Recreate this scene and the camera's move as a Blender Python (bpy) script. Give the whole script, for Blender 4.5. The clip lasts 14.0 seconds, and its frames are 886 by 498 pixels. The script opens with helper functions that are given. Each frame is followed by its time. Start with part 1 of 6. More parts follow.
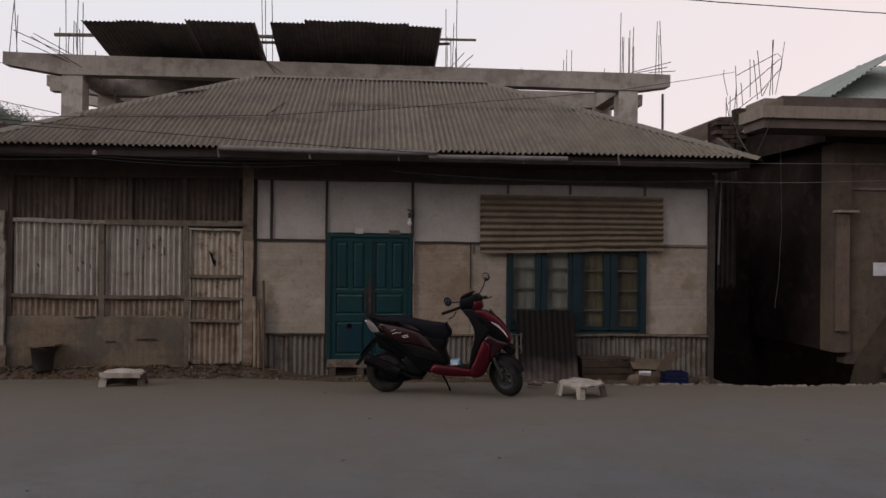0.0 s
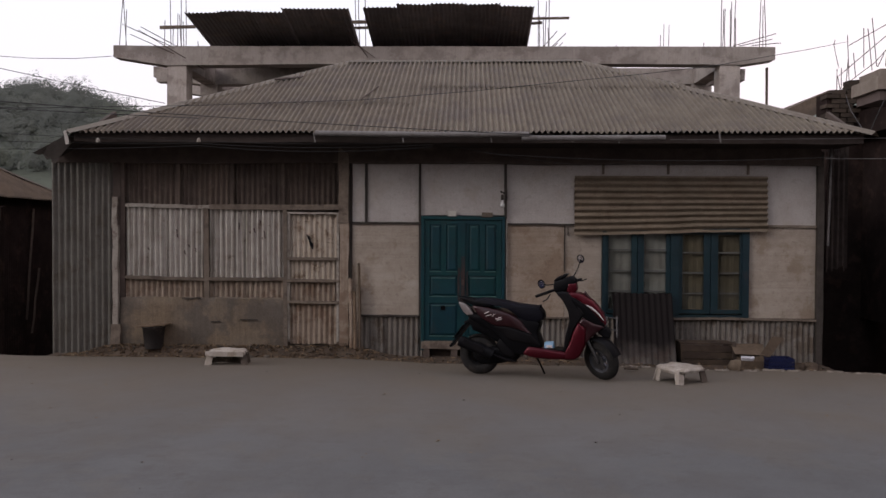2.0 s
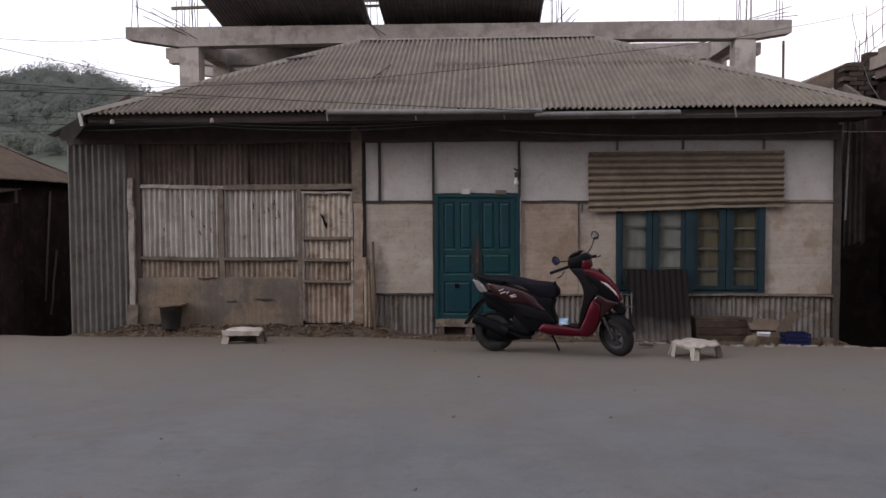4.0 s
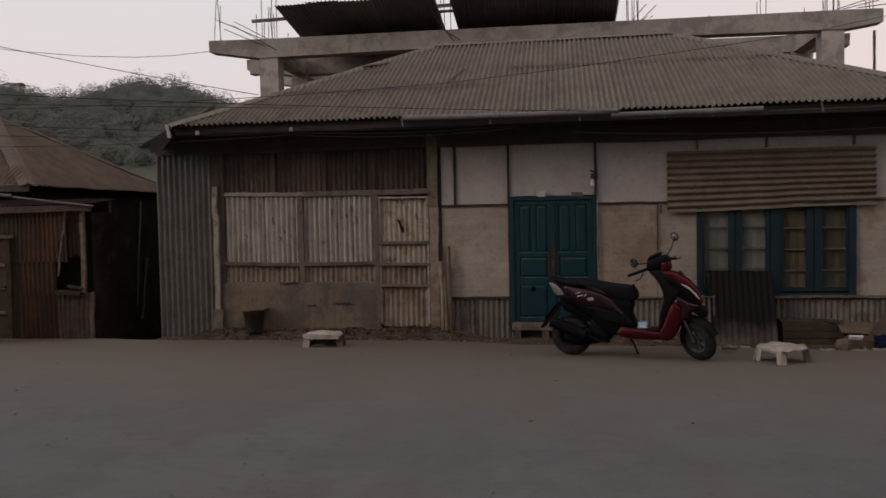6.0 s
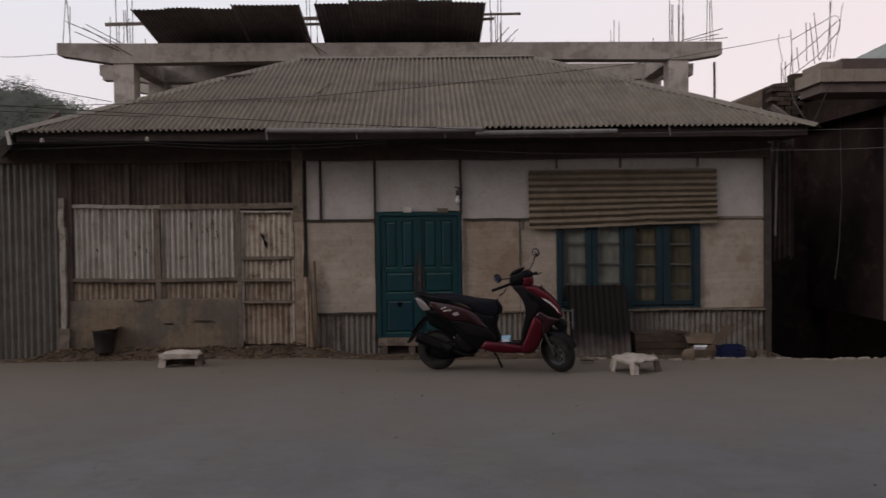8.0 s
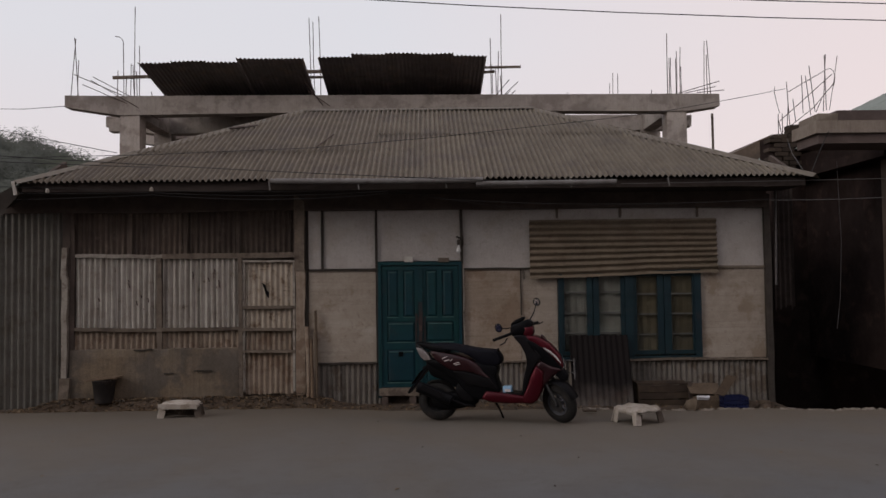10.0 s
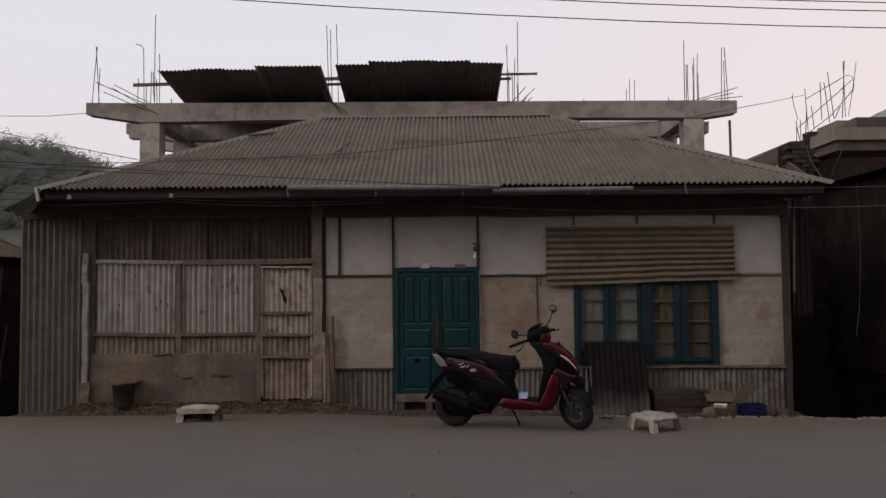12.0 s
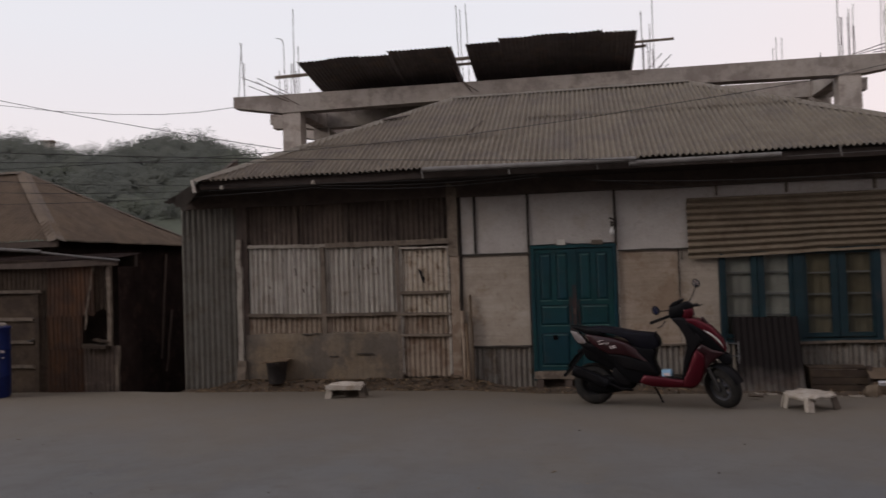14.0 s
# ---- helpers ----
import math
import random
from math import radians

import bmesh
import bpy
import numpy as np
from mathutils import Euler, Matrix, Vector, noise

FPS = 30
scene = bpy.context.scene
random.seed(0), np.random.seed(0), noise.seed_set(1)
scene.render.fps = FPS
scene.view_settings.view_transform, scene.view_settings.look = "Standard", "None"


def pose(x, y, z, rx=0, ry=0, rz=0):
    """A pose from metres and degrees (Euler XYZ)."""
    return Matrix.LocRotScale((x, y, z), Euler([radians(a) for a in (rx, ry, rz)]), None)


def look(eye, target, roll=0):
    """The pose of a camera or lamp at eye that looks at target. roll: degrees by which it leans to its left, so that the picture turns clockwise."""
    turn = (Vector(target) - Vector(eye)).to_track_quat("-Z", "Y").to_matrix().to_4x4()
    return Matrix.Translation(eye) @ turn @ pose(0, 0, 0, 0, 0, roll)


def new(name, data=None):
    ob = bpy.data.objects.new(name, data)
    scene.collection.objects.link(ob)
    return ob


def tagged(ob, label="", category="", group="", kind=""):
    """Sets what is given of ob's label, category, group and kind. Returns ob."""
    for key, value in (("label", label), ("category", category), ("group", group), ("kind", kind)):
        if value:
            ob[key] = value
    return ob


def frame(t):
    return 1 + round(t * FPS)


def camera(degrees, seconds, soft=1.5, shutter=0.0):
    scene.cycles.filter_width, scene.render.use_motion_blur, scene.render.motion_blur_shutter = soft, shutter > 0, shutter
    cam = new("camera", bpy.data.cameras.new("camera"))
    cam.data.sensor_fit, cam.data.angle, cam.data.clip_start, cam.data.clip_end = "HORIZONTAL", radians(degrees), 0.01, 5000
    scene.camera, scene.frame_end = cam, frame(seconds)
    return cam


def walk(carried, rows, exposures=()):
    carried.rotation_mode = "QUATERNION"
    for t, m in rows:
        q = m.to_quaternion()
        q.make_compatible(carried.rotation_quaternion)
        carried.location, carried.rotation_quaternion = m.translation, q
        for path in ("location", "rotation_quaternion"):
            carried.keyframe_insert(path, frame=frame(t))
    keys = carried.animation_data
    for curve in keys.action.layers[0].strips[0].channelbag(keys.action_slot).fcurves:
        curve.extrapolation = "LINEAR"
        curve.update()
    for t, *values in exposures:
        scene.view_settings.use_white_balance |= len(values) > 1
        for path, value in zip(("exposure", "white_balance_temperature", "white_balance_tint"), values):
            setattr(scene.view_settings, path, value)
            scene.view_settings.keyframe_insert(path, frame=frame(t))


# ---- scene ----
cam = camera(58.4, 14.0, shutter=0.5)
PATH = [
    (0, (0.679, -11.189, 1.75), (0.848, -9.196, 1.756), 0.6),
    (0.1, (0.686, -11.188, 1.746), (0.855, -9.195, 1.754), 0.6),
    (0.2, (0.693, -11.187, 1.742), (0.862, -9.194, 1.752), 0.6),
    (0.3, (0.699, -11.185, 1.739), (0.858, -9.192, 1.75), 0.6),
    (0.4, (0.703, -11.183, 1.737), (0.84, -9.188, 1.749), 0.6),
    (0.5, (0.704, -11.181, 1.736), (0.804, -9.184, 1.748), 0.6),
    (0.6, (0.702, -11.178, 1.737), (0.766, -9.179, 1.749), 0.54),
    (0.7, (0.696, -11.175, 1.74), (0.726, -9.176, 1.75), 0.48),
    (0.8, (0.689, -11.173, 1.743), (0.69, -9.173, 1.751), 0.42),
    (0.9, (0.683, -11.171, 1.746), (0.663, -9.171, 1.751), 0.36),
    (1, (0.681, -11.17, 1.748), (0.645, -9.171, 1.749), 0.3),
    (1.5, (0.684, -11.178, 1.75), (0.622, -9.18, 1.726), 0.3),
    (2, (0.664, -11.166, 1.747), (0.602, -9.167, 1.707), 0.3),
    (2.5, (0.669, -11.16, 1.754), (0.606, -9.162, 1.699), 0.3),
    (2.7, (0.662, -11.168, 1.749), (0.6, -9.169, 1.691), 0.3),
    (4.8, (0.67, -11.167, 1.72), (0.556, -9.179, 1.532), -0.6),
    (5, (0.698, -11.151, 1.73), (0.587, -9.166, 1.511), -0.6),
    (5.3, (0.729, -11.146, 1.746), (0.612, -9.162, 1.523), -0.6),
    (5.4, (0.732, -11.146, 1.749), (0.615, -9.162, 1.53), -0.6),
    (5.5, (0.733, -11.146, 1.75), (0.607, -9.161, 1.541), -0.6),
    (5.6, (0.727, -11.15, 1.749), (0.543, -9.166, 1.582), -0.7),
    (5.7, (0.712, -11.16, 1.747), (0.495, -9.177, 1.616), -0.8),
    (5.8, (0.694, -11.173, 1.743), (0.443, -9.191, 1.637), -0.9),
    (5.9, (0.679, -11.183, 1.738), (0.408, -9.203, 1.647), -1.0),
    (6, (0.673, -11.187, 1.732), (0.385, -9.21, 1.651), -1.1),
    (6.5, (0.702, -11.183, 1.704), (0.391, -9.209, 1.633), -1.2),
    (7, (0.655, -11.192, 1.721), (0.462, -9.202, 1.671), -1.2),
    (7.5, (0.678, -11.166, 1.729), (0.601, -9.168, 1.683), -1.2),
    (8, (0.68, -11.158, 1.734), (0.726, -9.159, 1.686), -0.7),
    (8.5, (0.699, -11.179, 1.721), (0.785, -9.181, 1.677), -0.6),
    (9, (0.721, -11.18, 1.731), (0.78, -9.18, 1.733), -0.6),
    (9.2, (0.704, -11.18, 1.733), (0.761, -9.181, 1.755), -0.6),
    (11.3, (0.689, -11.222, 1.751), (0.694, -9.225, 1.854), -0.6),
    (11.5, (0.697, -11.225, 1.758), (0.701, -9.227, 1.85), -0.5),
    (12, (0.68, -11.229, 1.741), (0.683, -9.231, 1.833), -0.5),
    (12.433, (0.676, -11.255, 1.75), (0.6785, -9.257, 1.821), -0.58),
    (12.5, (0.676, -11.259, 1.751), (0.668, -9.261, 1.821), -0.6),
    (12.6, (0.676, -11.265, 1.752), (0.596, -9.268, 1.822), -0.7),
    (12.7, (0.676, -11.271, 1.753), (0.518, -9.278, 1.823), -0.8),
    (12.8, (0.677, -11.275, 1.754), (0.479, -9.286, 1.827), -0.9),
    (12.9, (0.677, -11.277, 1.754), (0.441, -9.293, 1.83), -1.0),
    (13, (0.679, -11.278, 1.755), (0.389, -9.3, 1.829), -1.1),
    (13.1, (0.682, -11.278, 1.756), (0.353, -9.306, 1.83), -1.24),
    (13.2, (0.686, -11.277, 1.758), (0.336, -9.309, 1.83), -1.38),
    (13.3, (0.691, -11.275, 1.76), (0.323, -9.31, 1.83), -1.52),
    (13.5, (0.7, -11.269, 1.762), (0.313, -9.307, 1.825), -1.8),
    (13.8, (0.705, -11.253, 1.757), (0.321, -9.29, 1.808), -1.86),
    (14, (0.705, -11.239, 1.75), (0.364, -9.268, 1.792), -1.9),
]
EXPOSURES = ((0, 0.02, 6500, 10), (1, 0.12, 6450, 10), (1.5, 0.34, 6400, 10), (2, 0.36, 6300, 12), (2.7, 0.36, 6250, 12), (4.8, 1.15, 5980, 9), (5.2, 1.25, 5980, 9), (5.5, 0.95, 6150, 9), (5.75, 0.3, 6500, 10), (6, -0.16, 6800, 11),
             (6.5, 0.06, 6450, 12), (7, 0.03, 6450, 10), (8, 0.02, 6450, 10), (9, -0.15, 6500, 10), (11.3, -0.06, 6500, 10), (12, -0.05, 6500, 10), (12.5, 0.06, 6500, 10), (13, 0.0, 6530, 10), (13.5, -0.2, 6580, 10), (14, 0.06, 6500, 10))
SKY = 1.0
walk(cam, [(t, look(eye, target, roll)) for t, eye, target, roll in PATH], EXPOSURES)

# ---- world and light ----
world = bpy.data.worlds.new("dusk_sky")
scene.world = world
world.use_nodes = True
wn, wl = world.node_tree.nodes, world.node_tree.links
bg = wn["Background"]
sky = wn.new("ShaderNodeTexSky")
sky.sky_type, sky.sun_disc = "NISHITA", False
sky.sun_elevation, sky.sun_rotation = radians(25), radians(239)
sky_gain = wn.new("ShaderNodeMix")
sky_gain.data_type, sky_gain.blend_type = "RGBA", "MULTIPLY"
sky_gain.inputs[0].default_value = 1.0
sky_gain.inputs[7].default_value = (0.10, 0.10, 0.10, 1)
wl.new(sky.outputs[0], sky_gain.inputs[6])
wtc = wn.new("ShaderNodeTexCoord")
wsep = wn.new("ShaderNodeSeparateXYZ")
wl.new(wtc.outputs["Generated"], wsep.inputs[0])
wramp = wn.new("ShaderNodeValToRGB")
wramp.color_ramp.elements[0].position, wramp.color_ramp.elements[0].color = 0.0, (0.94, 0.78, 0.77, 1)
wramp.color_ramp.elements[1].position, wramp.color_ramp.elements[1].color = 0.75, (0.82, 0.82, 0.90, 1)
e = wramp.color_ramp.elements.new(0.28)
e.color = (0.875, 0.855, 0.895, 1)
wl.new(wsep.outputs[2], wramp.inputs[0])
haze = wn.new("ShaderNodeMix")
haze.data_type = "RGBA"
haze.inputs[0].default_value = 0.88
wl.new(sky_gain.outputs[2], haze.inputs[6])
rose = wn.new("ShaderNodeMapRange")
rose.inputs[1].default_value, rose.inputs[2].default_value = -0.05, 0.52
rose.inputs[4].default_value = 0.75
wl.new(wsep.outputs[0], rose.inputs[0])
rosy = wn.new("ShaderNodeMix")
rosy.data_type = "RGBA"
rosy.inputs[7].default_value = (1.02, 0.83, 0.80, 1)
wl.new(rose.outputs[0], rosy.inputs[0])
wl.new(wramp.outputs[0], rosy.inputs[6])
wl.new(rosy.outputs[2], haze.inputs[7])
wl.new(haze.outputs[2], bg.inputs[0])
bg.inputs[1].default_value = SKY

sun = new("sun", bpy.data.lights.new("sun", "SUN"))
sun.data.energy, sun.data.angle, sun.data.color = 0.9, radians(22), (1.0, 0.88, 0.80)
sun.matrix_world = look((-40, -24, 22), (0, 0, 0))


# ---- materials ----
def rgb(c):
    return (c[0], c[1], c[2], 1)


def mat(name, c1, c2, scale=3.0, rough=0.75, metal=0.0, bump=0.25, fine=70.0, stain=None, streak=None, vary=0.12, dust=None, coat=0.0, spec=0.25, mottle=0.4):
    """stain: (colour, scale, threshold 0..1, amount); streak: (colour, amount, axis); dust: (colour, amount) on faces that look up."""
    m = bpy.data.materials.new(name)
    m.use_nodes = True
    N, L = m.node_tree.nodes, m.node_tree.links
    b = N["Principled BSDF"]
    b.inputs["Roughness"].default_value, b.inputs["Metallic"].default_value = rough, metal
    b.inputs["Coat Weight"].default_value = coat
    b.inputs["Specular IOR Level"].default_value = spec
    tc = N.new("ShaderNodeTexCoord")
    info = N.new("ShaderNodeObjectInfo")
    off = N.new("ShaderNodeVectorMath")
    off.operation = "MULTIPLY_ADD"
    off.inputs[1].default_value = (1, 1, 1)
    shift = N.new("ShaderNodeMath")
    shift.operation = "MULTIPLY"
    shift.inputs[1].default_value = 37.0
    L.new(info.outputs["Random"], shift.inputs[0])
    L.new(tc.outputs["Object"], off.inputs[0])
    L.new(shift.outputs[0], off.inputs[2])

    def noise_at(sc, detail=6.0, stretch=None, roughness=0.6):
        n = N.new("ShaderNodeTexNoise")
        n.inputs["Scale"].default_value, n.inputs["Detail"].default_value, n.inputs["Roughness"].default_value = sc, detail, roughness
        src = off.outputs[0]
        if stretch:
            mp = N.new("ShaderNodeVectorMath")
            mp.operation = "MULTIPLY"
            mp.inputs[1].default_value = stretch
            L.new(src, mp.inputs[0])
            src = mp.outputs[0]
        L.new(src, n.inputs["Vector"])
        return n.outputs["Fac"]

    def ramp(src, lo, hi):
        r = N.new("ShaderNodeMapRange")
        r.inputs[1].default_value, r.inputs[2].default_value = lo, hi
        L.new(src, r.inputs[0])
        return r.outputs[0]

    def mix(fac, a, c, amount=1.0, kind="MIX"):
        x = N.new("ShaderNodeMix")
        x.data_type, x.blend_type = "RGBA", kind
        if amount != 1.0 and fac is not None:
            k = N.new("ShaderNodeMath")
            k.operation = "MULTIPLY"
            k.inputs[1].default_value = amount
            L.new(fac, k.inputs[0])
            fac = k.outputs[0]
        if fac is None:
            x.inputs[0].default_value = amount
        else:
            L.new(fac, x.inputs[0])
        for i, v in ((6, a), (7, c)):
            if isinstance(v, tuple):
                x.inputs[i].default_value = rgb(v)
            else:
                L.new(v, x.inputs[i])
        return x.outputs[2]

    col = mix(ramp(noise_at(scale), 0.3, 0.7), tuple(c1), tuple(c2))
    if stain:
        col = mix(ramp(noise_at(stain[1], 9.0, None, 0.68), stain[2] - 0.02, stain[2] + 0.05), col, tuple(stain[0]), stain[3])
        col = mix(ramp(noise_at(stain[1] * 7.0, 5.0, None, 0.7), 0.57, 0.66), col, tuple(k * 0.6 for k in stain[0]), 0.35)
    if streak:
        st = {"z": (22.0, 22.0, 0.8), "x": (0.7, 14.0, 14.0), "y": (14.0, 0.7, 14.0)}[streak[2]]
        col = mix(ramp(noise_at(1.0, 5.0, st), 0.42, 0.72), col, tuple(streak[0]), streak[1])
        thin = tuple(k * 3.0 if k > 5 else k for k in st)
        col = mix(ramp(noise_at(1.0, 6.0, thin, 0.7), 0.56, 0.68), col, tuple(k * 0.7 for k in streak[0]), streak[1])
    if dust:
        g = N.new("ShaderNodeNewGeometry")
        s = N.new("ShaderNodeSeparateXYZ")
        L.new(g.outputs["Normal"], s.inputs[0])
        col = mix(ramp(s.outputs[2], 0.25, 0.95), col, tuple(dust[0]), dust[1])
    col = mix(ramp(noise_at(scale * 2.0 + 1.0, 9.0, None, 0.72), 0.44, 0.60), col, (0.60, 0.55, 0.51), mottle, "MULTIPLY")
    hsv = N.new("ShaderNodeHueSaturation")
    v1 = N.new("ShaderNodeMapRange")
    v1.inputs[3].default_value, v1.inputs[4].default_value = 1 - vary, 1 + vary
    L.new(info.outputs["Random"], v1.inputs[0])
    v2 = N.new("ShaderNodeMath")
    v2.operation = "MULTIPLY"
    grain = N.new("ShaderNodeMapRange")
    grain.inputs[3].default_value, grain.inputs[4].default_value = 0.74, 1.26
    fn = noise_at(fine, 4.0)
    L.new(fn, grain.inputs[0])
    L.new(v1.outputs[0], v2.inputs[0])
    L.new(grain.outputs[0], v2.inputs[1])
    L.new(v2.outputs[0], hsv.inputs["Value"])
    L.new(col, hsv.inputs["Color"])
    L.new(hsv.outputs[0], b.inputs["Base Color"])
    rr = N.new("ShaderNodeMapRange")
    rr.inputs[3].default_value, rr.inputs[4].default_value = max(0.02, rough - 0.12), min(1.0, rough + 0.12)
    L.new(noise_at(scale * 4), rr.inputs[0])
    L.new(rr.outputs[0], b.inputs["Roughness"])
    if bump:
        bp = N.new("ShaderNodeBump")
        bp.inputs["Strength"].default_value, bp.inputs["Distance"].default_value = bump, 0.01
        L.new(fn, bp.inputs["Height"])
        L.new(bp.outputs[0], b.inputs["Normal"])
    return m


BROWN = (0.13, 0.085, 0.055)
RUST = (0.16, 0.075, 0.035)
M_ROAD = mat("dusty_asphalt", (0.130, 0.129, 0.129), (0.101, 0.104, 0.108), 0.4, 0.92, bump=0.5, fine=90, stain=((0.145, 0.133, 0.117), 0.8, 0.52, 0.4), streak=((0.086, 0.085, 0.087), 0.14, "x"), spec=0.25, mottle=0.3)
rn, rk = M_ROAD.node_tree.nodes, M_ROAD.node_tree.links
r_tc, r_sep, r_no, r_add, r_rng, r_mix = (rn.new(k) for k in ("ShaderNodeTexCoord", "ShaderNodeSeparateXYZ", "ShaderNodeTexNoise", "ShaderNodeMath", "ShaderNodeMapRange", "ShaderNodeMix"))
r_no.inputs["Scale"].default_value, r_no.inputs["Detail"].default_value = 0.9, 8.0
rk.new(r_tc.outputs["Object"], r_sep.inputs[0])
rk.new(r_tc.outputs["Object"], r_no.inputs["Vector"])
r_add.operation = "MULTIPLY_ADD"
r_add.inputs[1].default_value = 3.2
rk.new(r_no.outputs["Fac"], r_add.inputs[0])
rk.new(r_sep.outputs[1], r_add.inputs[2])
r_rng.inputs[1].default_value, r_rng.inputs[2].default_value = -4.0, 0.6
r_rng.inputs[4].default_value = 0.9
rk.new(r_add.outputs[0], r_rng.inputs[0])
r_mix.data_type = "RGBA"
r_mix.inputs[7].default_value = (0.130, 0.108, 0.083, 1)
r_old = rn["Principled BSDF"].inputs["Base Color"].links[0].from_socket
rk.new(r_rng.outputs[0], r_mix.inputs[0])
rk.new(r_old, r_mix.inputs[6])
rk.new(r_mix.outputs[2], rn["Principled BSDF"].inputs["Base Color"])
M_DIRT = mat("dry_dirt", (0.082, 0.059, 0.042), (0.046, 0.034, 0.026), 2.5, 0.95, bump=0.9, fine=35, stain=((0.088, 0.067, 0.049), 4, 0.5, 0.7), spec=0.2)
M_ROOF = mat("weathered_roof_sheet", (0.160, 0.135, 0.102), (0.122, 0.102, 0.078), 1.3, 0.7, 0.0, 0.15, 60, stain=((0.102, 0.086, 0.076), 1.6, 0.54, 0.6), streak=((0.085, 0.072, 0.060), 0.45, "y"), vary=0.05)
M_ROOF_OLD = mat("brown_roof_sheet", (0.109, 0.080, 0.055), (0.079, 0.059, 0.042), 1.0, 0.8, bump=0.2, stain=((0.079, 0.059, 0.045), 1.5, 0.5, 0.6))
M_CAP = mat("ridge_flashing", (0.146, 0.128, 0.104), (0.110, 0.096, 0.078), 3, 0.7, 0.0, 0.15, stain=((0.110, 0.088, 0.070), 5, 0.55, 0.6))
M_BOARD_UP = mat("whitewashed_board", (0.362, 0.338, 0.324), (0.312, 0.286, 0.270), 1.2, 0.85, bump=0.15, stain=((0.305, 0.270, 0.235), 1.8, 0.55, 0.5), streak=((0.305, 0.280, 0.258), 0.25, "z"), vary=0.04, mottle=0.22)
M_BOARD_LOW = mat("soiled_board", (0.325, 0.287, 0.246), (0.250, 0.213, 0.176), 1.6, 0.88, bump=0.2, stain=((0.176, 0.130, 0.091), 1.7, 0.55, 0.65), streak=((0.196, 0.152, 0.114), 0.35, "x"), vary=0.06, mottle=0.32)
M_BOARD_BROWN = mat("brown_stained_board", (0.222, 0.176, 0.134), (0.278, 0.232, 0.190), 1.3, 0.88, bump=0.2, stain=((0.168, 0.116, 0.078), 2.0, 0.53, 0.6), streak=((0.160, 0.118, 0.084), 0.4, "x"), vary=0.04, mottle=0.3)
M_CORR_WHITE = mat("limewashed_sheet", (0.520, 0.495, 0.455), (0.365, 0.338, 0.300), 2.0, 0.8, 0.0, 0.15, stain=((0.110, 0.074, 0.053), 5.0, 0.64, 0.85), streak=((0.130, 0.108, 0.090), 0.85, "z"), vary=0.05, mottle=0.4)
M_CORR_DIRTY = mat("mud_stained_sheet", (0.290, 0.240, 0.192), (0.200, 0.158, 0.122), 3, 0.85, 0.0, 0.25, stain=((0.139, 0.088, 0.058), 3.5, 0.54, 0.6), streak=((0.150, 0.104, 0.074), 0.6, "z"), vary=0.1)
M_CORR_CREAM = mat("cream_stained_sheet", (0.430, 0.385, 0.325), (0.330, 0.285, 0.232), 3, 0.85, 0.0, 0.2, stain=((0.150, 0.096, 0.062), 7, 0.58, 0.8), streak=((0.220, 0.165, 0.120), 0.55, "z"), vary=0.05)
M_CORR_DARK = mat("dark_rusty_sheet", (0.130, 0.100, 0.080), (0.064, 0.048, 0.040), 2, 0.85, 0.0, 0.2, stain=((0.190, 0.155, 0.126), 6, 0.6, 0.5), streak=((0.042, 0.033, 0.029), 0.7, "z"), vary=0.2)
M_CORR_GREY = mat("galvanised_sheet", (0.172, 0.164, 0.146), (0.124, 0.117, 0.104), 2, 0.6, 0.3, 0.12, stain=((0.094, 0.076, 0.054), 3, 0.57, 0.5), streak=((0.080, 0.072, 0.062), 0.6, "z"), vary=0.05)
M_CORR_SKIRT = mat("grey_skirting_sheet", (0.184, 0.170, 0.152), (0.128, 0.114, 0.100), 2.5, 0.8, 0.1, 0.2, stain=((0.090, 0.066, 0.048), 3, 0.54, 0.7), streak=((0.092, 0.074, 0.060), 0.6, "z"), vary=0.12)
M_CORR_TAN = mat("tan_sheet", (0.168, 0.134, 0.098), (0.122, 0.100, 0.073), 2, 0.75, 0.0, 0.15, stain=((0.105, 0.079, 0.056), 3, 0.57, 0.6), vary=0.04)
M_CORR_RUST = mat("rusted_sheet", (0.092, 0.047, 0.027), (0.042, 0.027, 0.021), 2.2, 0.9, 0.0, 0.3, stain=((0.112, 0.052, 0.024), 2.0, 0.54, 0.6), streak=((0.030, 0.022, 0.018), 0.7, "z"), vary=0.2)
M_BATTEN = mat("weathered_batten", (0.164, 0.134, 0.106), (0.097, 0.078, 0.063), 6, 0.88, bump=0.4, fine=90, stain=((0.053, 0.039, 0.034), 5, 0.55, 0.6), vary=0.15)
M_BATTEN_DARK = mat("black_batten", (0.05, 0.042, 0.036), (0.03, 0.026, 0.023), 6, 0.85, bump=0.4, fine=90)
# Dark base: shade under and beside the eave is put into the colour.
M_HOUSE_SHADE = mat("house_shade_dark", (0.050, 0.040, 0.036), (0.032, 0.026, 0.024), 4, 0.95, bump=0.3, fine=60, spec=0.05)
M_BATTEN_PALE = mat("pale_rail", (0.336, 0.314, 0.280), (0.225, 0.196, 0.169), 5, 0.85, bump=0.35, fine=80, stain=((0.119, 0.086, 0.068), 6, 0.56, 0.7))
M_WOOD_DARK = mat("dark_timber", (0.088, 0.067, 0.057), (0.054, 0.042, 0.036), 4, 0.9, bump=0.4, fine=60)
M_PLANK = mat("bare_plank", (0.198, 0.142, 0.096), (0.132, 0.095, 0.065), 3, 0.85, bump=0.35, fine=60, streak=((0.082, 0.055, 0.038), 0.5, "x"))
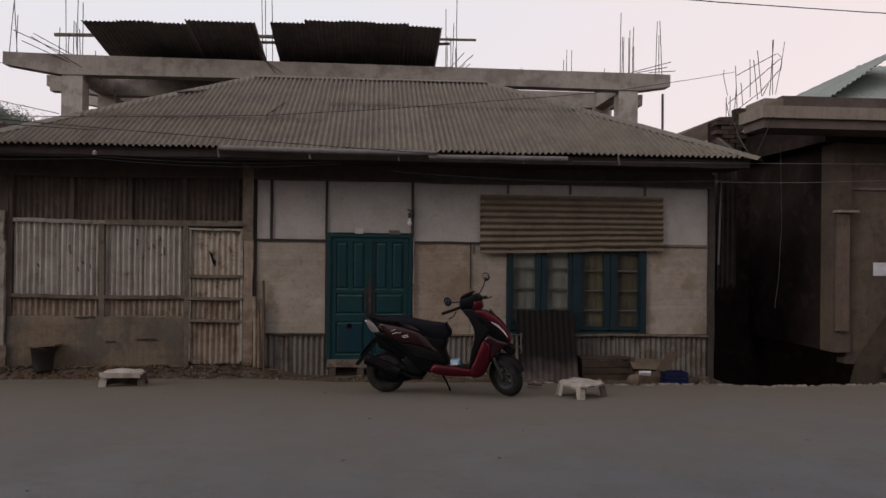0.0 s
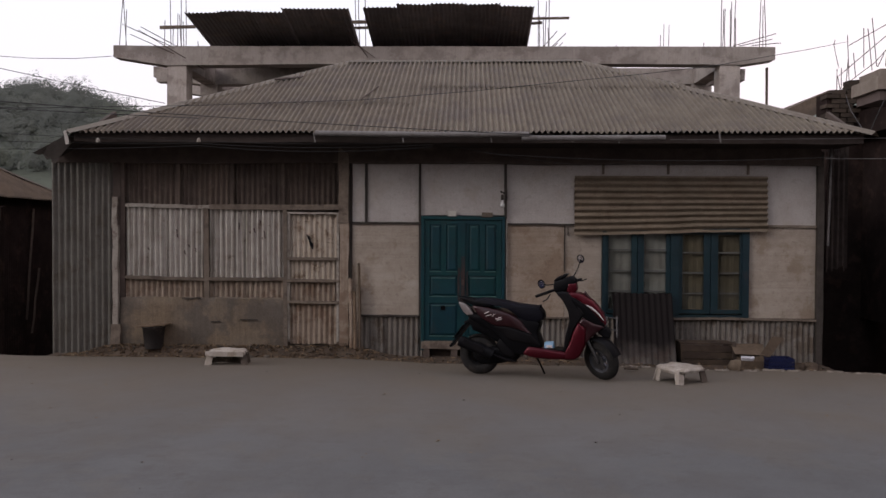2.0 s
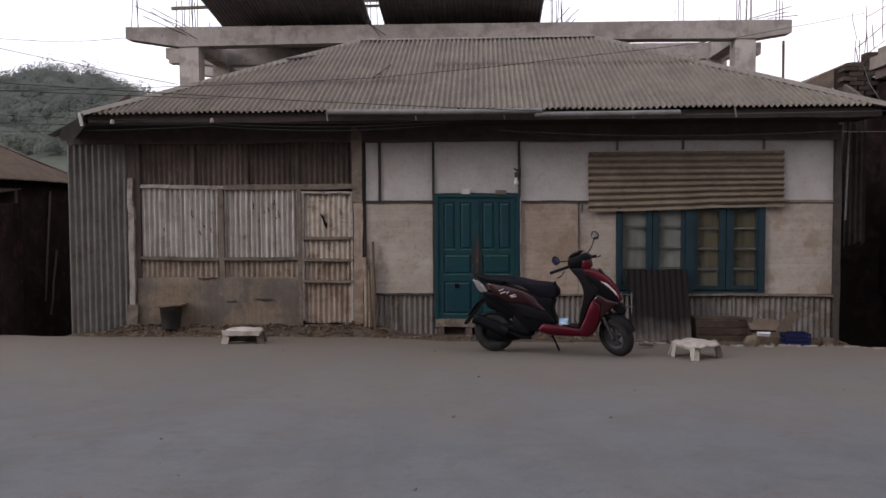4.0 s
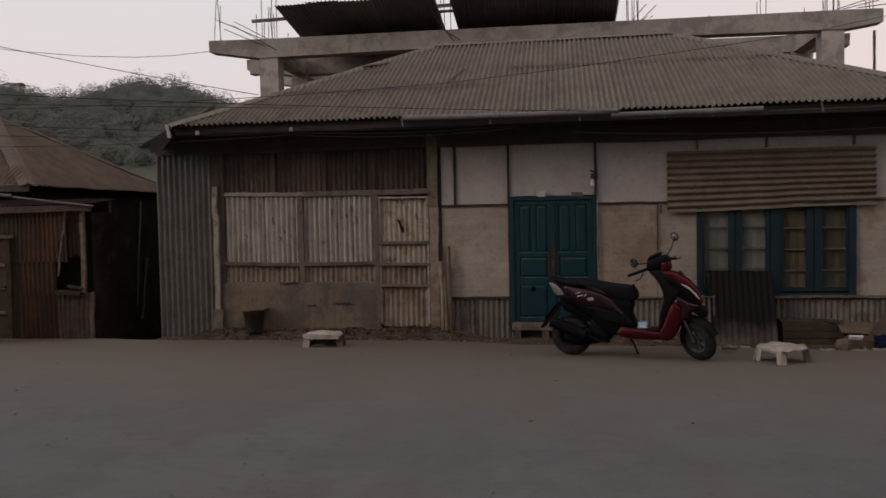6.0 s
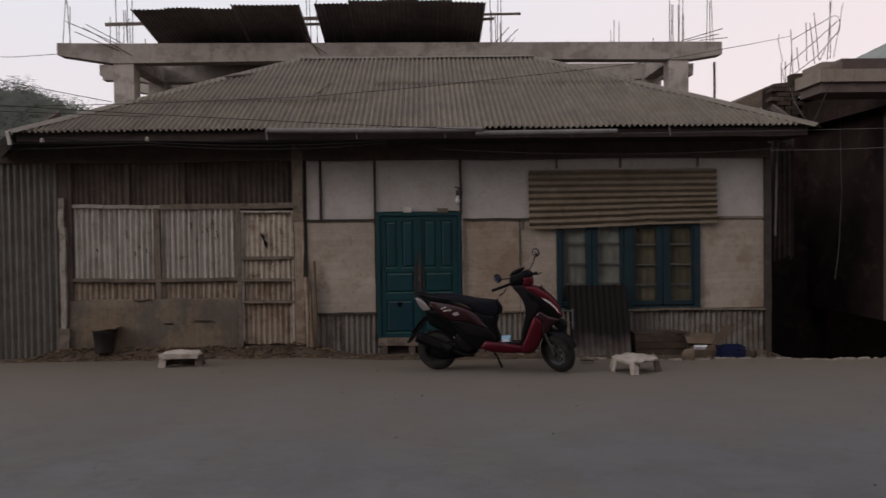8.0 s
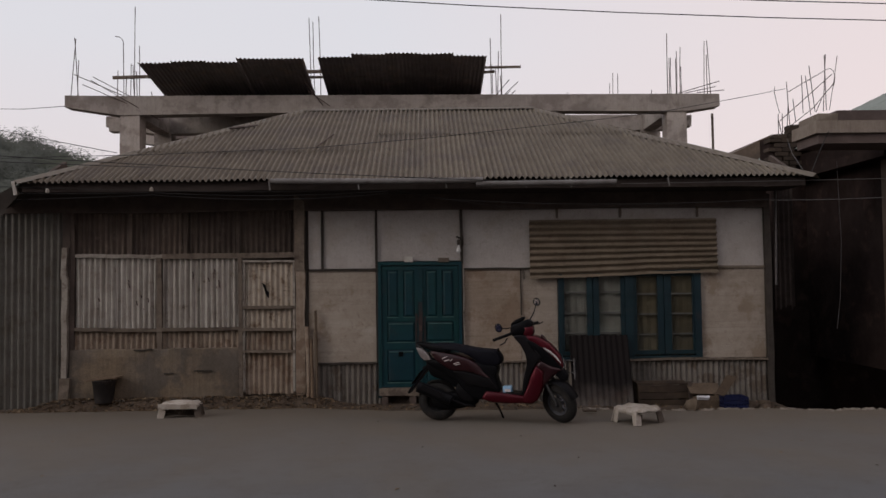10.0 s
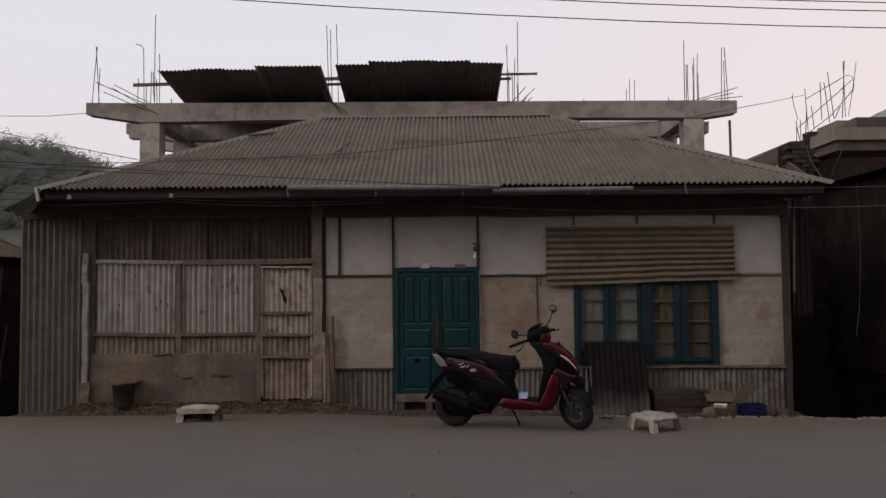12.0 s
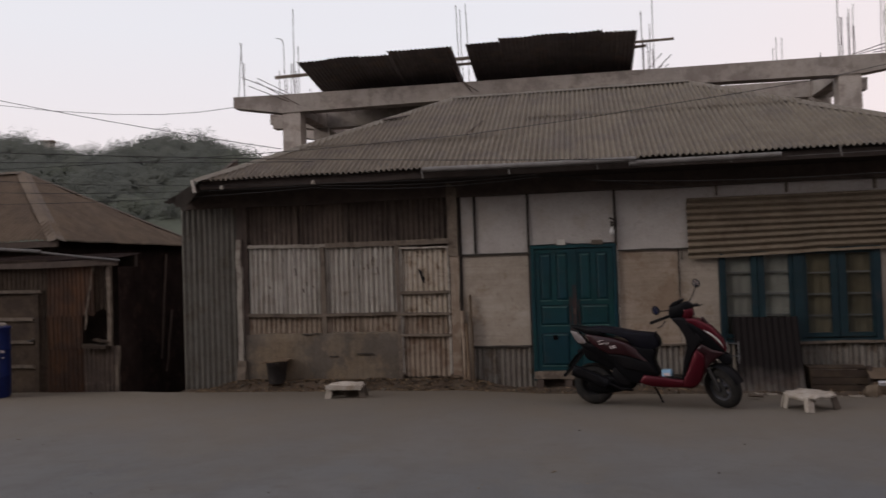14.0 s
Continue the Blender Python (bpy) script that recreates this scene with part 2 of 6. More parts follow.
M_PLASTER = mat("mud_plaster", (0.160, 0.122, 0.083), (0.104, 0.090, 0.075), 0.9, 0.95, bump=0.7, fine=40, stain=((0.074, 0.066, 0.059), 1.3, 0.51, 0.75), streak=((0.080, 0.062, 0.048), 0.35, "z"))
M_DOOR = mat("green_door_paint", (0.005, 0.038, 0.037), (0.004, 0.026, 0.040), 1.1, 0.45, bump=0.12, stain=((0.018, 0.030, 0.033), 3, 0.59, 0.4), streak=((0.005, 0.030, 0.041), 0.4, "z"), vary=0.06, mottle=0.35)
M_DOOR_WORN = mat("worn_door_stile", (0.030, 0.024, 0.024), (0.014, 0.026, 0.030), 5, 0.7, bump=0.2, stain=((0.040, 0.025, 0.024), 4, 0.5, 0.8))
# Paler door green for highlights painted on the panel edges.
M_EDGE_HIGHLIGHT = mat("edge_highlight_paint", (0.060, 0.114, 0.108), (0.024, 0.072, 0.069), 8, 0.6, bump=0.1)
M_WINDOW = mat("blue_green_window_paint", (0.007, 0.024, 0.029), (0.006, 0.018, 0.027), 1.6, 0.5, bump=0.12, stain=((0.025, 0.023, 0.025), 4, 0.58, 0.5), vary=0.06)
# Pale tone: light caught by the thin bars is put into the colour.
M_MUNTIN = mat("lit_muntin_paint", (0.100, 0.100, 0.096), (0.055, 0.062, 0.062), 5, 0.6, bump=0.1)
M_CURTAIN_W = mat("white_curtain", (0.410, 0.400, 0.390), (0.300, 0.292, 0.285), 2, 0.95, bump=0.1)
M_CURTAIN_Y = mat("yellow_curtain", (0.205, 0.172, 0.122), (0.158, 0.132, 0.094), 2, 0.95, bump=0.1)
M_PIPE = mat("grey_gutter_pipe", (0.158, 0.150, 0.146), (0.119, 0.112, 0.108), 3, 0.5, bump=0.05, stain=((0.079, 0.066, 0.058), 5, 0.56, 0.5))
M_WHITE_TRIM = mat("dull_white_trim", (0.420, 0.399, 0.371), (0.315, 0.294, 0.266), 4, 0.7, bump=0.1)
M_CABLE = mat("black_cable", (0.03, 0.028, 0.03), (0.02, 0.02, 0.02), 5, 0.7, bump=0)
M_CABLE_GREY = mat("grey_cable", (0.11, 0.10, 0.10), (0.07, 0.07, 0.07), 5, 0.7, bump=0)
M_CONCRETE = mat("raw_concrete", (0.356, 0.320, 0.288), (0.263, 0.235, 0.213), 0.9, 0.92, bump=0.35, fine=45, stain=((0.213, 0.185, 0.170), 1.4, 0.53, 0.7), streak=((0.225, 0.198, 0.182), 0.35, "z"))
M_CONCRETE_DARK = mat("dark_concrete", (0.15, 0.125, 0.115), (0.10, 0.085, 0.08), 1.2, 0.95, bump=0.35, fine=45, stain=((0.07, 0.06, 0.055), 1.2, 0.5, 0.7))
M_REBAR = mat("rusty_rebar", (0.075, 0.048, 0.04), (0.045, 0.032, 0.03), 8, 0.85, bump=0.2)
M_SHEET_BLACK = mat("sooty_roof_sheet", (0.235, 0.205, 0.200), (0.165, 0.148, 0.146), 1.5, 0.85, bump=0.15, stain=((0.260, 0.205, 0.172), 2.5, 0.56, 0.6))
M_PLASTER_R = mat("stained_plaster_wall", (0.138, 0.104, 0.077), (0.088, 0.066, 0.053), 1.0, 0.92, bump=0.35, fine=40, stain=((0.060, 0.047, 0.040), 1.1, 0.52, 0.6), streak=((0.070, 0.054, 0.045), 0.4, "z"))
M_CORNICE = mat("beige_cornice", (0.227, 0.194, 0.161), (0.182, 0.152, 0.127), 1.2, 0.9, bump=0.2, streak=((0.118, 0.095, 0.085), 0.35, "z"))
M_CORNICE_LOW = mat("brown_cornice_band", (0.103, 0.079, 0.073), (0.078, 0.060, 0.055), 1.2, 0.9, bump=0.2)
M_ROOF_GREEN = mat("pale_green_roof", (0.219, 0.251, 0.228), (0.170, 0.196, 0.179), 1.0, 0.6, bump=0.1)
M_STONE = mat("rubble_stone", (0.113, 0.093, 0.072), (0.064, 0.055, 0.047), 3, 0.95, bump=0.6, fine=25, vary=0.3)
M_EDGE = mat("pale_road_edge", (0.216, 0.188, 0.160), (0.144, 0.124, 0.104), 3, 0.95, bump=0.7, fine=30, vary=0.25)
M_LEAF = mat("dry_leaf_litter", (0.185, 0.128, 0.076), (0.085, 0.056, 0.034), 9, 0.9, bump=0.2, stain=((0.250, 0.195, 0.130), 12, 0.56, 0.8))
M_HILL = mat("wooded_slope", (0.061, 0.070, 0.050), (0.046, 0.054, 0.041), 0.05, 0.95, bump=0, fine=0.4)
# Greyed leaf colour: distance haze is mixed into the base.
M_FOLIAGE = mat("haze_greyed_foliage", (0.083, 0.090, 0.076), (0.062, 0.070, 0.063), 0.10, 0.9, bump=0, fine=0.5, stain=((0.083, 0.096, 0.065), 0.03, 0.53, 0.6), mottle=0.2)
M_RUBBLE = mat("dark_brown_rubble", (0.062, 0.046, 0.034), (0.034, 0.026, 0.021), 3, 0.95, bump=0.8, fine=25, vary=0.3)
M_BLACK = mat("black_plastic", (0.005, 0.005, 0.006), (0.003, 0.003, 0.004), 6, 0.45, bump=0.05, dust=((0.03, 0.027, 0.027), 0.05), spec=0.08)
M_SEAT = mat("black_seat_vinyl", (0.005, 0.005, 0.009), (0.004, 0.004, 0.007), 5, 0.6, bump=0.1, dust=((0.014, 0.013, 0.020), 0.2), spec=0.1)
M_RED = mat("metallic_red_paint", (0.070, 0.002, 0.008), (0.052, 0.002, 0.007), 3, 0.35, 0.5, 0.02, dust=((0.040, 0.014, 0.014), 0.10), coat=0.08, spec=0.3, mottle=0.1)
M_MAROON = mat("dark_red_panel", (0.026, 0.003, 0.006), (0.017, 0.003, 0.005), 3, 0.38, 0.2, 0.02, dust=((0.060, 0.034, 0.036), 0.2), coat=0.25, spec=0.3)
M_GREY = mat("dark_grey_plastic", (0.008, 0.007, 0.008), (0.005, 0.005, 0.006), 5, 0.55, bump=0.08, dust=((0.03, 0.027, 0.026), 0.06), spec=0.08)
M_TYRE = mat("dusty_tyre_rubber", (0.014, 0.013, 0.013), (0.010, 0.010, 0.010), 8, 0.85, bump=0.4, fine=40, stain=((0.045, 0.038, 0.033), 6, 0.54, 0.5))
M_ALLOY = mat("dull_alloy", (0.110, 0.110, 0.113), (0.079, 0.079, 0.082), 6, 0.4, 0.8, 0.05)
M_RIM = mat("grey_painted_rim", (0.090, 0.095, 0.110), (0.050, 0.053, 0.064), 8, 0.4, 0.5, 0.05)
M_LENS = mat("headlight_lens", (0.450, 0.435, 0.427), (0.338, 0.330, 0.330), 6, 0.12, 0.3, 0, coat=0.8, spec=0.5)
M_TAIL = mat("clear_tail_lens", (0.235, 0.213, 0.207), (0.157, 0.134, 0.134), 9, 0.2, 0.1, 0, coat=0.6, spec=0.5)
M_DECAL = mat("white_decal", (0.62, 0.55, 0.55), (0.5, 0.45, 0.45), 6, 0.5, bump=0)
M_MIRROR = mat("mirror_glass", (0.75, 0.75, 0.76), (0.72, 0.72, 0.74), 3, 0.05, 1.0, 0, mottle=0.0)
M_PLASTIC_W = mat("dirty_white_plastic", (0.415, 0.380, 0.338), (0.300, 0.268, 0.230), 5, 0.6, bump=0.15, stain=((0.215, 0.172, 0.130), 6, 0.56, 0.6))
# Dark base: shade inside the legs, plus grime, put into the colour.
M_PLASTIC_GRIME_SHADE = mat("grimy_shaded_plastic", (0.090, 0.072, 0.058), (0.055, 0.044, 0.036), 7, 0.75, bump=0.2, stain=((0.190, 0.160, 0.130), 9, 0.6, 0.6))
M_BUCKET = mat("dark_bucket_plastic", (0.022, 0.019, 0.019), (0.016, 0.014, 0.014), 5, 0.6, bump=0.1, stain=((0.064, 0.051, 0.042), 6, 0.58, 0.5))
M_BURNT = mat("half_burnt_sheet", (0.135, 0.120, 0.108), (0.095, 0.083, 0.077), 2.5, 0.85, 0.0, 0.25, stain=((0.09, 0.065, 0.05), 4, 0.55, 0.6), spec=0.1)
bn, bk = M_BURNT.node_tree.nodes, M_BURNT.node_tree.links
b_tc, b_sep, b_no, b_add, b_rng, b_mix = (bn.new(k) for k in ("ShaderNodeTexCoord", "ShaderNodeSeparateXYZ", "ShaderNodeTexNoise", "ShaderNodeMath", "ShaderNodeMapRange", "ShaderNodeMix"))
b_no.inputs["Scale"].default_value, b_no.inputs["Detail"].default_value = 5.0, 6.0
bk.new(b_tc.outputs["Object"], b_sep.inputs[0])
bk.new(b_tc.outputs["Object"], b_no.inputs["Vector"])
b_add.operation = "MULTIPLY_ADD"
b_add.inputs[1].default_value = 0.30
bk.new(b_no.outputs["Fac"], b_add.inputs[0])
bk.new(b_sep.outputs[2], b_add.inputs[2])
b_rng.inputs[1].default_value, b_rng.inputs[2].default_value = 0.08, 0.46
bk.new(b_add.outputs[0], b_rng.inputs[0])
b_mix.data_type = "RGBA"
b_mix.inputs[7].default_value = (0.011, 0.009, 0.009, 1)
b_old = bn["Principled BSDF"].inputs["Base Color"].links[0].from_socket
bk.new(b_rng.outputs[0], b_mix.inputs[0])
bk.new(b_old, b_mix.inputs[6])
bk.new(b_mix.outputs[2], bn["Principled BSDF"].inputs["Base Color"])
# Near-black base: shade in gaps and under slabs is put into the colour.
M_SHADE_DARK = mat("shade_dark_brown", (0.032, 0.023, 0.021), (0.018, 0.013, 0.012), 2, 0.95, 0.0, 0.2, stain=((0.052, 0.034, 0.029), 3, 0.57, 0.5), spec=0.02)
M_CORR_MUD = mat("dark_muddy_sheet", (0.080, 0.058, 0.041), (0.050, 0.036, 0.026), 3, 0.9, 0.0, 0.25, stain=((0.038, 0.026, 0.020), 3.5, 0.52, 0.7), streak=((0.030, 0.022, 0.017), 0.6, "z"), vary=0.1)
M_SHED_PLANK = mat("dark_shed_plank", (0.060, 0.043, 0.029), (0.038, 0.027, 0.020), 3, 0.9, bump=0.35, stain=((0.028, 0.019, 0.015), 3, 0.5, 0.6))
M_CRATE = mat("blue_crate_plastic", (0.006, 0.010, 0.045), (0.005, 0.007, 0.032), 6, 0.5, bump=0.1)
M_DRUM = mat("blue_drum_plastic", (0.007, 0.016, 0.090), (0.006, 0.012, 0.066), 3, 0.45, bump=0.08, dust=((0.120, 0.108, 0.120), 0.4))
M_CARD = mat("cardboard", (0.128, 0.096, 0.068), (0.092, 0.067, 0.047), 3, 0.9, bump=0.15, stain=((0.060, 0.044, 0.033), 4, 0.56, 0.6))
M_PAPER = mat("pale_paper", (0.62, 0.62, 0.66), (0.52, 0.52, 0.56), 4, 0.8, bump=0.05)
M_SACK = mat("pale_sack_cloth", (0.152, 0.120, 0.088), (0.106, 0.080, 0.058), 6, 0.95, bump=0.4)
M_PACKET = mat("light_blue_packet", (0.22, 0.44, 0.66), (0.35, 0.52, 0.70), 12, 0.5, bump=0.05)
M_REDCLOTH = mat("faded_red_plastic", (0.36, 0.07, 0.06), (0.25, 0.05, 0.05), 6, 0.6, bump=0.05)
M_BULB = mat("white_bulb_glass", (0.450, 0.450, 0.450), (0.408, 0.408, 0.408), 4, 0.25, bump=0)

# clear pane glass: a thin reflecting sheet
M_GLASS = bpy.data.materials.new("window_glass")
M_GLASS.use_nodes = True
gn, gl = M_GLASS.node_tree.nodes, M_GLASS.node_tree.links
g_out = gn["Material Output"]
gn.remove(gn["Principled BSDF"])
g_tr, g_gl, g_mx, g_fr = gn.new("ShaderNodeBsdfTransparent"), gn.new("ShaderNodeBsdfGlossy"), gn.new("ShaderNodeMixShader"), gn.new("ShaderNodeFresnel")
g_tr.inputs[0].default_value = (0.80, 0.82, 0.80, 1)
g_gl.inputs["Roughness"].default_value = 0.06
g_fr.inputs[0].default_value = 1.5
gl.new(g_fr.outputs[0], g_mx.inputs[0])
gl.new(g_tr.outputs[0], g_mx.inputs[1])
gl.new(g_gl.outputs[0], g_mx.inputs[2])
gl.new(g_mx.outputs[0], g_out.inputs[0])


# ---- building tools ----
rnd = random.Random(7)


class Geo:
    """Vertices and faces that become one mesh."""

    def __init__(self):
        self.v, self.f = [], []

    def add(self, verts, faces):
        k = len(self.v)
        self.v += [tuple(p) for p in verts]
        self.f += [tuple(i + k for i in q) for q in faces]
        return self

    def box(self, x0, x1, y0, y1, z0, z1, jit=0.0):
        j = lambda: rnd.uniform(-jit, jit)
        return self.add([(x + j(), y + j(), z + j()) for x in (x0, x1) for y in (y0, y1) for z in (z0, z1)],
                        [(0, 1, 3, 2), (4, 6, 7, 5), (0, 4, 5, 1), (2, 3, 7, 6), (0, 2, 6, 4), (1, 5, 7, 3)])

    def bar(self, a, b, w, d, up=(0, -1, 0), segs=1, jit=0.0):
        """A timber from a to b, w across and d along up, its line and section a little uneven."""
        a, b, up = Vector(a), Vector(b), Vector(up)
        t = (b - a).normalized()
        s = t.cross(up).normalized()
        n = s.cross(t).normalized()
        verts, faces = [], []
        for i in range(segs + 1):
            o = Vector((rnd.uniform(-jit, jit), rnd.uniform(-jit, jit) * 0.5, rnd.uniform(-jit, jit)))
            c = a.lerp(b, i / segs) + o
            k = 1 + rnd.uniform(-0.08, 0.08) * (jit > 0)
            verts += [c + s * w / 2 * k * p + n * d / 2 * q for p, q in ((-1, -1), (1, -1), (1, 1), (-1, 1))]
        for i in range(segs):
            q = 4 * i
            faces += [(q + j, q + (j + 1) % 4, q + 4 + (j + 1) % 4, q + 4 + j) for j in range(4)]
        q = 4 * segs
        faces += [(3, 2, 1, 0), (q, q + 1, q + 2, q + 3)]
        return self.add(verts, faces)

    def tube(self, pts, r, n=6, r2=None, cap=True):
        pts = [Vector(p) for p in pts]
        verts, faces = [], []
        ref = Vector((0.13, 0.31, 0.94))
        for i, p in enumerate(pts):
            t = (pts[min(i + 1, len(pts) - 1)] - pts[max(i - 1, 0)]).normalized()
            if abs(t.dot(ref)) > 0.97:
                ref = Vector((0.94, 0.1, 0.2))
            s = t.cross(ref).normalized()
            u = s.cross(t)
            ri = r if r2 is None else r + (r2 - r) * i / (len(pts) - 1)
            verts += [p + (s * math.cos(2 * math.pi * k / n) + u * math.sin(2 * math.pi * k / n)) * ri for k in range(n)]
        for i in range(len(pts) - 1):
            q = n * i
            faces += [(q + k, q + (k + 1) % n, q + n + (k + 1) % n, q + n + k) for k in range(n)]
        if cap:
            q = n * (len(pts) - 1)
            faces += [tuple(range(n - 1, -1, -1)), tuple(range(q, q + n))]
        return self.add(verts, faces)

    def lathe(self, prof, at=(0, 0, 0), n=20, axis="z"):
        """prof: rows of (radius, height)."""
        verts, faces = [], []
        for r, h in prof:
            for k in range(n):
                a = 2 * math.pi * k / n
                p = (r * math.cos(a), r * math.sin(a), h) if axis == "z" else (r * math.cos(a), h, r * math.sin(a))
                verts.append((p[0] + at[0], p[1] + at[1], p[2] + at[2]))
        for i in range(len(prof) - 1):
            q = n * i
            faces += [(q + k, q + (k + 1) % n, q + n + (k + 1) % n, q + n + k) for k in range(n)]
        return self.add(verts, faces)

    def pillow(self, poly, w, edge=0.03, n=4, shift=0.0, cut=0.6):
        """A side outline (x, z) as a body of half width w, its rim rounded over edge; the outline is smoothed."""
        P = [Vector((p[0], p[1])) for p in poly]
        out = []
        for i in range(len(P)):
            p0, p1, p2, p3 = P[i - 1], P[i], P[(i + 1) % len(P)], P[(i + 2) % len(P)]
            for k in range(n):
                t = k / n
                round_off = (p1 - p0.lerp(p2, 0.5)) * (1 - t) + (p2 - p1.lerp(p3, 0.5)) * t
                out.append(p1.lerp(p2, t) + round_off * (t * (1 - t)) * cut)
        c = sum(out, Vector((0, 0))) / len(out)
        m = len(out)
        verts, faces = [], []
        layers = ((-w, edge), (-w + edge * 0.3, edge * 0.35), (-w + edge, 0.0), (w - edge, 0.0), (w - edge * 0.3, edge * 0.35), (w, edge))
        for y, ins in layers:
            for p in out:
                d = p - c
                q = p - d.normalized() * min(ins, d.length * 0.5)
                verts.append((q.x, y + shift, q.y))
        for i in range(len(layers) - 1):
            a = m * i
            faces += [(a + k, a + m + k, a + m + (k + 1) % m, a + (k + 1) % m) for k in range(m)]
        z = m * (len(layers) - 1)
        faces += [tuple(range(m)), tuple(range(z + m - 1, z - 1, -1))]
        return self.add(verts, faces)

    def moved(self, m):
        self.v = [tuple(m @ Vector(p)) for p in self.v]
        return self


def corr(O, U, V, w, h, pitch=0.076, amp=0.015, seg=12, nv=1, rag=0.0, span=None, sag=0.0, wob=0.0, phase=0.0):
    """A corrugated sheet: waves along U, ridges along V. span(u) gives the stretch of v kept at u; rag: uneven lower edge."""
    O, U, V = Vector(O), Vector(U).normalized(), Vector(V).normalized()
    Nn = U.cross(V).normalized()
    cols = max(2, int(round(w / pitch * seg)))
    g = Geo()
    verts, faces = [], []
    jag = 0.0
    for i in range(cols + 1):
        u = w * i / cols
        v0, v1 = span(u) if span else (0.0, h)
        if i % 4 == 0:
            jag = rnd.uniform(0, rag)
        v0 = min(v0 + jag, v1)
        for k in range(nv + 1):
            t = k / nv
            v = v0 + (v1 - v0) * t
            d = amp * math.cos(2 * math.pi * (u / pitch + phase))
            p = O + U * u + V * v
            d += sag * math.sin(math.pi * t) + wob * noise.noise(p * 1.5)
            verts.append(p + Nn * d)
    for i in range(cols):
        for k in range(nv):
            a = i * (nv + 1) + k
            p, q = verts[a], verts[a + 1]
            r, s = verts[a + nv + 1], verts[a + nv + 2]
            if (p - q).length + (r - s).length > 1e-4:
                faces.append((a, a + nv + 1, a + nv + 2, a + 1))
    return g.add(verts, faces)


def mesh_of(name, geo, material, smooth=False):
    me = bpy.data.meshes.new(name)
    me.from_pydata(geo.v, [], geo.f)
    me.materials.append(material)
    if smooth:
        me.polygons.foreach_set("use_smooth", [True] * len(me.polygons))
        me.set_sharp_from_angle(angle=radians(65))
    me.validate()
    return me


def part(name, geo, material, parent=None, label="", smooth=False):
    ob = new(name, mesh_of(name, geo, material, smooth))
    if parent is not None:
        ob.parent = parent
    return tagged(ob, label) if label else ob


def empty(name, label, category, at=(0, 0, 0), turn=0.0, group=""):
    ob = new(name)
    ob.empty_display_size = 0.1
    ob.matrix_world = pose(at[0], at[1], at[2], 0, 0, turn)
    return tagged(ob, label, category, group)


def steps(a, b, n):
    return [a + (b - a) * i / n for i in range(n + 1)]


def hang(a, b, sag, n=14):
    a, b = Vector(a), Vector(b)
    return [a.lerp(b, i / n) - Vector((0, 0, sag * 4 * (i / n) * (1 - i / n))) for i in range(n + 1)]


# ---- ground and road ----
EDGE = ((-400, -0.3), (-9, -0.35), (-6.3, -0.25), (-5.3, -0.36), (-1.1, -0.3), (-0.3, -0.48), (0.2, -0.66), (2.7, -0.72), (4.0, -1.0), (5.15, -0.95), (5.8, -1.15), (7.2, -1.0), (400, -1.0))


def edge(x):
    y = float(np.interp(x, [p[0] for p in EDGE], [p[1] for p in EDGE]))
    return y + 0.05 * noise.noise(Vector((x * 1.6, 3.1, 0))) + 0.025 * noise.noise(Vector((x * 6.0, 8.0, 0)))


def smooth(t):
    t = min(1.0, max(0.0, t))
    return t * t * (3 - 2 * t)


def road_z(x, y):
    d = edge(x) - y
    return 0.012 + 0.06 * smooth(d / 1.3) + 0.006 * noise.noise(Vector((x * 0.7, y * 0.7, 0)))


def ground_z(x, y):
    d = y - edge(x)
    if d < 0:
        return -0.08
    inside = smooth((x + 5.29) / 0.06) * (1 - smooth((x - 5.55) / 0.06))
    bank = 0.13 * smooth((x + 4.9) / 0.6) * (1 - smooth((x + 1.0) / 0.8)) - 0.05 * smooth((x - 3.5) / 2.0) + 0.015
    yard = bank * smooth(d / 0.16) - 0.01 + 0.014 * noise.noise(Vector((x * 4, y * 4, 1))) + 0.008 * noise.noise(Vector((x * 13, y * 13, 2)))
    # Ground falls steeply in the gaps so their floor stays dark.
    drop = -0.05 - min(2.2, max(0.0, d - 0.04) * 7.0) + 0.05 * noise.noise(Vector((x * 2, y * 2, 4)))
    if y > 12:
        drop += smooth((y - 12) / 30) * 2.0
    return inside * yard + (1 - inside) * drop


def sheet(xs, ys, z):
    g = Geo()
    m = len(ys)
    g.v = [(x, y, z(x, y)) for x in xs for y in ys]
    g.f = [(i * m + j, (i + 1) * m + j, (i + 1) * m + j + 1, i * m + j + 1) for i in range(len(xs) - 1) for j in range(m - 1)]
    return g


xs = [-900, -400, -150, -60, -30, -18] + steps(-12, -5.5, 54) + [-5.40, -5.32, -5.29, -5.26, -5.23, -5.15] + steps(-5.0, 5.4, 90) + [5.50, 5.55, 5.58, 5.61, 5.65] + steps(5.8, 12, 50) + [14, 18, 30, 60, 150, 400, 900]
ys = [-900, -300, -100, -40, -17] + steps(-1.6, 0.6, 44) + [0.9, 1.4, 2, 3, 5, 8, 12, 18, 30, 60, 150, 400, 900]
tagged(part("ground", sheet(xs, ys, ground_z), M_DIRT, smooth=True), "bare brown dirt ground sloping off beside the road", "ground", kind="structure")

road = Geo()
rx = [-400, -100, -40, -20] + steps(-12, 12, 240) + [20, 40, 100, 400]
ry = [0.0, 0.0, 0.03, 0.1, 0.2, 0.35, 0.55, 0.8, 1.1, 1.4, 1.8, 2.4, 3.2, 4.2, 5.4, 7, 9, 12, 15.5, 15.5]
for x in rx:
    for j, d in enumerate(ry):
        y = edge(x) - d
        road.v.append((x, y + (0.02 if j == 0 else 0), road_z(x, y) if 0 < j < len(ry) - 1 else -0.22))
m = len(ry)
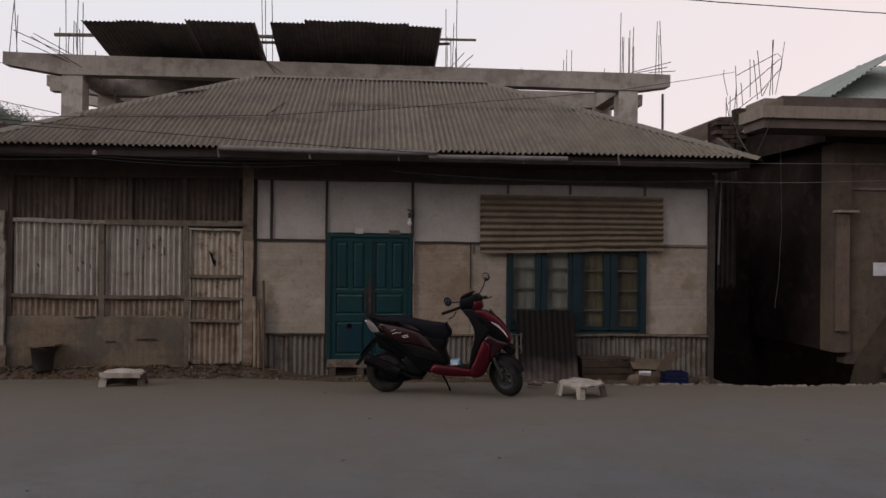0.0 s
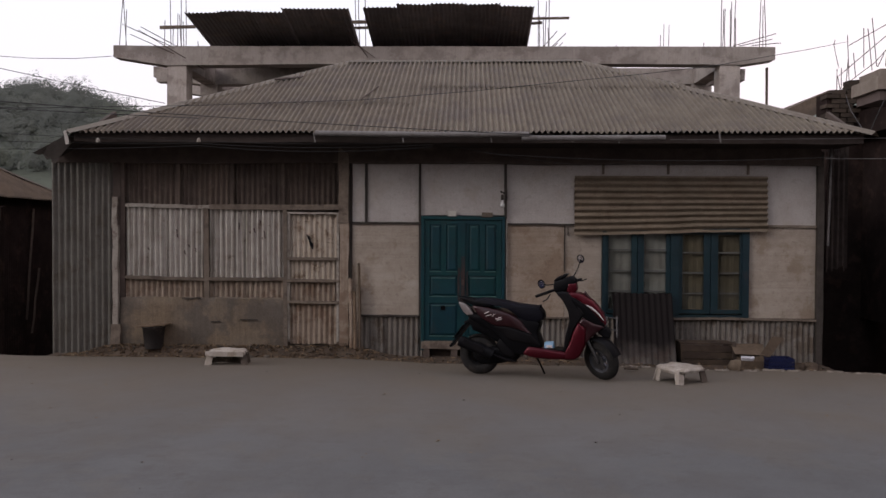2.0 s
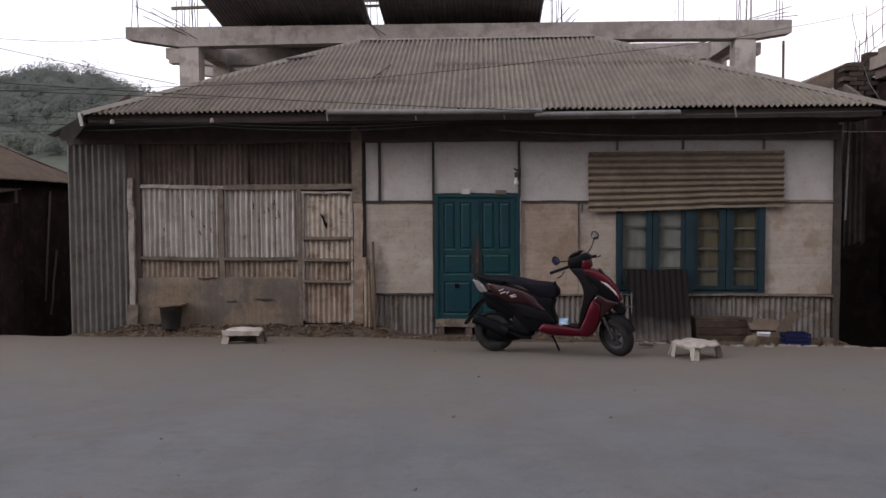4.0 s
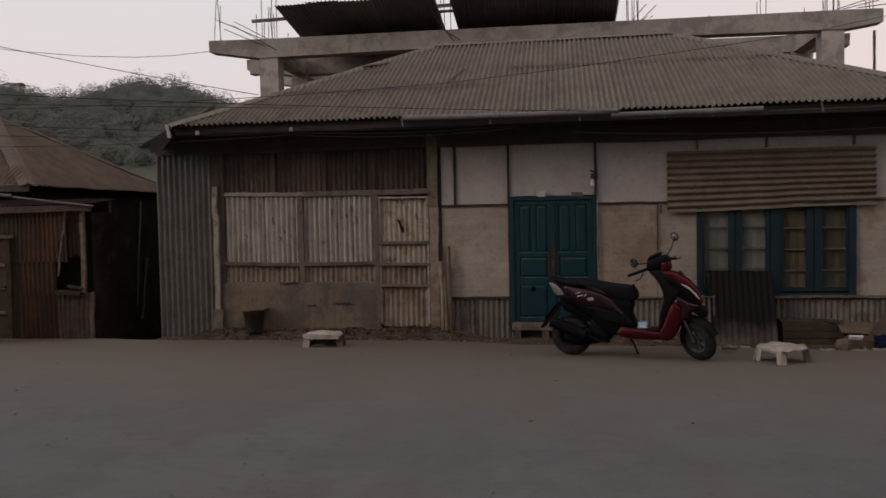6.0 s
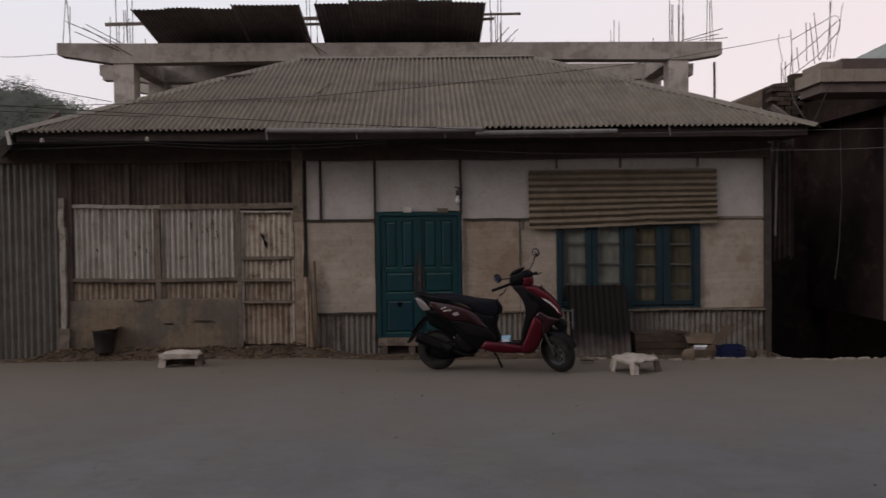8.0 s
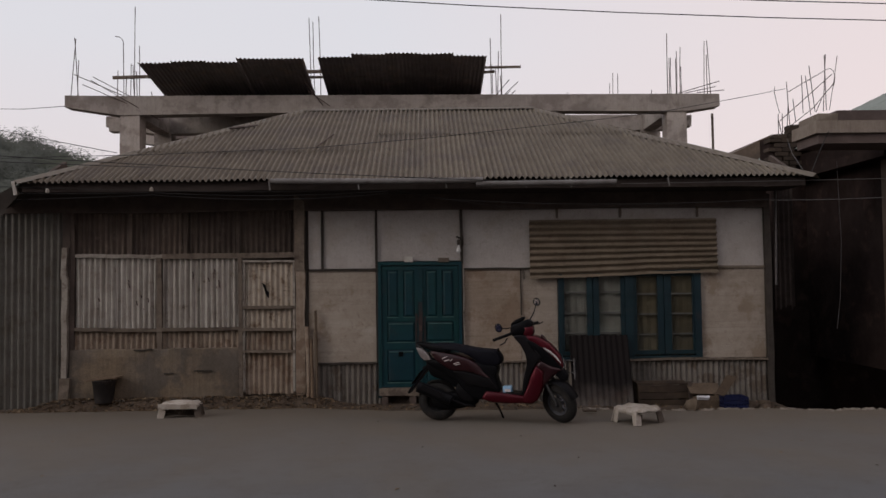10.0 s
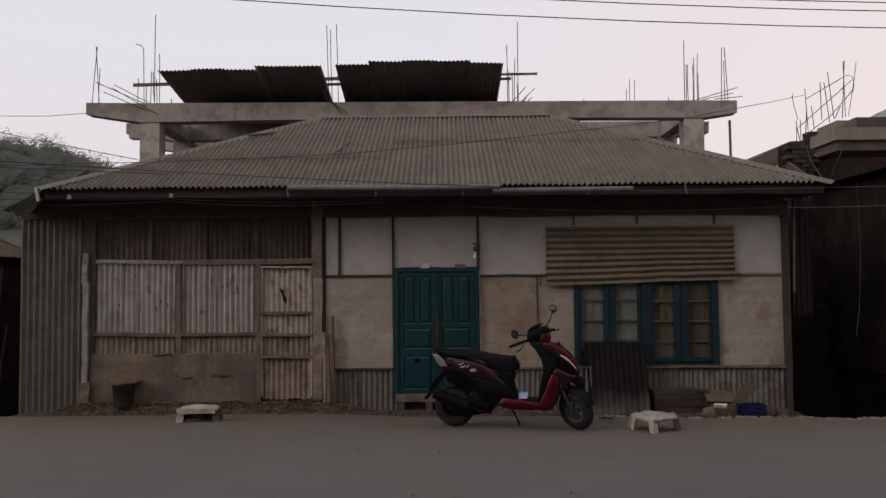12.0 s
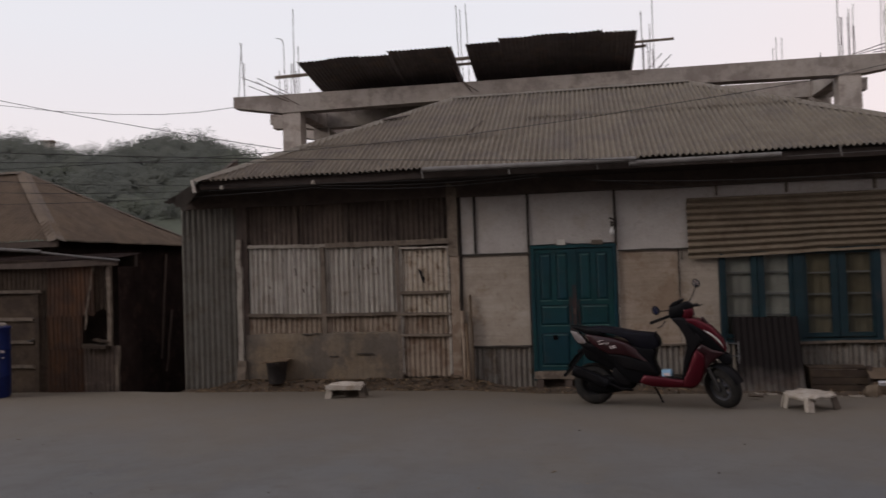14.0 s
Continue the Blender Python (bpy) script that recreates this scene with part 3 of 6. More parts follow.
road.f = [(i * m + j, i * m + j + 1, (i + 1) * m + j + 1, (i + 1) * m + j) for i in range(len(rx) - 1) for j in range(m - 1)]
tagged(part("road", road, M_ROAD, smooth=True), "dusty worn grey asphalt road with a crumbling edge", "road", kind="structure")


def lump(at, r, flat=0.7, n=7, rough=0.25):
    """One rough stone."""
    g = Geo()
    seed = rnd.uniform(0, 99)
    rings = 4
    verts, faces = [], []
    for i in range(1, rings):
        a = math.pi * i / rings
        for k in range(n):
            b = 2 * math.pi * k / n
            d = Vector((math.sin(a) * math.cos(b), math.sin(a) * math.sin(b), math.cos(a)))
            q = d * r * (1 + rough * noise.noise(d * 1.7 + Vector((seed, 0, 0))) * 1.6)
            verts.append((q.x + at[0], q.y + at[1], q.z * flat + at[2]))
    verts += [(at[0], at[1], at[2] + r * flat), (at[0], at[1], at[2] - r * flat)]
    for i in range(rings - 2):
        q = i * n
        faces += [(q + k, q + n + k, q + n + (k + 1) % n, q + (k + 1) % n) for k in range(n)]
    t, b = len(verts) - 2, len(verts) - 1
    faces += [(t, k, (k + 1) % n) for k in range(n)]
    q = (rings - 2) * n
    faces += [(b, q + (k + 1) % n, q + k) for k in range(n)]
    return g.add(verts, faces)


# pale broken lip of the road on the stretches that show it
lip = Geo()
for i in range(230):
    x = rnd.uniform(2.6, 11.5)
    r = rnd.uniform(0.012, 0.045)
    y = edge(x) - rnd.uniform(-0.03, 0.05)
    q = lump((x, y, road_z(x, y) + r * 0.05), r, 0.5, 5)
    lip.add(q.v, q.f)
tagged(part("road_edge_rubble", lip, M_EDGE), "pale crumbled concrete along the road edge", "rubble", kind="stuff")

litter = Geo()
for i in range(3400):
    x = rnd.uniform(-5.0, -0.6) if i < 2500 else rnd.uniform(-0.6, 5.4)
    t = rnd.random() ** 0.7
    y = edge(x) * t - 0.01 - rnd.uniform(-0.02, 0.05)
    z = ground_z(x, y) if y > edge(x) else road_z(x, y)
    s = rnd.uniform(0.008, 0.032)
    a, b, c = rnd.uniform(0, 6.3), rnd.uniform(-0.7, 0.7), rnd.uniform(-0.7, 0.7)
    R = Matrix.Translation((x, y, z + s * 0.45)) @ Euler((b, c, a)).to_matrix().to_4x4()
    litter.add([R @ Vector(p) for p in ((-s, -s * 0.4, 0), (0, -s * 0.55, s * 0.25), (s, 0, 0), (0, s * 0.55, s * 0.2))], [(0, 1, 2, 3)])
for i in range(90):
    x, y = rnd.uniform(-7.5, 8.5), rnd.uniform(-8.0, -1.2)
    s, a = rnd.uniform(0.008, 0.028), rnd.uniform(0, 6.3)
    R = Matrix.Translation((x, y, road_z(x, y) + 0.006)) @ Euler((rnd.uniform(-0.25, 0.25), rnd.uniform(-0.25, 0.25), a)).to_matrix().to_4x4()
    litter.add([R @ Vector(p) for p in ((-s, -s * 0.4, 0), (0, -s * 0.55, s * 0.25), (s, 0, 0), (0, s * 0.55, s * 0.2))], [(0, 1, 2, 3)])
tagged(part("leaf_litter", litter, M_LEAF), "dry brown leaves and scraps along the wall foot", "litter", kind="stuff")

pebbles = Geo()
for i in range(900):
    x = rnd.uniform(-5.1, -0.5) if i < 560 else (rnd.uniform(-0.5, 5.4) if i < 800 else rnd.uniform(4.9, 5.5))
    y = edge(x) * rnd.random() ** 0.8
    r = rnd.choice((0.006, 0.008, 0.011, 0.015, 0.024))
    q = lump((x, y, ground_z(x, y) + r * 0.3), r, 0.6, 5)
    pebbles.add(q.v, q.f)
for i in range(60):
    x, y = rnd.uniform(-7, 8), rnd.uniform(-8.5, -1.2)
    r = rnd.uniform(0.004, 0.012)
    q = lump((x, y, road_z(x, y) + r * 0.3), r, 0.6, 5)
    pebbles.add(q.v, q.f)
tagged(part("pebbles", pebbles, M_STONE), "small loose stones on dirt and road", "pebbles", kind="stuff")

# ---- wooded hill behind ----
RIDGE = ((-400, 42), (-230, 46), (-177, 45), (-166, 46), (-157, 43), (-137, 40), (-129, 41), (-115, 42), (-102, 39), (-87, 35), (-70, 24), (-45, 12), (-20, 3), (20, 0), (400, 0))


def hill_z(x, y):
    k = 200.0 / max(y, 60.0)
    top = float(np.interp(x * k, [p[0] for p in RIDGE], [p[1] for p in RIDGE]))
    rise = smooth((y - 55) / 150.0) * (1 - 0.5 * smooth((y - 215) / 120.0))
    return -2.0 + (top - 2.2) * rise * 0.955 + 1.6 * noise.noise(Vector((x * 0.035, y * 0.035, 0))) * rise


tagged(part("hill", sheet(steps(-340, 60, 80), steps(50, 330, 56), hill_z), M_HILL, smooth=True), "hazy dark green wooded hillside far behind the roofs", "hill", kind="structure")
trees = Geo()
tv, tf = [], []
for i in range(3300):
    y = 112 + 108 * rnd.random() ** 0.7
    az = rnd.uniform(-1.02, -0.28)
    x = az * y
    z0 = hill_z(x, y)
    r = rnd.choice((0.8, 1.2, 1.6, 2.2, 2.9, 3.6)) * rnd.uniform(0.8, 1.2) * (0.55 + 0.45 * y / 200)
    tall = rnd.uniform(0.7, 1.3)
    mid = Vector((x, y, z0 + r * 0.4 * tall))
    lobes = [Vector((rnd.uniform(-0.7, 0.7), rnd.uniform(-0.4, 0.4), rnd.uniform(-0.2, 0.75))) for _ in range(7)]
    for k in range(215):
        d = Vector((rnd.gauss(0, 1), rnd.gauss(0, 1) - 0.5, rnd.gauss(0, 1) + 0.3)).normalized()
        q = lobes[k % 7] + d * 0.42
        c = mid + Vector((q.x, q.y, q.z * tall)) * r
        s = min(0.20, r * rnd.uniform(0.08, 0.15))
        # Leaf faces turned much alike, flattening contrast as haze would.
        face = (d * 0.35 + Vector((rnd.uniform(-0.15, 0.15), -0.45, 0.6))).normalized()
        u = face.cross(Vector((rnd.gauss(0, 1), rnd.gauss(0, 1), rnd.gauss(0, 1)))).normalized()
        w = face.cross(u)
        n = len(tv)
        tv += [tuple(c + u * s), tuple(c + w * s * 0.8), tuple(c - u * s), tuple(c - w * s * 0.9)]
        tf.append((n, n + 1, n + 2, n + 3))
trees.v, trees.f = tv, tf
tagged(part("hillside_trees", trees, M_FOLIAGE), "dense hazy trees covering the far hill", "trees", kind="stuff")

far_house = empty("far_house", "tiny pale house among the trees on the hilltop", "house")
FHX, FHY = -159.5, 208.0
FHZ = 42.3
part("wall", Geo().box(FHX - 1.4, FHX + 1.4, FHY - 1.5, FHY + 1.5, FHZ - 5.0, FHZ + 1.3), M_WHITE_TRIM, far_house)
part("roof", Geo().add([(FHX - 2.0, FHY - 2.0, FHZ + 1.3), (FHX + 2.0, FHY - 2.0, FHZ + 1.3), (FHX + 2.0, FHY + 2.0, FHZ + 1.3), (FHX - 2.0, FHY + 2.0, FHZ + 1.3), (FHX - 1.8, FHY, FHZ + 2.1), (FHX + 1.8, FHY, FHZ + 2.1)], [(0, 1, 5, 4), (2, 3, 4, 5), (0, 4, 3), (1, 2, 5), (3, 2, 1, 0)]), M_ROOF_OLD, far_house)

# plain unseen walls added across the road, closing the street and bouncing light
for x0, x1, h in ((-34, -13, 6.5), (-13, 2, 7.4), (2, 15, 6.2), (15, 36, 7.0)):
    tagged(part("opposite_wall", Geo().box(x0, x1, -19.5, -17.2, -0.2, h), M_CORNICE), "plain wall added unseen behind the camera", "wall", kind="structure")

# ---- the old house ----
house = empty("house", "old low house of whitewashed boards and corrugated sheets", "house")
FX0, FX1 = -5.26, 5.52
# closed dark core added behind the cladding, with the window opening left free
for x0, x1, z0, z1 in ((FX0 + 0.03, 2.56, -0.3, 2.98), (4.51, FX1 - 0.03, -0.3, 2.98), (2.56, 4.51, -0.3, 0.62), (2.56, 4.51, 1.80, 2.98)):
    part("inner_wall", Geo().box(x0, x1, 0.045, 0.13, z0, z1), M_WOOD_DARK, house, "plain dark closing wall added behind the cladding")
part("floor_base", Geo().box(FX0 + 0.05, FX1 - 0.05, 0.13, 4.9, -0.3, 0.12), M_CONCRETE_DARK, house)
part("back_wall", Geo().box(FX0, FX1, 4.9, 5.0, -0.3, 3.0), M_PLASTER, house)
part("side_wall", corr((FX0 - 0.005, 5.0, -2.3), (0, -1, 0), (0, 0, 1), 5.0, 5.0), M_CORR_GREY, house, "grey corrugated side wall")
part("side_wall", Geo().box(FX1 - 0.02, FX1 + 0.05, 0.05, 5.0, -2.3, 2.98), M_WOOD_DARK, house, "dark boarded side wall")
part("room_ceiling", Geo().box(FX0, FX1, 0.0, 5.0, 2.99, 3.03), M_WOOD_DARK, house)


def panel(x0, x1, z0, z1, material, y=0.0, label="", lean=0.0):
    """One wall board, its edges slightly out of true."""
    j = lambda s=0.006: rnd.uniform(-s, s)
    g = Geo()
    n = 6
    for i in range(n + 1):
        x = x0 + (x1 - x0) * i / n
        w = 0.006 * noise.noise(Vector((x * 2.1, z0 * 3, y)))
        g.v += [(x, y + w + j(0.001), z0 + j(0.004)), (x, y + w * 1.4 + 0.004, (z0 + z1) / 2), (x, y + w + j(0.001), z1 + j(0.004))]
        g.v += [(x, y + 0.02, z1), (x, y + 0.02, z0)]
    for i in range(n):
        a, b = 5 * i, 5 * i + 5
        g.f += [(a, b, b + 1, a + 1), (a + 1, b + 1, b + 2, a + 2), (a + 2, b + 2, b + 3, a + 3), (a + 4, b + 4, b, a)]
    g.f += [(0, 1, 2, 3, 4), tuple(5 * n + k for k in (4, 3, 2, 1, 0))]
    return part("wall_panel", g, material, house, label)


def batten(a, b, w=0.04, d=0.03, material=M_BATTEN, y=-0.012, segs=6, jit=0.004, label="", name="batten"):
    return part(name, Geo().bar((a[0], y, a[1]), (b[0], y, b[1]), w, d, (0, -1, 0), segs, jit), material, house, label)


def cladding(x0, x1, z0, z1, material, y=0.0, sheets=1, rag=0.0, label="", pitch=0.077, amp=0.015, wob=0.008):
    step = (x1 - x0) / sheets
    for i in range(sheets):
        g = corr((x0 + i * step - 0.01, y - 0.004 * (i % 2), z0), (1, 0, 0), (0, 0, 1), step + 0.02, z1 - z0 + rnd.uniform(-0.006, 0.006), pitch, amp, nv=5, rag=rag, wob=wob, phase=rnd.random())
        part("corrugated_sheet", g, material, house, label if i == 0 else "", smooth=True)


# far end bay
cladding(-5.27, -4.40, -0.02, 2.80, M_CORR_GREY, -0.01, 1, 0.02, "grey galvanised corrugated sheet", pitch=0.09, amp=0.019)
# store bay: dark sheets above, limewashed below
cladding(-4.25, -1.13, 2.10, 2.95, M_CORR_DARK, 0.03, 4, 0.01, "dark rusty corrugated sheet")
cladding(-4.20, -3.06, 1.09, 2.09, M_CORR_WHITE, 0.005, 2, 0.0, "limewashed corrugated sheet", amp=0.023)
cladding(-3.01, -1.93, 1.09, 2.09, M_CORR_WHITE, 0.005, 2, 0.0, amp=0.023)
cladding(-4.20, -3.06, 0.78, 1.09, M_CORR_DIRTY, 0.01, 2)
cladding(-3.01, -1.93, 0.77, 1.09, M_CORR_DIRTY, 0.01, 2)
plinth = Geo()
n = 40
for i in range(n + 1):
    x = -4.27 + 2.33 * i / n
    top = 0.82 + 0.012 * noise.noise(Vector((x * 3, 0, 0)))
    for z in (-0.1, 0.12, 0.3, 0.5, 0.68, top - 0.015):
        plinth.v.append((x, -0.045 + 0.02 * noise.noise(Vector((x * 2.2, z * 3, 5))) + 0.008 * noise.noise(Vector((x * 9, z * 9, 5))), z))
    plinth.v += [(x, -0.02, top), (x, 0.06, top)]
for i in range(n):
    for k in range(7):
        a = 8 * i + k
        plinth.f.append((a, a + 8, a + 9, a + 1))
part("plinth", plinth, M_PLASTER, house, "cracked mud-plastered plinth", smooth=True)
for cx, cz, w in ((-2.42, 0.50, 0.24), (-2.9, 0.47, 0.13), (-3.25, 0.80, 0.26)):
    g = Geo().bar((cx - w / 2, -0.062, cz), (cx + w / 2, -0.062, cz + 0.01), 0.016, 0.012, segs=7, jit=0.008)
    part("crack", g, M_BATTEN_DARK, house)
batten((-4.20, 2.125), (-3.0, 2.10), 0.055, 0.05, M_BATTEN_PALE, -0.02, 8, label="pale wooden rail", name="rail")
batten((-3.0, 2.10), (-1.13, 2.105), 0.075, 0.05, M_BATTEN, -0.02, 8, name="rail")
batten((-4.20, 1.10), (-3.05, 1.075), 0.045, 0.06, M_BATTEN, -0.025, 8, name="rail")
batten((-3.02, 1.08), (-1.93, 1.085), 0.045, 0.06, M_BATTEN, -0.025, 8, name="rail")
batten((-3.03, 0.79), (-3.04, 2.08), 0.07, 0.05, M_BATTEN, -0.03, 8, name="post")
batten((-1.905, 0.1), (-1.91, 2.08), 0.055, 0.06, M_BATTEN, -0.03, 9, name="post")
batten((-4.245, 0.05), (-4.25, 2.95), 0.06, 0.05, M_WOOD_DARK, 0.0, 6, name="post")
batten((-4.335, 0.42), (-4.33, 1.83), 0.075, 0.07, M_BATTEN_PALE, -0.05, 10, 0.006, "pale weathered corner post", "post")
batten((-4.345, 1.80), (-4.335, 2.24), 0.075, 0.06, M_BATTEN_PALE, -0.05, 5, 0.006, name="post")
batten((-4.32, -0.05), (-4.31, 0.42), 0.13, 0.12, M_BATTEN, -0.04, 5, 0.012, name="post_base")
batten((-4.33, 1.8), (-4.32, 2.95), 0.11, 0.05, M_WOOD_DARK, -0.01, 5, name="post")
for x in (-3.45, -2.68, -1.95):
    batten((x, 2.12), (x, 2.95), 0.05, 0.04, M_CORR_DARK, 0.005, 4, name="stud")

for x, z, h in ((-3.88, 1.53, 0.05), (-3.47, 1.78, 0.11), (-3.36, 1.49, 0.07), (-3.30, 1.57, 0.05), (-3.26, 1.44, 0.09), (-3.20, 1.52, 0.06), (-2.58, 1.88, 0.10), (-2.36, 1.80, 0.06), (-2.28, 1.92, 0.05), (-2.22, 1.76, 0.10), (-2.16, 1.86, 0.05), (-2.25, 1.68, 0.04)):
    part("rust_hole", Geo().bar((x, -0.016, z), (x + 0.012, -0.016, z - h), 0.016, 0.006, (0, -1, 0), 4, 0.006), M_REBAR, house)

# sheet-clad side door
side_door = part("side_door", Geo().bar((-1.865, -0.02, 0.2), (-1.865, -0.02, 2.02), 0.035, 0.05, segs=6, jit=0.003).bar((-1.165, -0.02, 0.2), (-1.165, -0.02, 2.02), 0.035, 0.05, segs=6, jit=0.003), M_BATTEN_PALE, house, "narrow door clad in stained corrugated sheet")
for z0, z1, mm in ((1.38, 2.0, M_CORR_CREAM), (1.07, 1.36, M_CORR_CREAM), (0.77, 1.05, M_CORR_DIRTY), (0.16, 0.75, M_CORR_DIRTY)):
    part("corrugated_sheet", corr((-1.85, 0.0, z0), (1, 0, 0), (0, 0, 1), 0.67, z1 - z0, nv=4, rag=0.01, wob=0.012, phase=rnd.random()), mm, side_door, smooth=True)
for z, mm, w in ((2.02, M_BATTEN_PALE, 0.028), (1.375, M_BATTEN, 0.040), (1.065, M_BATTEN, 0.038), (0.762, M_BATTEN, 0.036)):
    part("rail", Geo().bar((-1.88, -0.028, z + 0.004), (-1.15, -0.028, z - 0.004), w, 0.065, segs=6, jit=0.003), mm, side_door)
torn = Geo().add([(-1.62, -0.02, 1.72), (-1.565, -0.02, 1.69), (-1.545, -0.02, 1.61), (-1.515, -0.02, 1.59), (-1.52, -0.02, 1.50), (-1.56, -0.02, 1.55), (-1.585, -0.02, 1.64)], [(0, 1, 2, 3, 4, 5, 6)])
part("torn_hole", torn, M_BLACK, side_door, "black torn hole in the sheet")
for i in range(7):
    x, z = rnd.uniform(-1.8, -1.25), rnd.uniform(1.55, 1.95)
    part("paint_flake", Geo().bar((x, -0.015, z), (x + rnd.uniform(0.03, 0.09), -0.015, z - rnd.uniform(0, 0.04)), 0.012, 0.006, segs=3, jit=0.005), M_CORR_DIRTY, side_door)
batten((-1.075, 0.15), (-1.075, 1.88), 0.13, 0.05, M_CORR_DIRTY, -0.02, 9, 0.006, "bare door post", "post")
batten((-1.085, 1.88), (-1.085, 2.95), 0.14, 0.07, M_BATTEN, -0.025, 6, 0.004, name="post")
batten((-0.985, 0.55), (-0.99, 2.95), 0.014, 0.04, M_BATTEN_DARK, -0.01, 6, 0.002)

# boarded bay round the main door
TOP = 2.72
panel(-0.965, -0.79, 1.90, TOP, M_BOARD_UP)
panel(-0.75, -0.02, 1.90, TOP, M_BOARD_UP, 0.0, "whitewashed upper wall board")
panel(0.005, 1.175, 2.0, TOP, M_BOARD_UP)
panel(1.205, 2.5, 1.89, TOP, M_BOARD_UP)
panel(2.5, 3.6, 1.84, TOP, M_BOARD_UP)
panel(3.6, 4.83, 1.84, TOP, M_BOARD_UP)
panel(4.83, 5.495, 1.88, TOP, M_BOARD_UP)
panel(-0.965, -0.01, 0.58, 1.87, M_BOARD_LOW, 0.0, "soiled lower wall board")
panel(1.225, 2.02, 0.58, 1.87, M_BOARD_BROWN, 0.0, "brown-stained lower wall board")
panel(2.028, 2.54, 0.58, 1.87, M_BOARD_LOW)
panel(4.58, 5.495, 0.585, 1.85, M_BOARD_LOW)
batten((-0.768, 1.89), (-0.772, TOP), 0.03, 0.03, M_BATTEN_DARK)
batten((-0.006, 0.58), (-0.008, TOP), 0.032, 0.04, M_BATTEN_DARK)
batten((1.20, 0.15), (1.192, TOP), 0.034, 0.04, M_BATTEN_DARK)
batten((1.214, 0.6), (1.212, 1.95), 0.016, 0.05, M_BATTEN_PALE, -0.022)
batten((-0.99, 1.885), (-0.01, 1.885), 0.028, 0.035, M_BATTEN_DARK)
batten((1.19, 1.88), (2.16, 1.875), 0.024, 0.035, M_BATTEN_DARK)
batten((4.80, 1.868), (5.50, 1.862), 0.032, 0.035, M_BATTEN)
batten((-0.99, 0.575), (-0.03, 0.575), 0.03, 0.04, M_BATTEN_DARK, -0.02, 8, 0.005)
batten((1.2, 0.57), (2.6, 0.565), 0.024, 0.04, M_BATTEN, -0.02, 8, 0.005)
batten((3.45, 0.575), (4.56, 0.58), 0.034, 0.06, M_BATTEN, -0.035, 9, 0.007, "uneven pale sill strip", "sill_strip")
batten((4.56, 0.57), (5.55, 0.562), 0.028, 0.05, M_BATTEN, -0.03, 9, 0.006, name="sill_strip")
batten((2.024, 1.22), (2.022, 1.87), 0.014, 0.012, M_BATTEN_DARK, -0.008, 5, 0.003)
batten((2.07, 1.72), (2.07, 1.84), 0.01, 0.012, M_BATTEN_DARK, -0.008, 2, 0.001)
batten((5.545, -0.1), (5.535, 2.9), 0.085, 0.08, M_BATTEN_DARK, -0.02, 8, 0.004, "dark green corner post", "post")
for x in (2.55, 3.45, 4.55):
    batten((x, 2.58), (x, 2.72), 0.03, 0.03, M_BATTEN, -0.02, 2, 0.002, name="peg")
cladding(-1.0, 0.02, -0.06, 0.57, M_CORR_SKIRT, -0.005, 2, 0.02, "grey corrugated skirting sheet")
cladding(1.2, 2.75, -0.06, 0.56, M_CORR_SKIRT, -0.005, 2, 0.02)
cladding(2.75, 5.55, -0.14, 0.565, M_CORR_SKIRT, -0.005, 4, 0.02)

# wall plate, eave boards and rafters under the roof
batten((-5.25, 2.86), (5.53, 2.85), 0.28, 0.06, M_WOOD_DARK, -0.03, 14, 0.004, "dark wall plate under the eave", "wall_plate")
for i in range(19):
    x = -4.5 + i * 0.57
    part("rafter", Geo().bar((x, 0.3, 3.46), (x, -0.60, 3.035), 0.05, 0.08, (0, 0, 1), 2, 0.003), M_WOOD_DARK, house)
# Added dark board and soffit carry the eave's shade in their colour.
part("eave_board", Geo().bar((-4.62, -0.66, 3.005), (5.80, -0.66, 2.995), 0.12, 0.025, (0, -1, 0), 20, 0.004), M_HOUSE_SHADE, house, "dark board standing in for the shade under the sheet ends")
part("soffit", Geo().box(-4.6, 5.78, -0.645, 0.0, 2.94, 2.955), M_HOUSE_SHADE, house)

# hipped corrugated roof
YE, ZE, YR, ZR = -0.76, 3.07, 2.5, 4.69
XL, XR, RL, RR = -4.68, 5.88, -1.38, 2.58
SL = math.hypot(YR - YE, ZR - ZE)
roof = Geo()


def cap_line(g, a, b, w, lift=0.012, segs=10):
    a, b = Vector(a), Vector(b)
    t = (b - a).normalized()
    s = t.cross(Vector((0, 0, 1))).normalized()
    verts = []
    for i in range(segs + 1):
        c = a.lerp(b, i / segs) + Vector((0, 0, lift + rnd.uniform(-0.004, 0.004)))
        verts += [c - s * w - Vector((0, 0, w * 0.35)), c - s * w * 0.3 - Vector((0, 0, w * 0.08)), c + Vector((0, 0, 0.012)), c + s * w * 0.3 - Vector((0, 0, w * 0.08)), c + s * w - Vector((0, 0, w * 0.35))]
    faces = [(5 * i + k, 5 * i + 5 + k, 5 * i + 6 + k, 5 * i + 1 + k) for i in range(segs) for k in range(4)]
    g.add(verts, faces)


BACK = 2 * YR - YE
cap_line(roof, (RL, YR, ZR), (RR, YR, ZR + 0.01), 0.13, 0.012, 16)
roof_part = part("roof", roof, M_CAP, house, "hipped roof of weathered tan corrugated sheets", smooth=True)
for a, b, w in (((XL, YE, ZE), (RL, YR, ZR), 0.13), ((XR + 0.02, YE - 0.02, ZE - 0.01), (RR, YR, ZR), 0.15), ((XL, BACK, ZE), (RL, YR, ZR), 0.11), ((XR, BACK, ZE), (RR, YR, ZR), 0.11)):
    hip = Geo()
    cap_line(hip, a, b, w, 0.014)
    part("hip_cap", hip, M_CAP, roof_part, smooth=True)


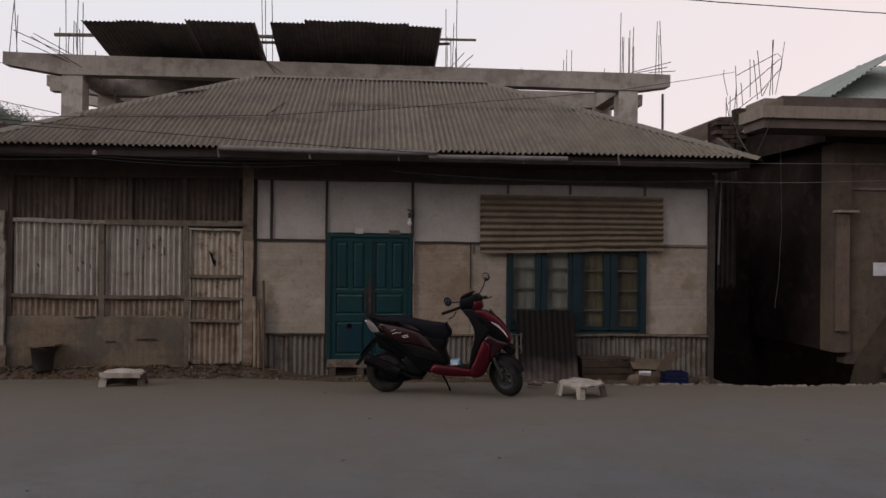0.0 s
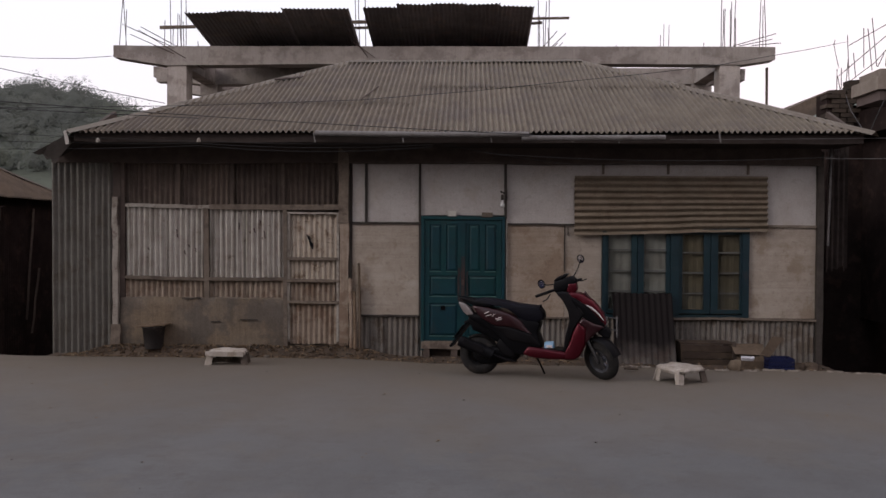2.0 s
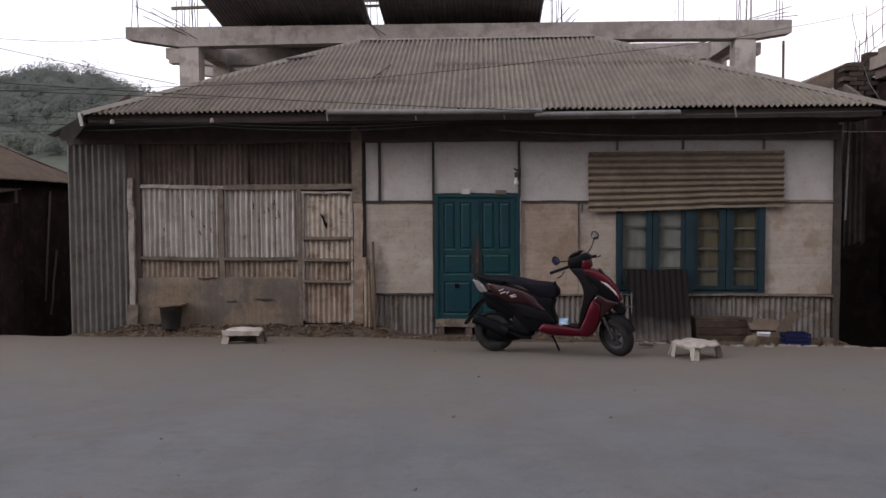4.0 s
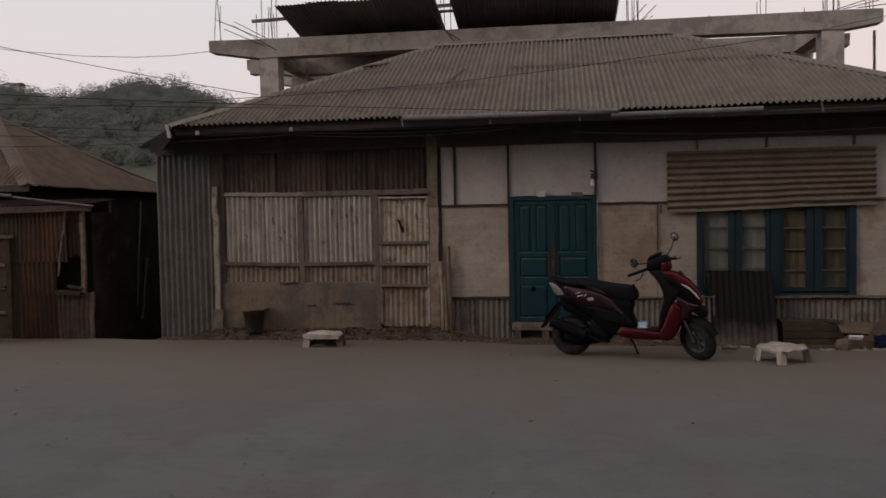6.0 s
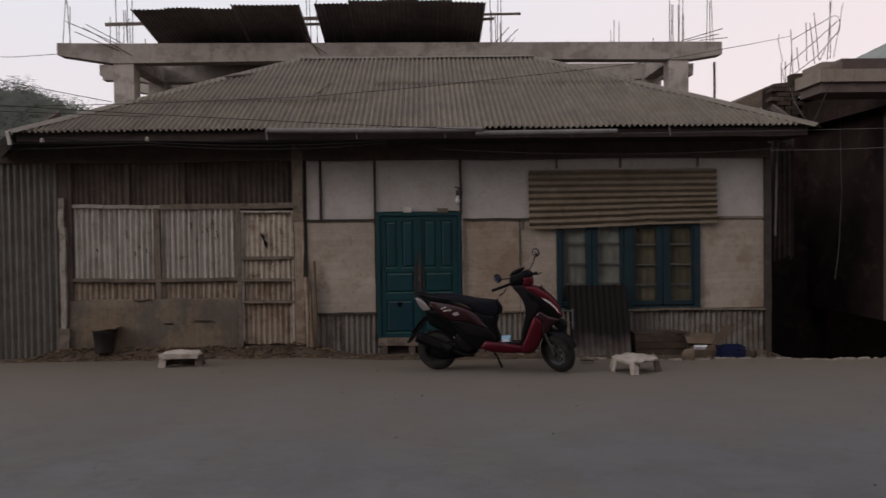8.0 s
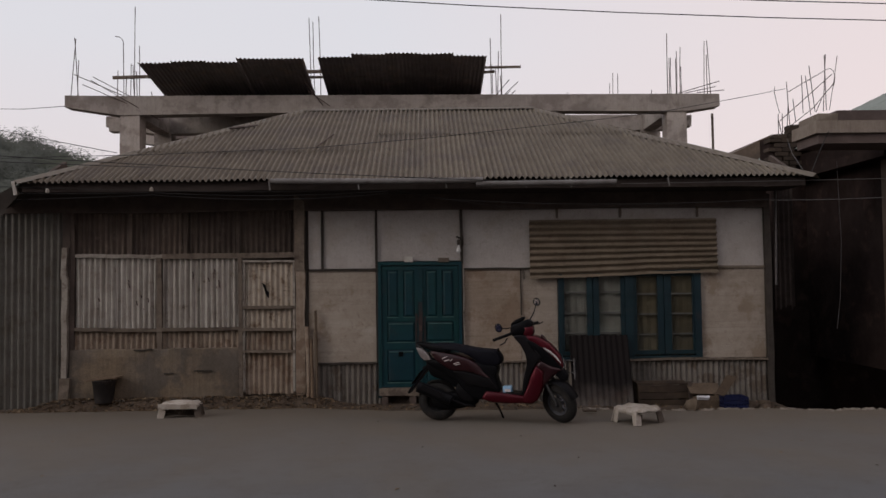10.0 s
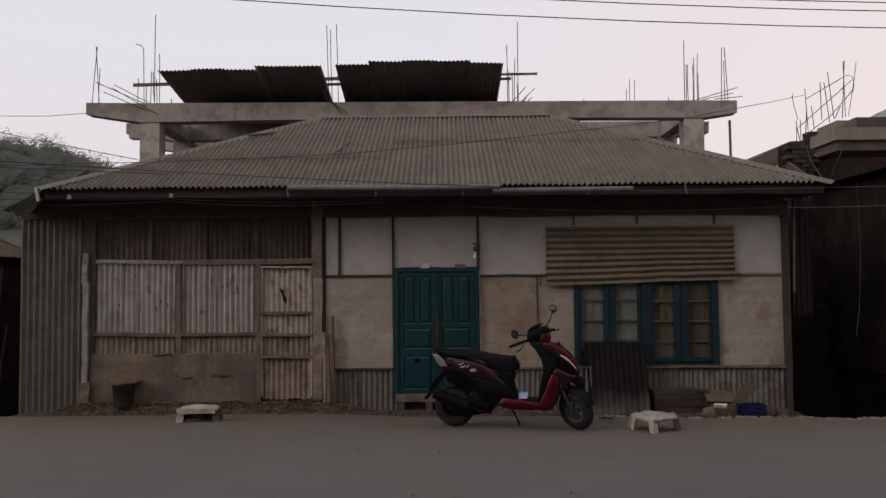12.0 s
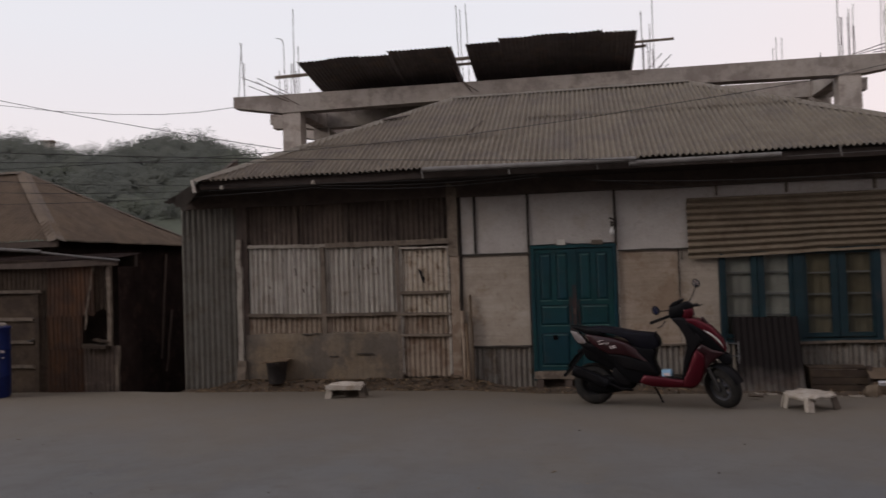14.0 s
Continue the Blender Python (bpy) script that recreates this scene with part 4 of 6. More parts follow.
def lay(O, U, V, length, top_l, top_r, lap, tint=M_ROOF, width=0.765):
    """Sheets of one roof slope: length along the eave, hips at top_l and top_r, two courses that lap at lap(u)."""
    n = int(math.ceil(length / width))
    for i in range(n):
        u0, u1 = i * width, min(length, (i + 1) * width + 0.03)

        def full(u, u0=u0):
            t = u + u0
            return max(0.0, min(SL, SL * t / top_l if top_l > 0 else SL, SL * (length - t) / (length - top_r)))
        k = lap(u0)
        low = corr(Vector(O) + Vector(U) * u0, U, V, u1 - u0, SL, pitch=0.076, amp=0.0185, nv=4, rag=0.012, span=lambda u: (0.0, min(full(u), k + 0.06)), wob=0.012)
        part("roof_sheet", low, tint, roof_part, smooth=True)
        if full(0) > k or full(u1 - u0) > k or full((u1 - u0) / 2) > k:
            Nn = Vector(U).cross(Vector(V)).normalized()
            upper = corr(Vector(O) + Vector(U) * u0 + Nn * 0.012, U, V, u1 - u0, SL, pitch=0.076, amp=0.0185, nv=4, rag=0.03, span=lambda u: (min(k, full(u)), full(u)), wob=0.012)
            part("roof_sheet", upper, tint, roof_part, smooth=True)


front_lap = lambda u: SL * 0.33 if u < 4.0 else SL * 0.56
lay((XL, YE, ZE), (1, 0, 0), Vector((0, YR - YE, ZR - ZE)).normalized(), XR - XL, RL - XL, RR - XL, front_lap)
side_l = Vector((RL - XL, 0, ZR - ZE))
SLs, SL = SL, side_l.length
lay((XL, BACK, ZE), (0, -1, 0), side_l.normalized(), BACK - YE, YR - YE, YR - YE + 0.001, lambda u: SL * 0.5, width=1.105)
SL = Vector((RR - XR, 0, ZR - ZE)).length
lay((XR, YE, ZE), (0, 1, 0), Vector((RR - XR, 0, ZR - ZE)).normalized(), BACK - YE, YR - YE, YR - YE + 0.001, lambda u: SL * 0.5, width=1.105)
SL = SLs
lay((XR, BACK, ZE), (-1, 0, 0), Vector((0, YR - BACK, ZR - ZE)).normalized(), XR - XL, XR - RR, XR - RL, lambda u: SL * 0.5, width=1.8)
# lifted scrap and patch on the front slope
fp = lambda x, v: (x, YE + (YR - YE) * v, ZE + (ZR - ZE) * v + 0.035)
part("roof_patch", Geo().bar(fp(-2.42, 0.66), fp(-2.0, 0.71), 0.07, 0.012, (0, -0.45, 0.9), 5, 0.006), M_WOOD_DARK, roof_part, "dark lifted scrap of sheet")
part("roof_patch", Geo().bar(fp(-0.9, 0.37), fp(-0.72, 0.55), 0.02, 0.012, (0, -0.45, 0.9), 5, 0.006), M_WOOD_DARK, roof_part)
# drooping sheet along the far eave, with its flashing
flap = corr((-5.15, YE + 0.1, 2.80), (0, 1, 0), (0.53, 0, 0.28), 5.6, 0.62, nv=2, rag=0.05)
part("eave_flap", flap, M_BATTEN_DARK, roof_part, "dark drooping sheet at the eave corner", smooth=True)
part("eave_flap_edge", Geo().add([(-4.66, YE, 3.04), (-4.92, YE + 0.01, 2.90), (-5.15, YE + 0.02, 2.79), (-5.08, YE + 0.04, 2.765), (-5.02, YE + 0.05, 2.775), (-4.97, YE + 0.05, 2.70), (-4.92, YE + 0.06, 2.715), (-4.86, YE + 0.06, 2.63), (-4.82, YE + 0.06, 2.72), (-4.62, YE + 0.02, 2.92)], [tuple(range(10))]), M_BATTEN_DARK, roof_part)
part("flashing", Geo().bar((-4.68, YE - 0.03, 3.08), (-4.645, YE - 0.03, 2.90), 0.04, 0.02, segs=3, jit=0.002), M_WHITE_TRIM, roof_part, "bent pale flashing strip")
for x, z in ((-4.25, 2.99), (-2.9, 2.995)):
    part("insulator", Geo().lathe(((0.0, -0.035), (0.026, -0.03), (0.026, 0.0), (0.018, 0.02), (0.0, 0.03)), (x, YE - 0.0, z - 0.03), 10), M_BATTEN_PALE, roof_part, "small dull white porcelain insulator")

# gutter pipes
gutter = part("gutter", Geo().tube([(-1.34, YE - 0.06, 3.045), (0.2, YE - 0.06, 3.03), (1.45, YE - 0.06, 3.035)], 0.036, 10), M_PIPE, house, "grey plastic gutter pipe slung under the eave", smooth=True)
part("gutter_length", Geo().tube([(1.36, YE - 0.05, 2.985), (2.4, YE - 0.05, 2.99), (3.21, YE - 0.05, 2.995)], 0.036, 10), M_PIPE, gutter, smooth=True)
for x in (-1.36, -0.2, 0.95, 2.0, 2.6, 3.9):
    part("gutter_strap", Geo().bar((x, YE - 0.05, 3.05), (x + 0.02, YE - 0.05, 2.93), 0.018, 0.006, segs=2, jit=0.002), M_PIPE, gutter)
part("downpipe", Geo().tube([(5.66, -0.08, 2.98), (5.65, -0.08, 2.4), (5.63, -0.08, 1.6)], 0.014, 8), M_CABLE_GREY, house, "thin white downpipe", smooth=True)
# End sheet's shade is put into its colour.
part("end_sheet", corr((5.86, 0.5, 1.2), (1, 0, 0), (0, 0, 1), 0.30, 1.85, nv=3, rag=0.1), M_HOUSE_SHADE, house, "sheet behind the downpipe coloured dark for shade", smooth=True)

# awning of horizontal sheet over the window
awn = empty("awning_sheet", "tan corrugated sheet nailed flat above the window", "sheet")
aw = corr((4.81, -0.075, 1.77), (0, 0.03, 0.78), (-1, 0, 0), 0.82, 2.66, 0.088, 0.024, nv=16, wob=0.010)
aw.v = [(p[0], p[1], p[2] - 0.03 + low * (0.055 * smooth((p[0] - 2.2) / 2.4) - 0.01 + 0.012 * noise.noise(Vector((p[0] * 3, 0, 0)))))
        for p in aw.v for low in (smooth((2.35 - p[2]) / 0.5),)]
aw_ob = part("corrugated_sheet", aw, M_CORR_TAN, awn, smooth=True)

# ---- main double door ----
door = part("front_door", Geo().bar((0.033, -0.03, 0.1), (0.033, -0.03, 1.955), 0.045, 0.07, segs=5, jit=0.002).bar((1.165, -0.03, 0.1), (1.165, -0.03, 1.955), 0.04, 0.07, segs=5, jit=0.002).bar((0.01, -0.03, 1.965), (1.185, -0.03, 1.96), 0.045, 0.07, segs=5, jit=0.002), M_DOOR, house, "closed green painted panelled double door")


def raised(x0, x1, z0, z1, y):
    """A raised panel with sloped margins."""
    m = 0.035
    return Geo().add([(x0, y, z0), (x1, y, z0), (x1, y, z1), (x0, y, z1), (x0 + m, y - 0.016, z0 + m), (x1 - m, y - 0.016, z0 + m), (x1 - m, y - 0.016, z1 - m), (x0 + m, y - 0.016, z1 - m)],
                     [(0, 1, 5, 4), (1, 2, 6, 5), (2, 3, 7, 6), (3, 0, 4, 7), (4, 5, 6, 7)])


for x0, x1, inner in ((0.057, 0.598, 0.598), (0.602, 1.143, 0.602)):
    w = 0.075
    cols = ((x0 + w, (x0 + x1) / 2 - 0.035), ((x0 + x1) / 2 + 0.035, x1 - w))
    leaf = Geo().box(x0, x1, -0.02, 0.02, 0.235, 1.93)
    for a, b in ((x0, x0 + w), (x1 - w, x1)):
        leaf.box(a, b, -0.042, -0.02, 0.235, 1.93)
    for a, b in ((0.235, 0.30), (0.76, 0.86), (1.15, 1.21), (1.87, 1.93)):
        leaf.box(x0 + w, x1 - w, -0.0415, -0.02, a, b)
    leaf.box((x0 + x1) / 2 - 0.035, (x0 + x1) / 2 + 0.035, -0.041, -0.02, 1.21, 1.87)
    part("door_leaf", leaf, M_DOOR, door)
    for a, b, c, d in ((cols[0][0], cols[0][1], 1.21, 1.87), (cols[1][0], cols[1][1], 1.21, 1.87), (x0 + w, x1 - w, 0.86, 1.15), (x0 + w, x1 - w, 0.30, 0.76)):
        part("door_panel", raised(a, b, c, d, -0.022), M_DOOR, door)
        # Thin pale bars paint the highlight along each panel's lower and upper edge.
        part("panel_edge", Geo().bar((a, -0.044, c), (b, -0.044, c), 0.014, 0.006, segs=4, jit=0.001), M_EDGE_HIGHLIGHT, door)
        part("panel_edge", Geo().bar((a + 0.03, -0.042, d - 0.034), (b - 0.03, -0.042, d - 0.034), 0.010, 0.005, segs=4, jit=0.001), M_EDGE_HIGHLIGHT, door)
part("meeting_stile", Geo().bar((0.60, -0.05, 0.24), (0.60, -0.05, 1.92), 0.06, 0.02, segs=8, jit=0.002), M_DOOR, door)
part("worn_stile", Geo().bar((0.60, -0.0625, 0.70), (0.603, -0.0625, 1.42), 0.055, 0.006, segs=9, jit=0.004), M_DOOR_WORN, door, "rubbed bare patch on the meeting stile")
part("worn_band", Geo().bar((0.54, -0.046, 0.80), (0.545, -0.046, 1.26), 0.03, 0.006, segs=6, jit=0.008), M_DOOR_WORN, door)
part("worn_band", Geo().bar((0.665, -0.046, 0.80), (0.66, -0.046, 1.22), 0.025, 0.006, segs=6, jit=0.008), M_DOOR_WORN, door)
part("latch_hole", Geo().box(0.29, 0.355, -0.052, -0.036, 0.665, 0.73), M_BLACK, door, "black latch hole")
part("latch", Geo().box(0.58, 0.62, -0.078, -0.064, 1.02, 1.10), M_REBAR, door)
part("threshold", Geo().bar((0.02, -0.06, 0.178), (1.19, -0.06, 0.174), 0.11, 0.08, segs=6, jit=0.004), M_BATTEN, door, "bare wooden threshold plank")
for x in (0.05, 0.44, 1.1):
    part("threshold_block", Geo().box(x, x + 0.09, -0.09, 0.0, -0.06, 0.118, 0.006), M_WOOD_DARK, door)
# small fittings over the door
box1 = part("fuse_box", Geo().box(0.385, 0.50, -0.075, -0.01, 1.985, 2.06, 0.002), M_WHITE_TRIM)
tagged(box1, "small white switch box on the door head", "switch box")
box2 = part("junction_box", Geo().box(0.86, 1.01, -0.08, -0.01, 1.975, 2.04, 0.002), M_BATTEN)
tagged(box2, "small brown junction box on the door head", "junction box")
bulb = empty("bulb_lamp", "unlit white bulb on a bracket beside the door", "lamp", (1.145, -0.12, 2.19))
part("bulb", Geo().lathe(((0.012, 0.03), (0.014, 0.0), (0.032, -0.04), (0.034, -0.065), (0.02, -0.092), (0.0, -0.097)), (0, 0, 0), 12), M_BULB, bulb, smooth=True)
part("socket", Geo().lathe(((0.0, 0.10), (0.02, 0.095), (0.022, 0.03), (0.012, 0.02)), (0, 0, 0), 10), M_BATTEN_DARK, bulb)
part("bracket", Geo().tube([(0.055, 0.11, 0.02), (0.06, 0.02, 0.06), (0.02, 0.0, 0.12), (-0.03, -0.01, 0.14)], 0.012, 6).tube([(0.055, 0.10, 0.16), (0.055, 0.06, 0.05)], 0.018, 6), M_BATTEN_DARK, bulb)

# ---- window ----
win = part("window", Geo().box(2.545, 2.600, -0.05, 0.06, 0.59, 1.85).box(4.480, 4.572, -0.05, 0.06, 0.59, 1.85).box(2.600, 4.480, -0.05, 0.06, 1.79, 1.85).box(2.600, 4.480, -0.052, 0.06, 0.585, 0.625).box(3.490, 3.607, -0.055, 0.06, 0.625, 1.79), M_WINDOW, house, "four-leaf blue-green casement window, closed")
for gx0, gx1, bars, cloth in ((2.63, 2.95, (1.527, 1.235, 0.95), M_CURTAIN_W), (3.123, 3.43, (1.527, 1.235, 0.95), M_CURTAIN_W), (3.655, 3.952, (1.494, 1.21, 0.926), M_CURTAIN_Y), (4.147, 4.451, (1.494, 1.21, 0.926), M_CURTAIN_Y)):
    lx0 = {2.63: 2.602, 3.123: 3.04, 3.655: 3.609, 4.147: 4.05}[gx0]
    lx1 = {2.63: 3.03, 3.123: 3.488, 3.655: 4.04, 4.147: 4.478}[gx0]
    sash = Geo().box(lx0, gx0, -0.035, 0.005, 0.645, 1.785).box(gx1, lx1, -0.035, 0.005, 0.645, 1.785).box(gx0, gx1, -0.034, 0.005, 1.745, 1.785).box(gx0, gx1, -0.034, 0.005, 0.645, 0.70)
    part("casement", sash, M_WINDOW, win)
    zs = (0.70,) + tuple(sorted(bars)) + (1.745,)
    for z in bars:
        part("glazing_bar", Geo().box(gx0, gx1, -0.03, 0.002, z - 0.008, z + 0.008), M_MUNTIN, win)
    for a, b in zip(zs[:-1], zs[1:]):
        pane = part("pane", Geo().box(gx0, gx1, -0.014, -0.010, a + 0.008, b - 0.008), M_GLASS, win)
        pane.visible_shadow = False
    folds = Geo()
    nn = 40
    for i in range(nn + 1):
        x = gx0 - 0.05 + (gx1 - gx0 + 0.10) * i / nn
        y = 0.03 + 0.0035 * math.sin(i * 0.55 + gx0 * 5) + 0.0015 * math.sin(i * 1.7)
        folds.v += [(x, y, 0.62), (x, y * 0.9 + 0.004, 1.2), (x, y, 1.80)]
    folds.f = [(3 * i + k, 3 * i + 3 + k, 3 * i + 4 + k, 3 * i + 1 + k) for i in range(nn) for k in range(2)]
    part("curtain", folds, cloth, win, "pale curtain behind the glass" if cloth is M_CURTAIN_W else "yellowish curtain behind the glass", smooth=True)
# Added unseen dark box closes the room behind the curtains.
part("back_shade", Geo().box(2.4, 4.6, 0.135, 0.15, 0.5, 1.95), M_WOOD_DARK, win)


# ---- unfinished concrete frame behind the house ----
frame_b = empty("unfinished_building", "unfinished raw concrete building frame with rusty rebar behind the house", "building")
BZ0, BZ1 = 5.46, 5.87


def tapered_beam(y, w=0.36, x0=-7.24, x1=7.31, c0=-6.05, c1=6.60):
    g = Geo()
    prof = [(x0, BZ1 - 0.24, BZ1 + 0.02), (c0, BZ0 - 0.02, BZ1), ((c0 + c1) / 2, BZ0 + 0.03, BZ1 - 0.02), (c1, BZ0 - 0.02, BZ1 - 0.04), (x1, BZ1 - 0.32, BZ1 - 0.05)]
    for x, a, b in prof:
        g.v += [(x, y - w / 2, a), (x, y + w / 2, a), (x, y + w / 2, b), (x, y - w / 2, b)]
    for i in range(len(prof) - 1):
        q = 4 * i
        g.f += [(q + k, q + 4 + k, q + 4 + (k + 1) % 4, q + (k + 1) % 4) for k in range(4)]
    g.f += [(0, 1, 2, 3), (19, 18, 17, 16)]
    return g


for y in (6.5, 8.75, 11.0):
    part("beam", tapered_beam(y), M_CONCRETE, frame_b)
for y in (6.55, 8.75, 11.0):
    for x in (-5.83, -1.75, 2.3, 6.35):
        part("column", Geo().box(x - 0.22, x + 0.22, y - 0.2, y + 0.2, -1.4, BZ0 + 0.02, 0.006), M_CONCRETE, frame_b)
for x in (-5.83, 6.35):
    part("cross_beam", Geo().box(x - 0.16, x + 0.16, 6.68, 10.85, BZ0 - 0.02, BZ1 - 0.04, 0.006), M_CONCRETE, frame_b)
part("dark_ceiling_sheet", corr((3.2, 6.75, 5.87), (-1, 0, 0), (0, 1, 0), 7.9, 4.4, 0.12, 0.012, seg=4), M_SHADE_DARK, frame_b, "dark sheet ceiling between the beams", smooth=True)
part("floor_slab", Geo().box(-6.6, 7.0, 6.3, 11.2, 2.7, 2.9), M_CONCRETE_DARK, frame_b)
for x0, x1, z0, z1 in ((-6.31, -6.04, 5.10, 5.38), (6.56, 6.70, 5.12, 5.37)):
    part("corbel", Geo().box(x0, x1, 6.42, 6.68, z0, z1, 0.006), M_CONCRETE, frame_b)
# tilted temporary roof sheets on poles
for x0, x1, z in ((-5.38, -1.90, 6.43), (-1.56, 2.02, 6.52)):
    n = 5
    for i in range(n):
        w = (x1 - x0) / n
        dz = rnd.uniform(-0.04, 0.05) + (0.06 if 1 < i < 4 and x0 > -2 else 0.0)
        O = Vector((x0 + i * w - 0.02, 8.5, 5.94))
        V = Vector((0, -2.9, z + dz * 0.5 - 5.94))
        g = corr(O + Vector((w + 0.04, 0, 0.004 * i)), (-1, 0, 0), V, w + 0.04, V.length + dz, 0.09, 0.014, nv=3, wob=0.02, sag=-0.02)
        part("roof_sheet", g, M_SHEET_BLACK, frame_b, "sooty corrugated sheet of a makeshift roof" if i == 0 else "", smooth=True)
part("pole", Geo().bar((-6.25, 6.5, 6.33), (-1.5, 6.5, 6.43), 0.07, 0.05, segs=6, jit=0.01), M_BATTEN, frame_b)
part("pole", Geo().bar((-2.2, 6.5, 6.43), (2.87, 6.5, 6.51), 0.045, 0.05, segs=6, jit=0.008), M_BATTEN, frame_b)
part("pole", Geo().bar((-2.2, 6.6, 6.32), (2.3, 6.6, 6.42), 0.05, 0.05, segs=6, jit=0.01), M_BATTEN, frame_b)


def rebar(pts, r=0.009):
    return part("rebar", Geo().tube(pts, r, 5), M_REBAR, frame_b)


# upright starter bars: foot x, head x, head height
LEFT_BARS = ((-7.14, -7.03, 7.17), (-6.99, -7.08, 7.21), (-7.08, -7.06, 6.75), (-6.15, -6.14, 6.48), (-5.95, -5.94, 6.35), (-5.88, -5.87, 6.65), (-5.77, -5.81, 6.61), (-5.74, -5.73, 7.89), (-5.69, -5.71, 6.44), (-5.65, -5.65, 7.02), (-5.41, -5.41, 6.01))
MID_BARS = ((-1.84, -1.89, 7.66), (-1.75, -1.79, 7.54), (-1.62, -1.66, 7.66), (2.19, 2.18, 7.14), (2.22, 2.21, 6.54), (2.31, 2.3, 6.54), (2.34, 2.37, 6.86), (2.41, 2.4, 6.28), (2.44, 2.44, 7.71))
RIGHT_BARS = ((6.17, 6.18, 7.22), (6.2, 6.2, 7.0), (6.25, 6.26, 6.7), (6.28, 6.28, 6.69), (6.38, 6.38, 6.66), (6.42, 6.43, 6.86), (6.47, 6.49, 6.92), (6.54, 6.53, 6.5), (7.06, 7.09, 7.1), (7.16, 7.1, 7.07), (7.11, 7.1, 6.76))
for foot, top_x, top_z in LEFT_BARS + MID_BARS + RIGHT_BARS:
    y = 6.5 + rnd.uniform(-0.12, 0.12)
    bow = rnd.uniform(-0.012, 0.012)
    rebar([(foot, y, 5.80), ((foot + top_x) / 2 + bow, y, (5.80 + top_z) / 2), (top_x, y, top_z)])
rebar([(-6.01, 6.5, 5.8), (-6.03, 6.5, 7.13), (-6.06, 6.5, 7.2), (-6.11, 6.5, 7.24), (-6.21, 6.5, 7.26)])
for a, b in (((-6.98, 6.2, 6.32), (-5.9, 6.4, 5.85)), ((-6.55, 6.15, 6.25), (-5.6, 6.4, 5.75)), ((-6.6, 6.15, 6.18), (-5.2, 6.4, 5.35)), ((-6.8, 6.2, 6.1), (-5.7, 6.35, 5.62)),
             ((6.42, 6.4, 5.86), (7.29, 6.25, 6.09)), ((6.83, 6.4, 5.87), (7.4, 6.25, 5.89)), ((6.55, 6.4, 5.86), (7.21, 6.25, 5.97)), ((2.28, 6.4, 5.83), (2.58, 6.25, 6.15)), ((2.46, 6.4, 5.83), (2.78, 6.25, 6.11)), ((2.5, 6.4, 5.83), (2.6, 6.25, 5.9)), ((2.61, 6.4, 5.83), (2.71, 6.25, 5.91)), ((-2.0, 6.3, 6.2), (-1.55, 6.3, 5.6)), ((-1.9, 6.3, 5.95), (-1.4, 6.28, 5.6))):
    rebar([a, b])
for x, z in ((5.91, 7.22), (6.0, 7.51), (6.14, 7.49), (7.09, 7.01), (4.7, 6.95)):
    y = 10.9
    rebar([(x, y, 5.85), (x + 0.02, y, z)])
stake = part("wooden_stake", Geo().bar((7.36, 6.9, 2.0), (7.345, 6.9, 5.50), 0.045, 0.045, segs=4, jit=0.006), M_BATTEN)
stake.parent = frame_b

# ---- neighbouring concrete house ----
nb = empty("neighbour_house", "stained concrete house with a broad cornice and pale green roof", "house")
WX, WY = 7.52, 0.2
part("front_wall", Geo().box(WX + 0.24, 15.0, WY, WY + 0.25, 0.12, 3.505), M_PLASTER_R, nb, "brown stained plaster wall")
part("corner_column", Geo().box(WX, WX + 0.26, WY - 0.06, WY + 0.3, 0.30, 3.505, 0.004), M_PLASTER_R, nb)
# Side, back and under walls are coloured near-black for the gap's shade.
part("side_wall", Geo().box(WX + 0.02, WX + 0.24, WY + 0.3, 7.0, 0.30, 3.505), M_SHADE_DARK, nb, "side wall coloured dark for the shade of the gap")
part("back_wall", Geo().box(WX, 15.0, 6.8, 7.0, -1.6, 3.5), M_SHADE_DARK, nb)
part("under_wall", Geo().box(WX + 1.3, 15.0, 1.2, 1.4, -1.6, 0.3), M_SHADE_DARK, nb)
part("wall_band", Geo().box(WX + 0.27, 15.0, WY - 0.025, WY - 0.002, 2.74, 2.78), M_CONCRETE_DARK, nb)
part("ledge", Geo().box(WX - 0.02, WX + 0.32, WY - 0.17, WY - 0.04, 2.39, 2.43, 0.004), M_CONCRETE, nb, "small concrete ledge on the corner column")
part("pilaster", Geo().box(WX + 0.02, WX + 0.2, WY - 0.12, WY - 0.061, 0.62, 2.39, 0.004), M_PLASTER_R, nb)
CX, CY, CB = 5.96, -0.70, 0.02
part("cornice", Geo().box(CX, 15.0, CY, CB, 3.64, 3.81, 0.004), M_CORNICE, nb, "beige concrete cornice slab")
# Slab edge coloured dark for shade.
part("roof_slab", Geo().box(7.45, 15.0, CB + 0.005, 7.0, 3.60, 3.9), M_SHADE_DARK, nb, "roof slab edge coloured dark for shade")
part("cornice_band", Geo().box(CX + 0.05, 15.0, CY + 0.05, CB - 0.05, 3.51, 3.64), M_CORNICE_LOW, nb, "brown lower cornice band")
# Thin side slab added to hold daylight off the gap.
part("side_eave", Geo().box(7.3, 15.0, CB + 0.01, 7.0, 3.44, 3.595), M_SHADE_DARK, nb, "dark slab added to keep the gap in shade")
part("parapet_cap", Geo().box(CX + 0.30, 15.0, CY + 0.03, CB - 0.03, 3.81, 3.95, 0.004), M_CORNICE_LOW, nb)
part("broken_corner", Geo().box(CX + 0.04, CX + 0.295, CY + 0.02, CY + 0.6, 3.81, 3.92, 0.015), M_CORNICE, nb)
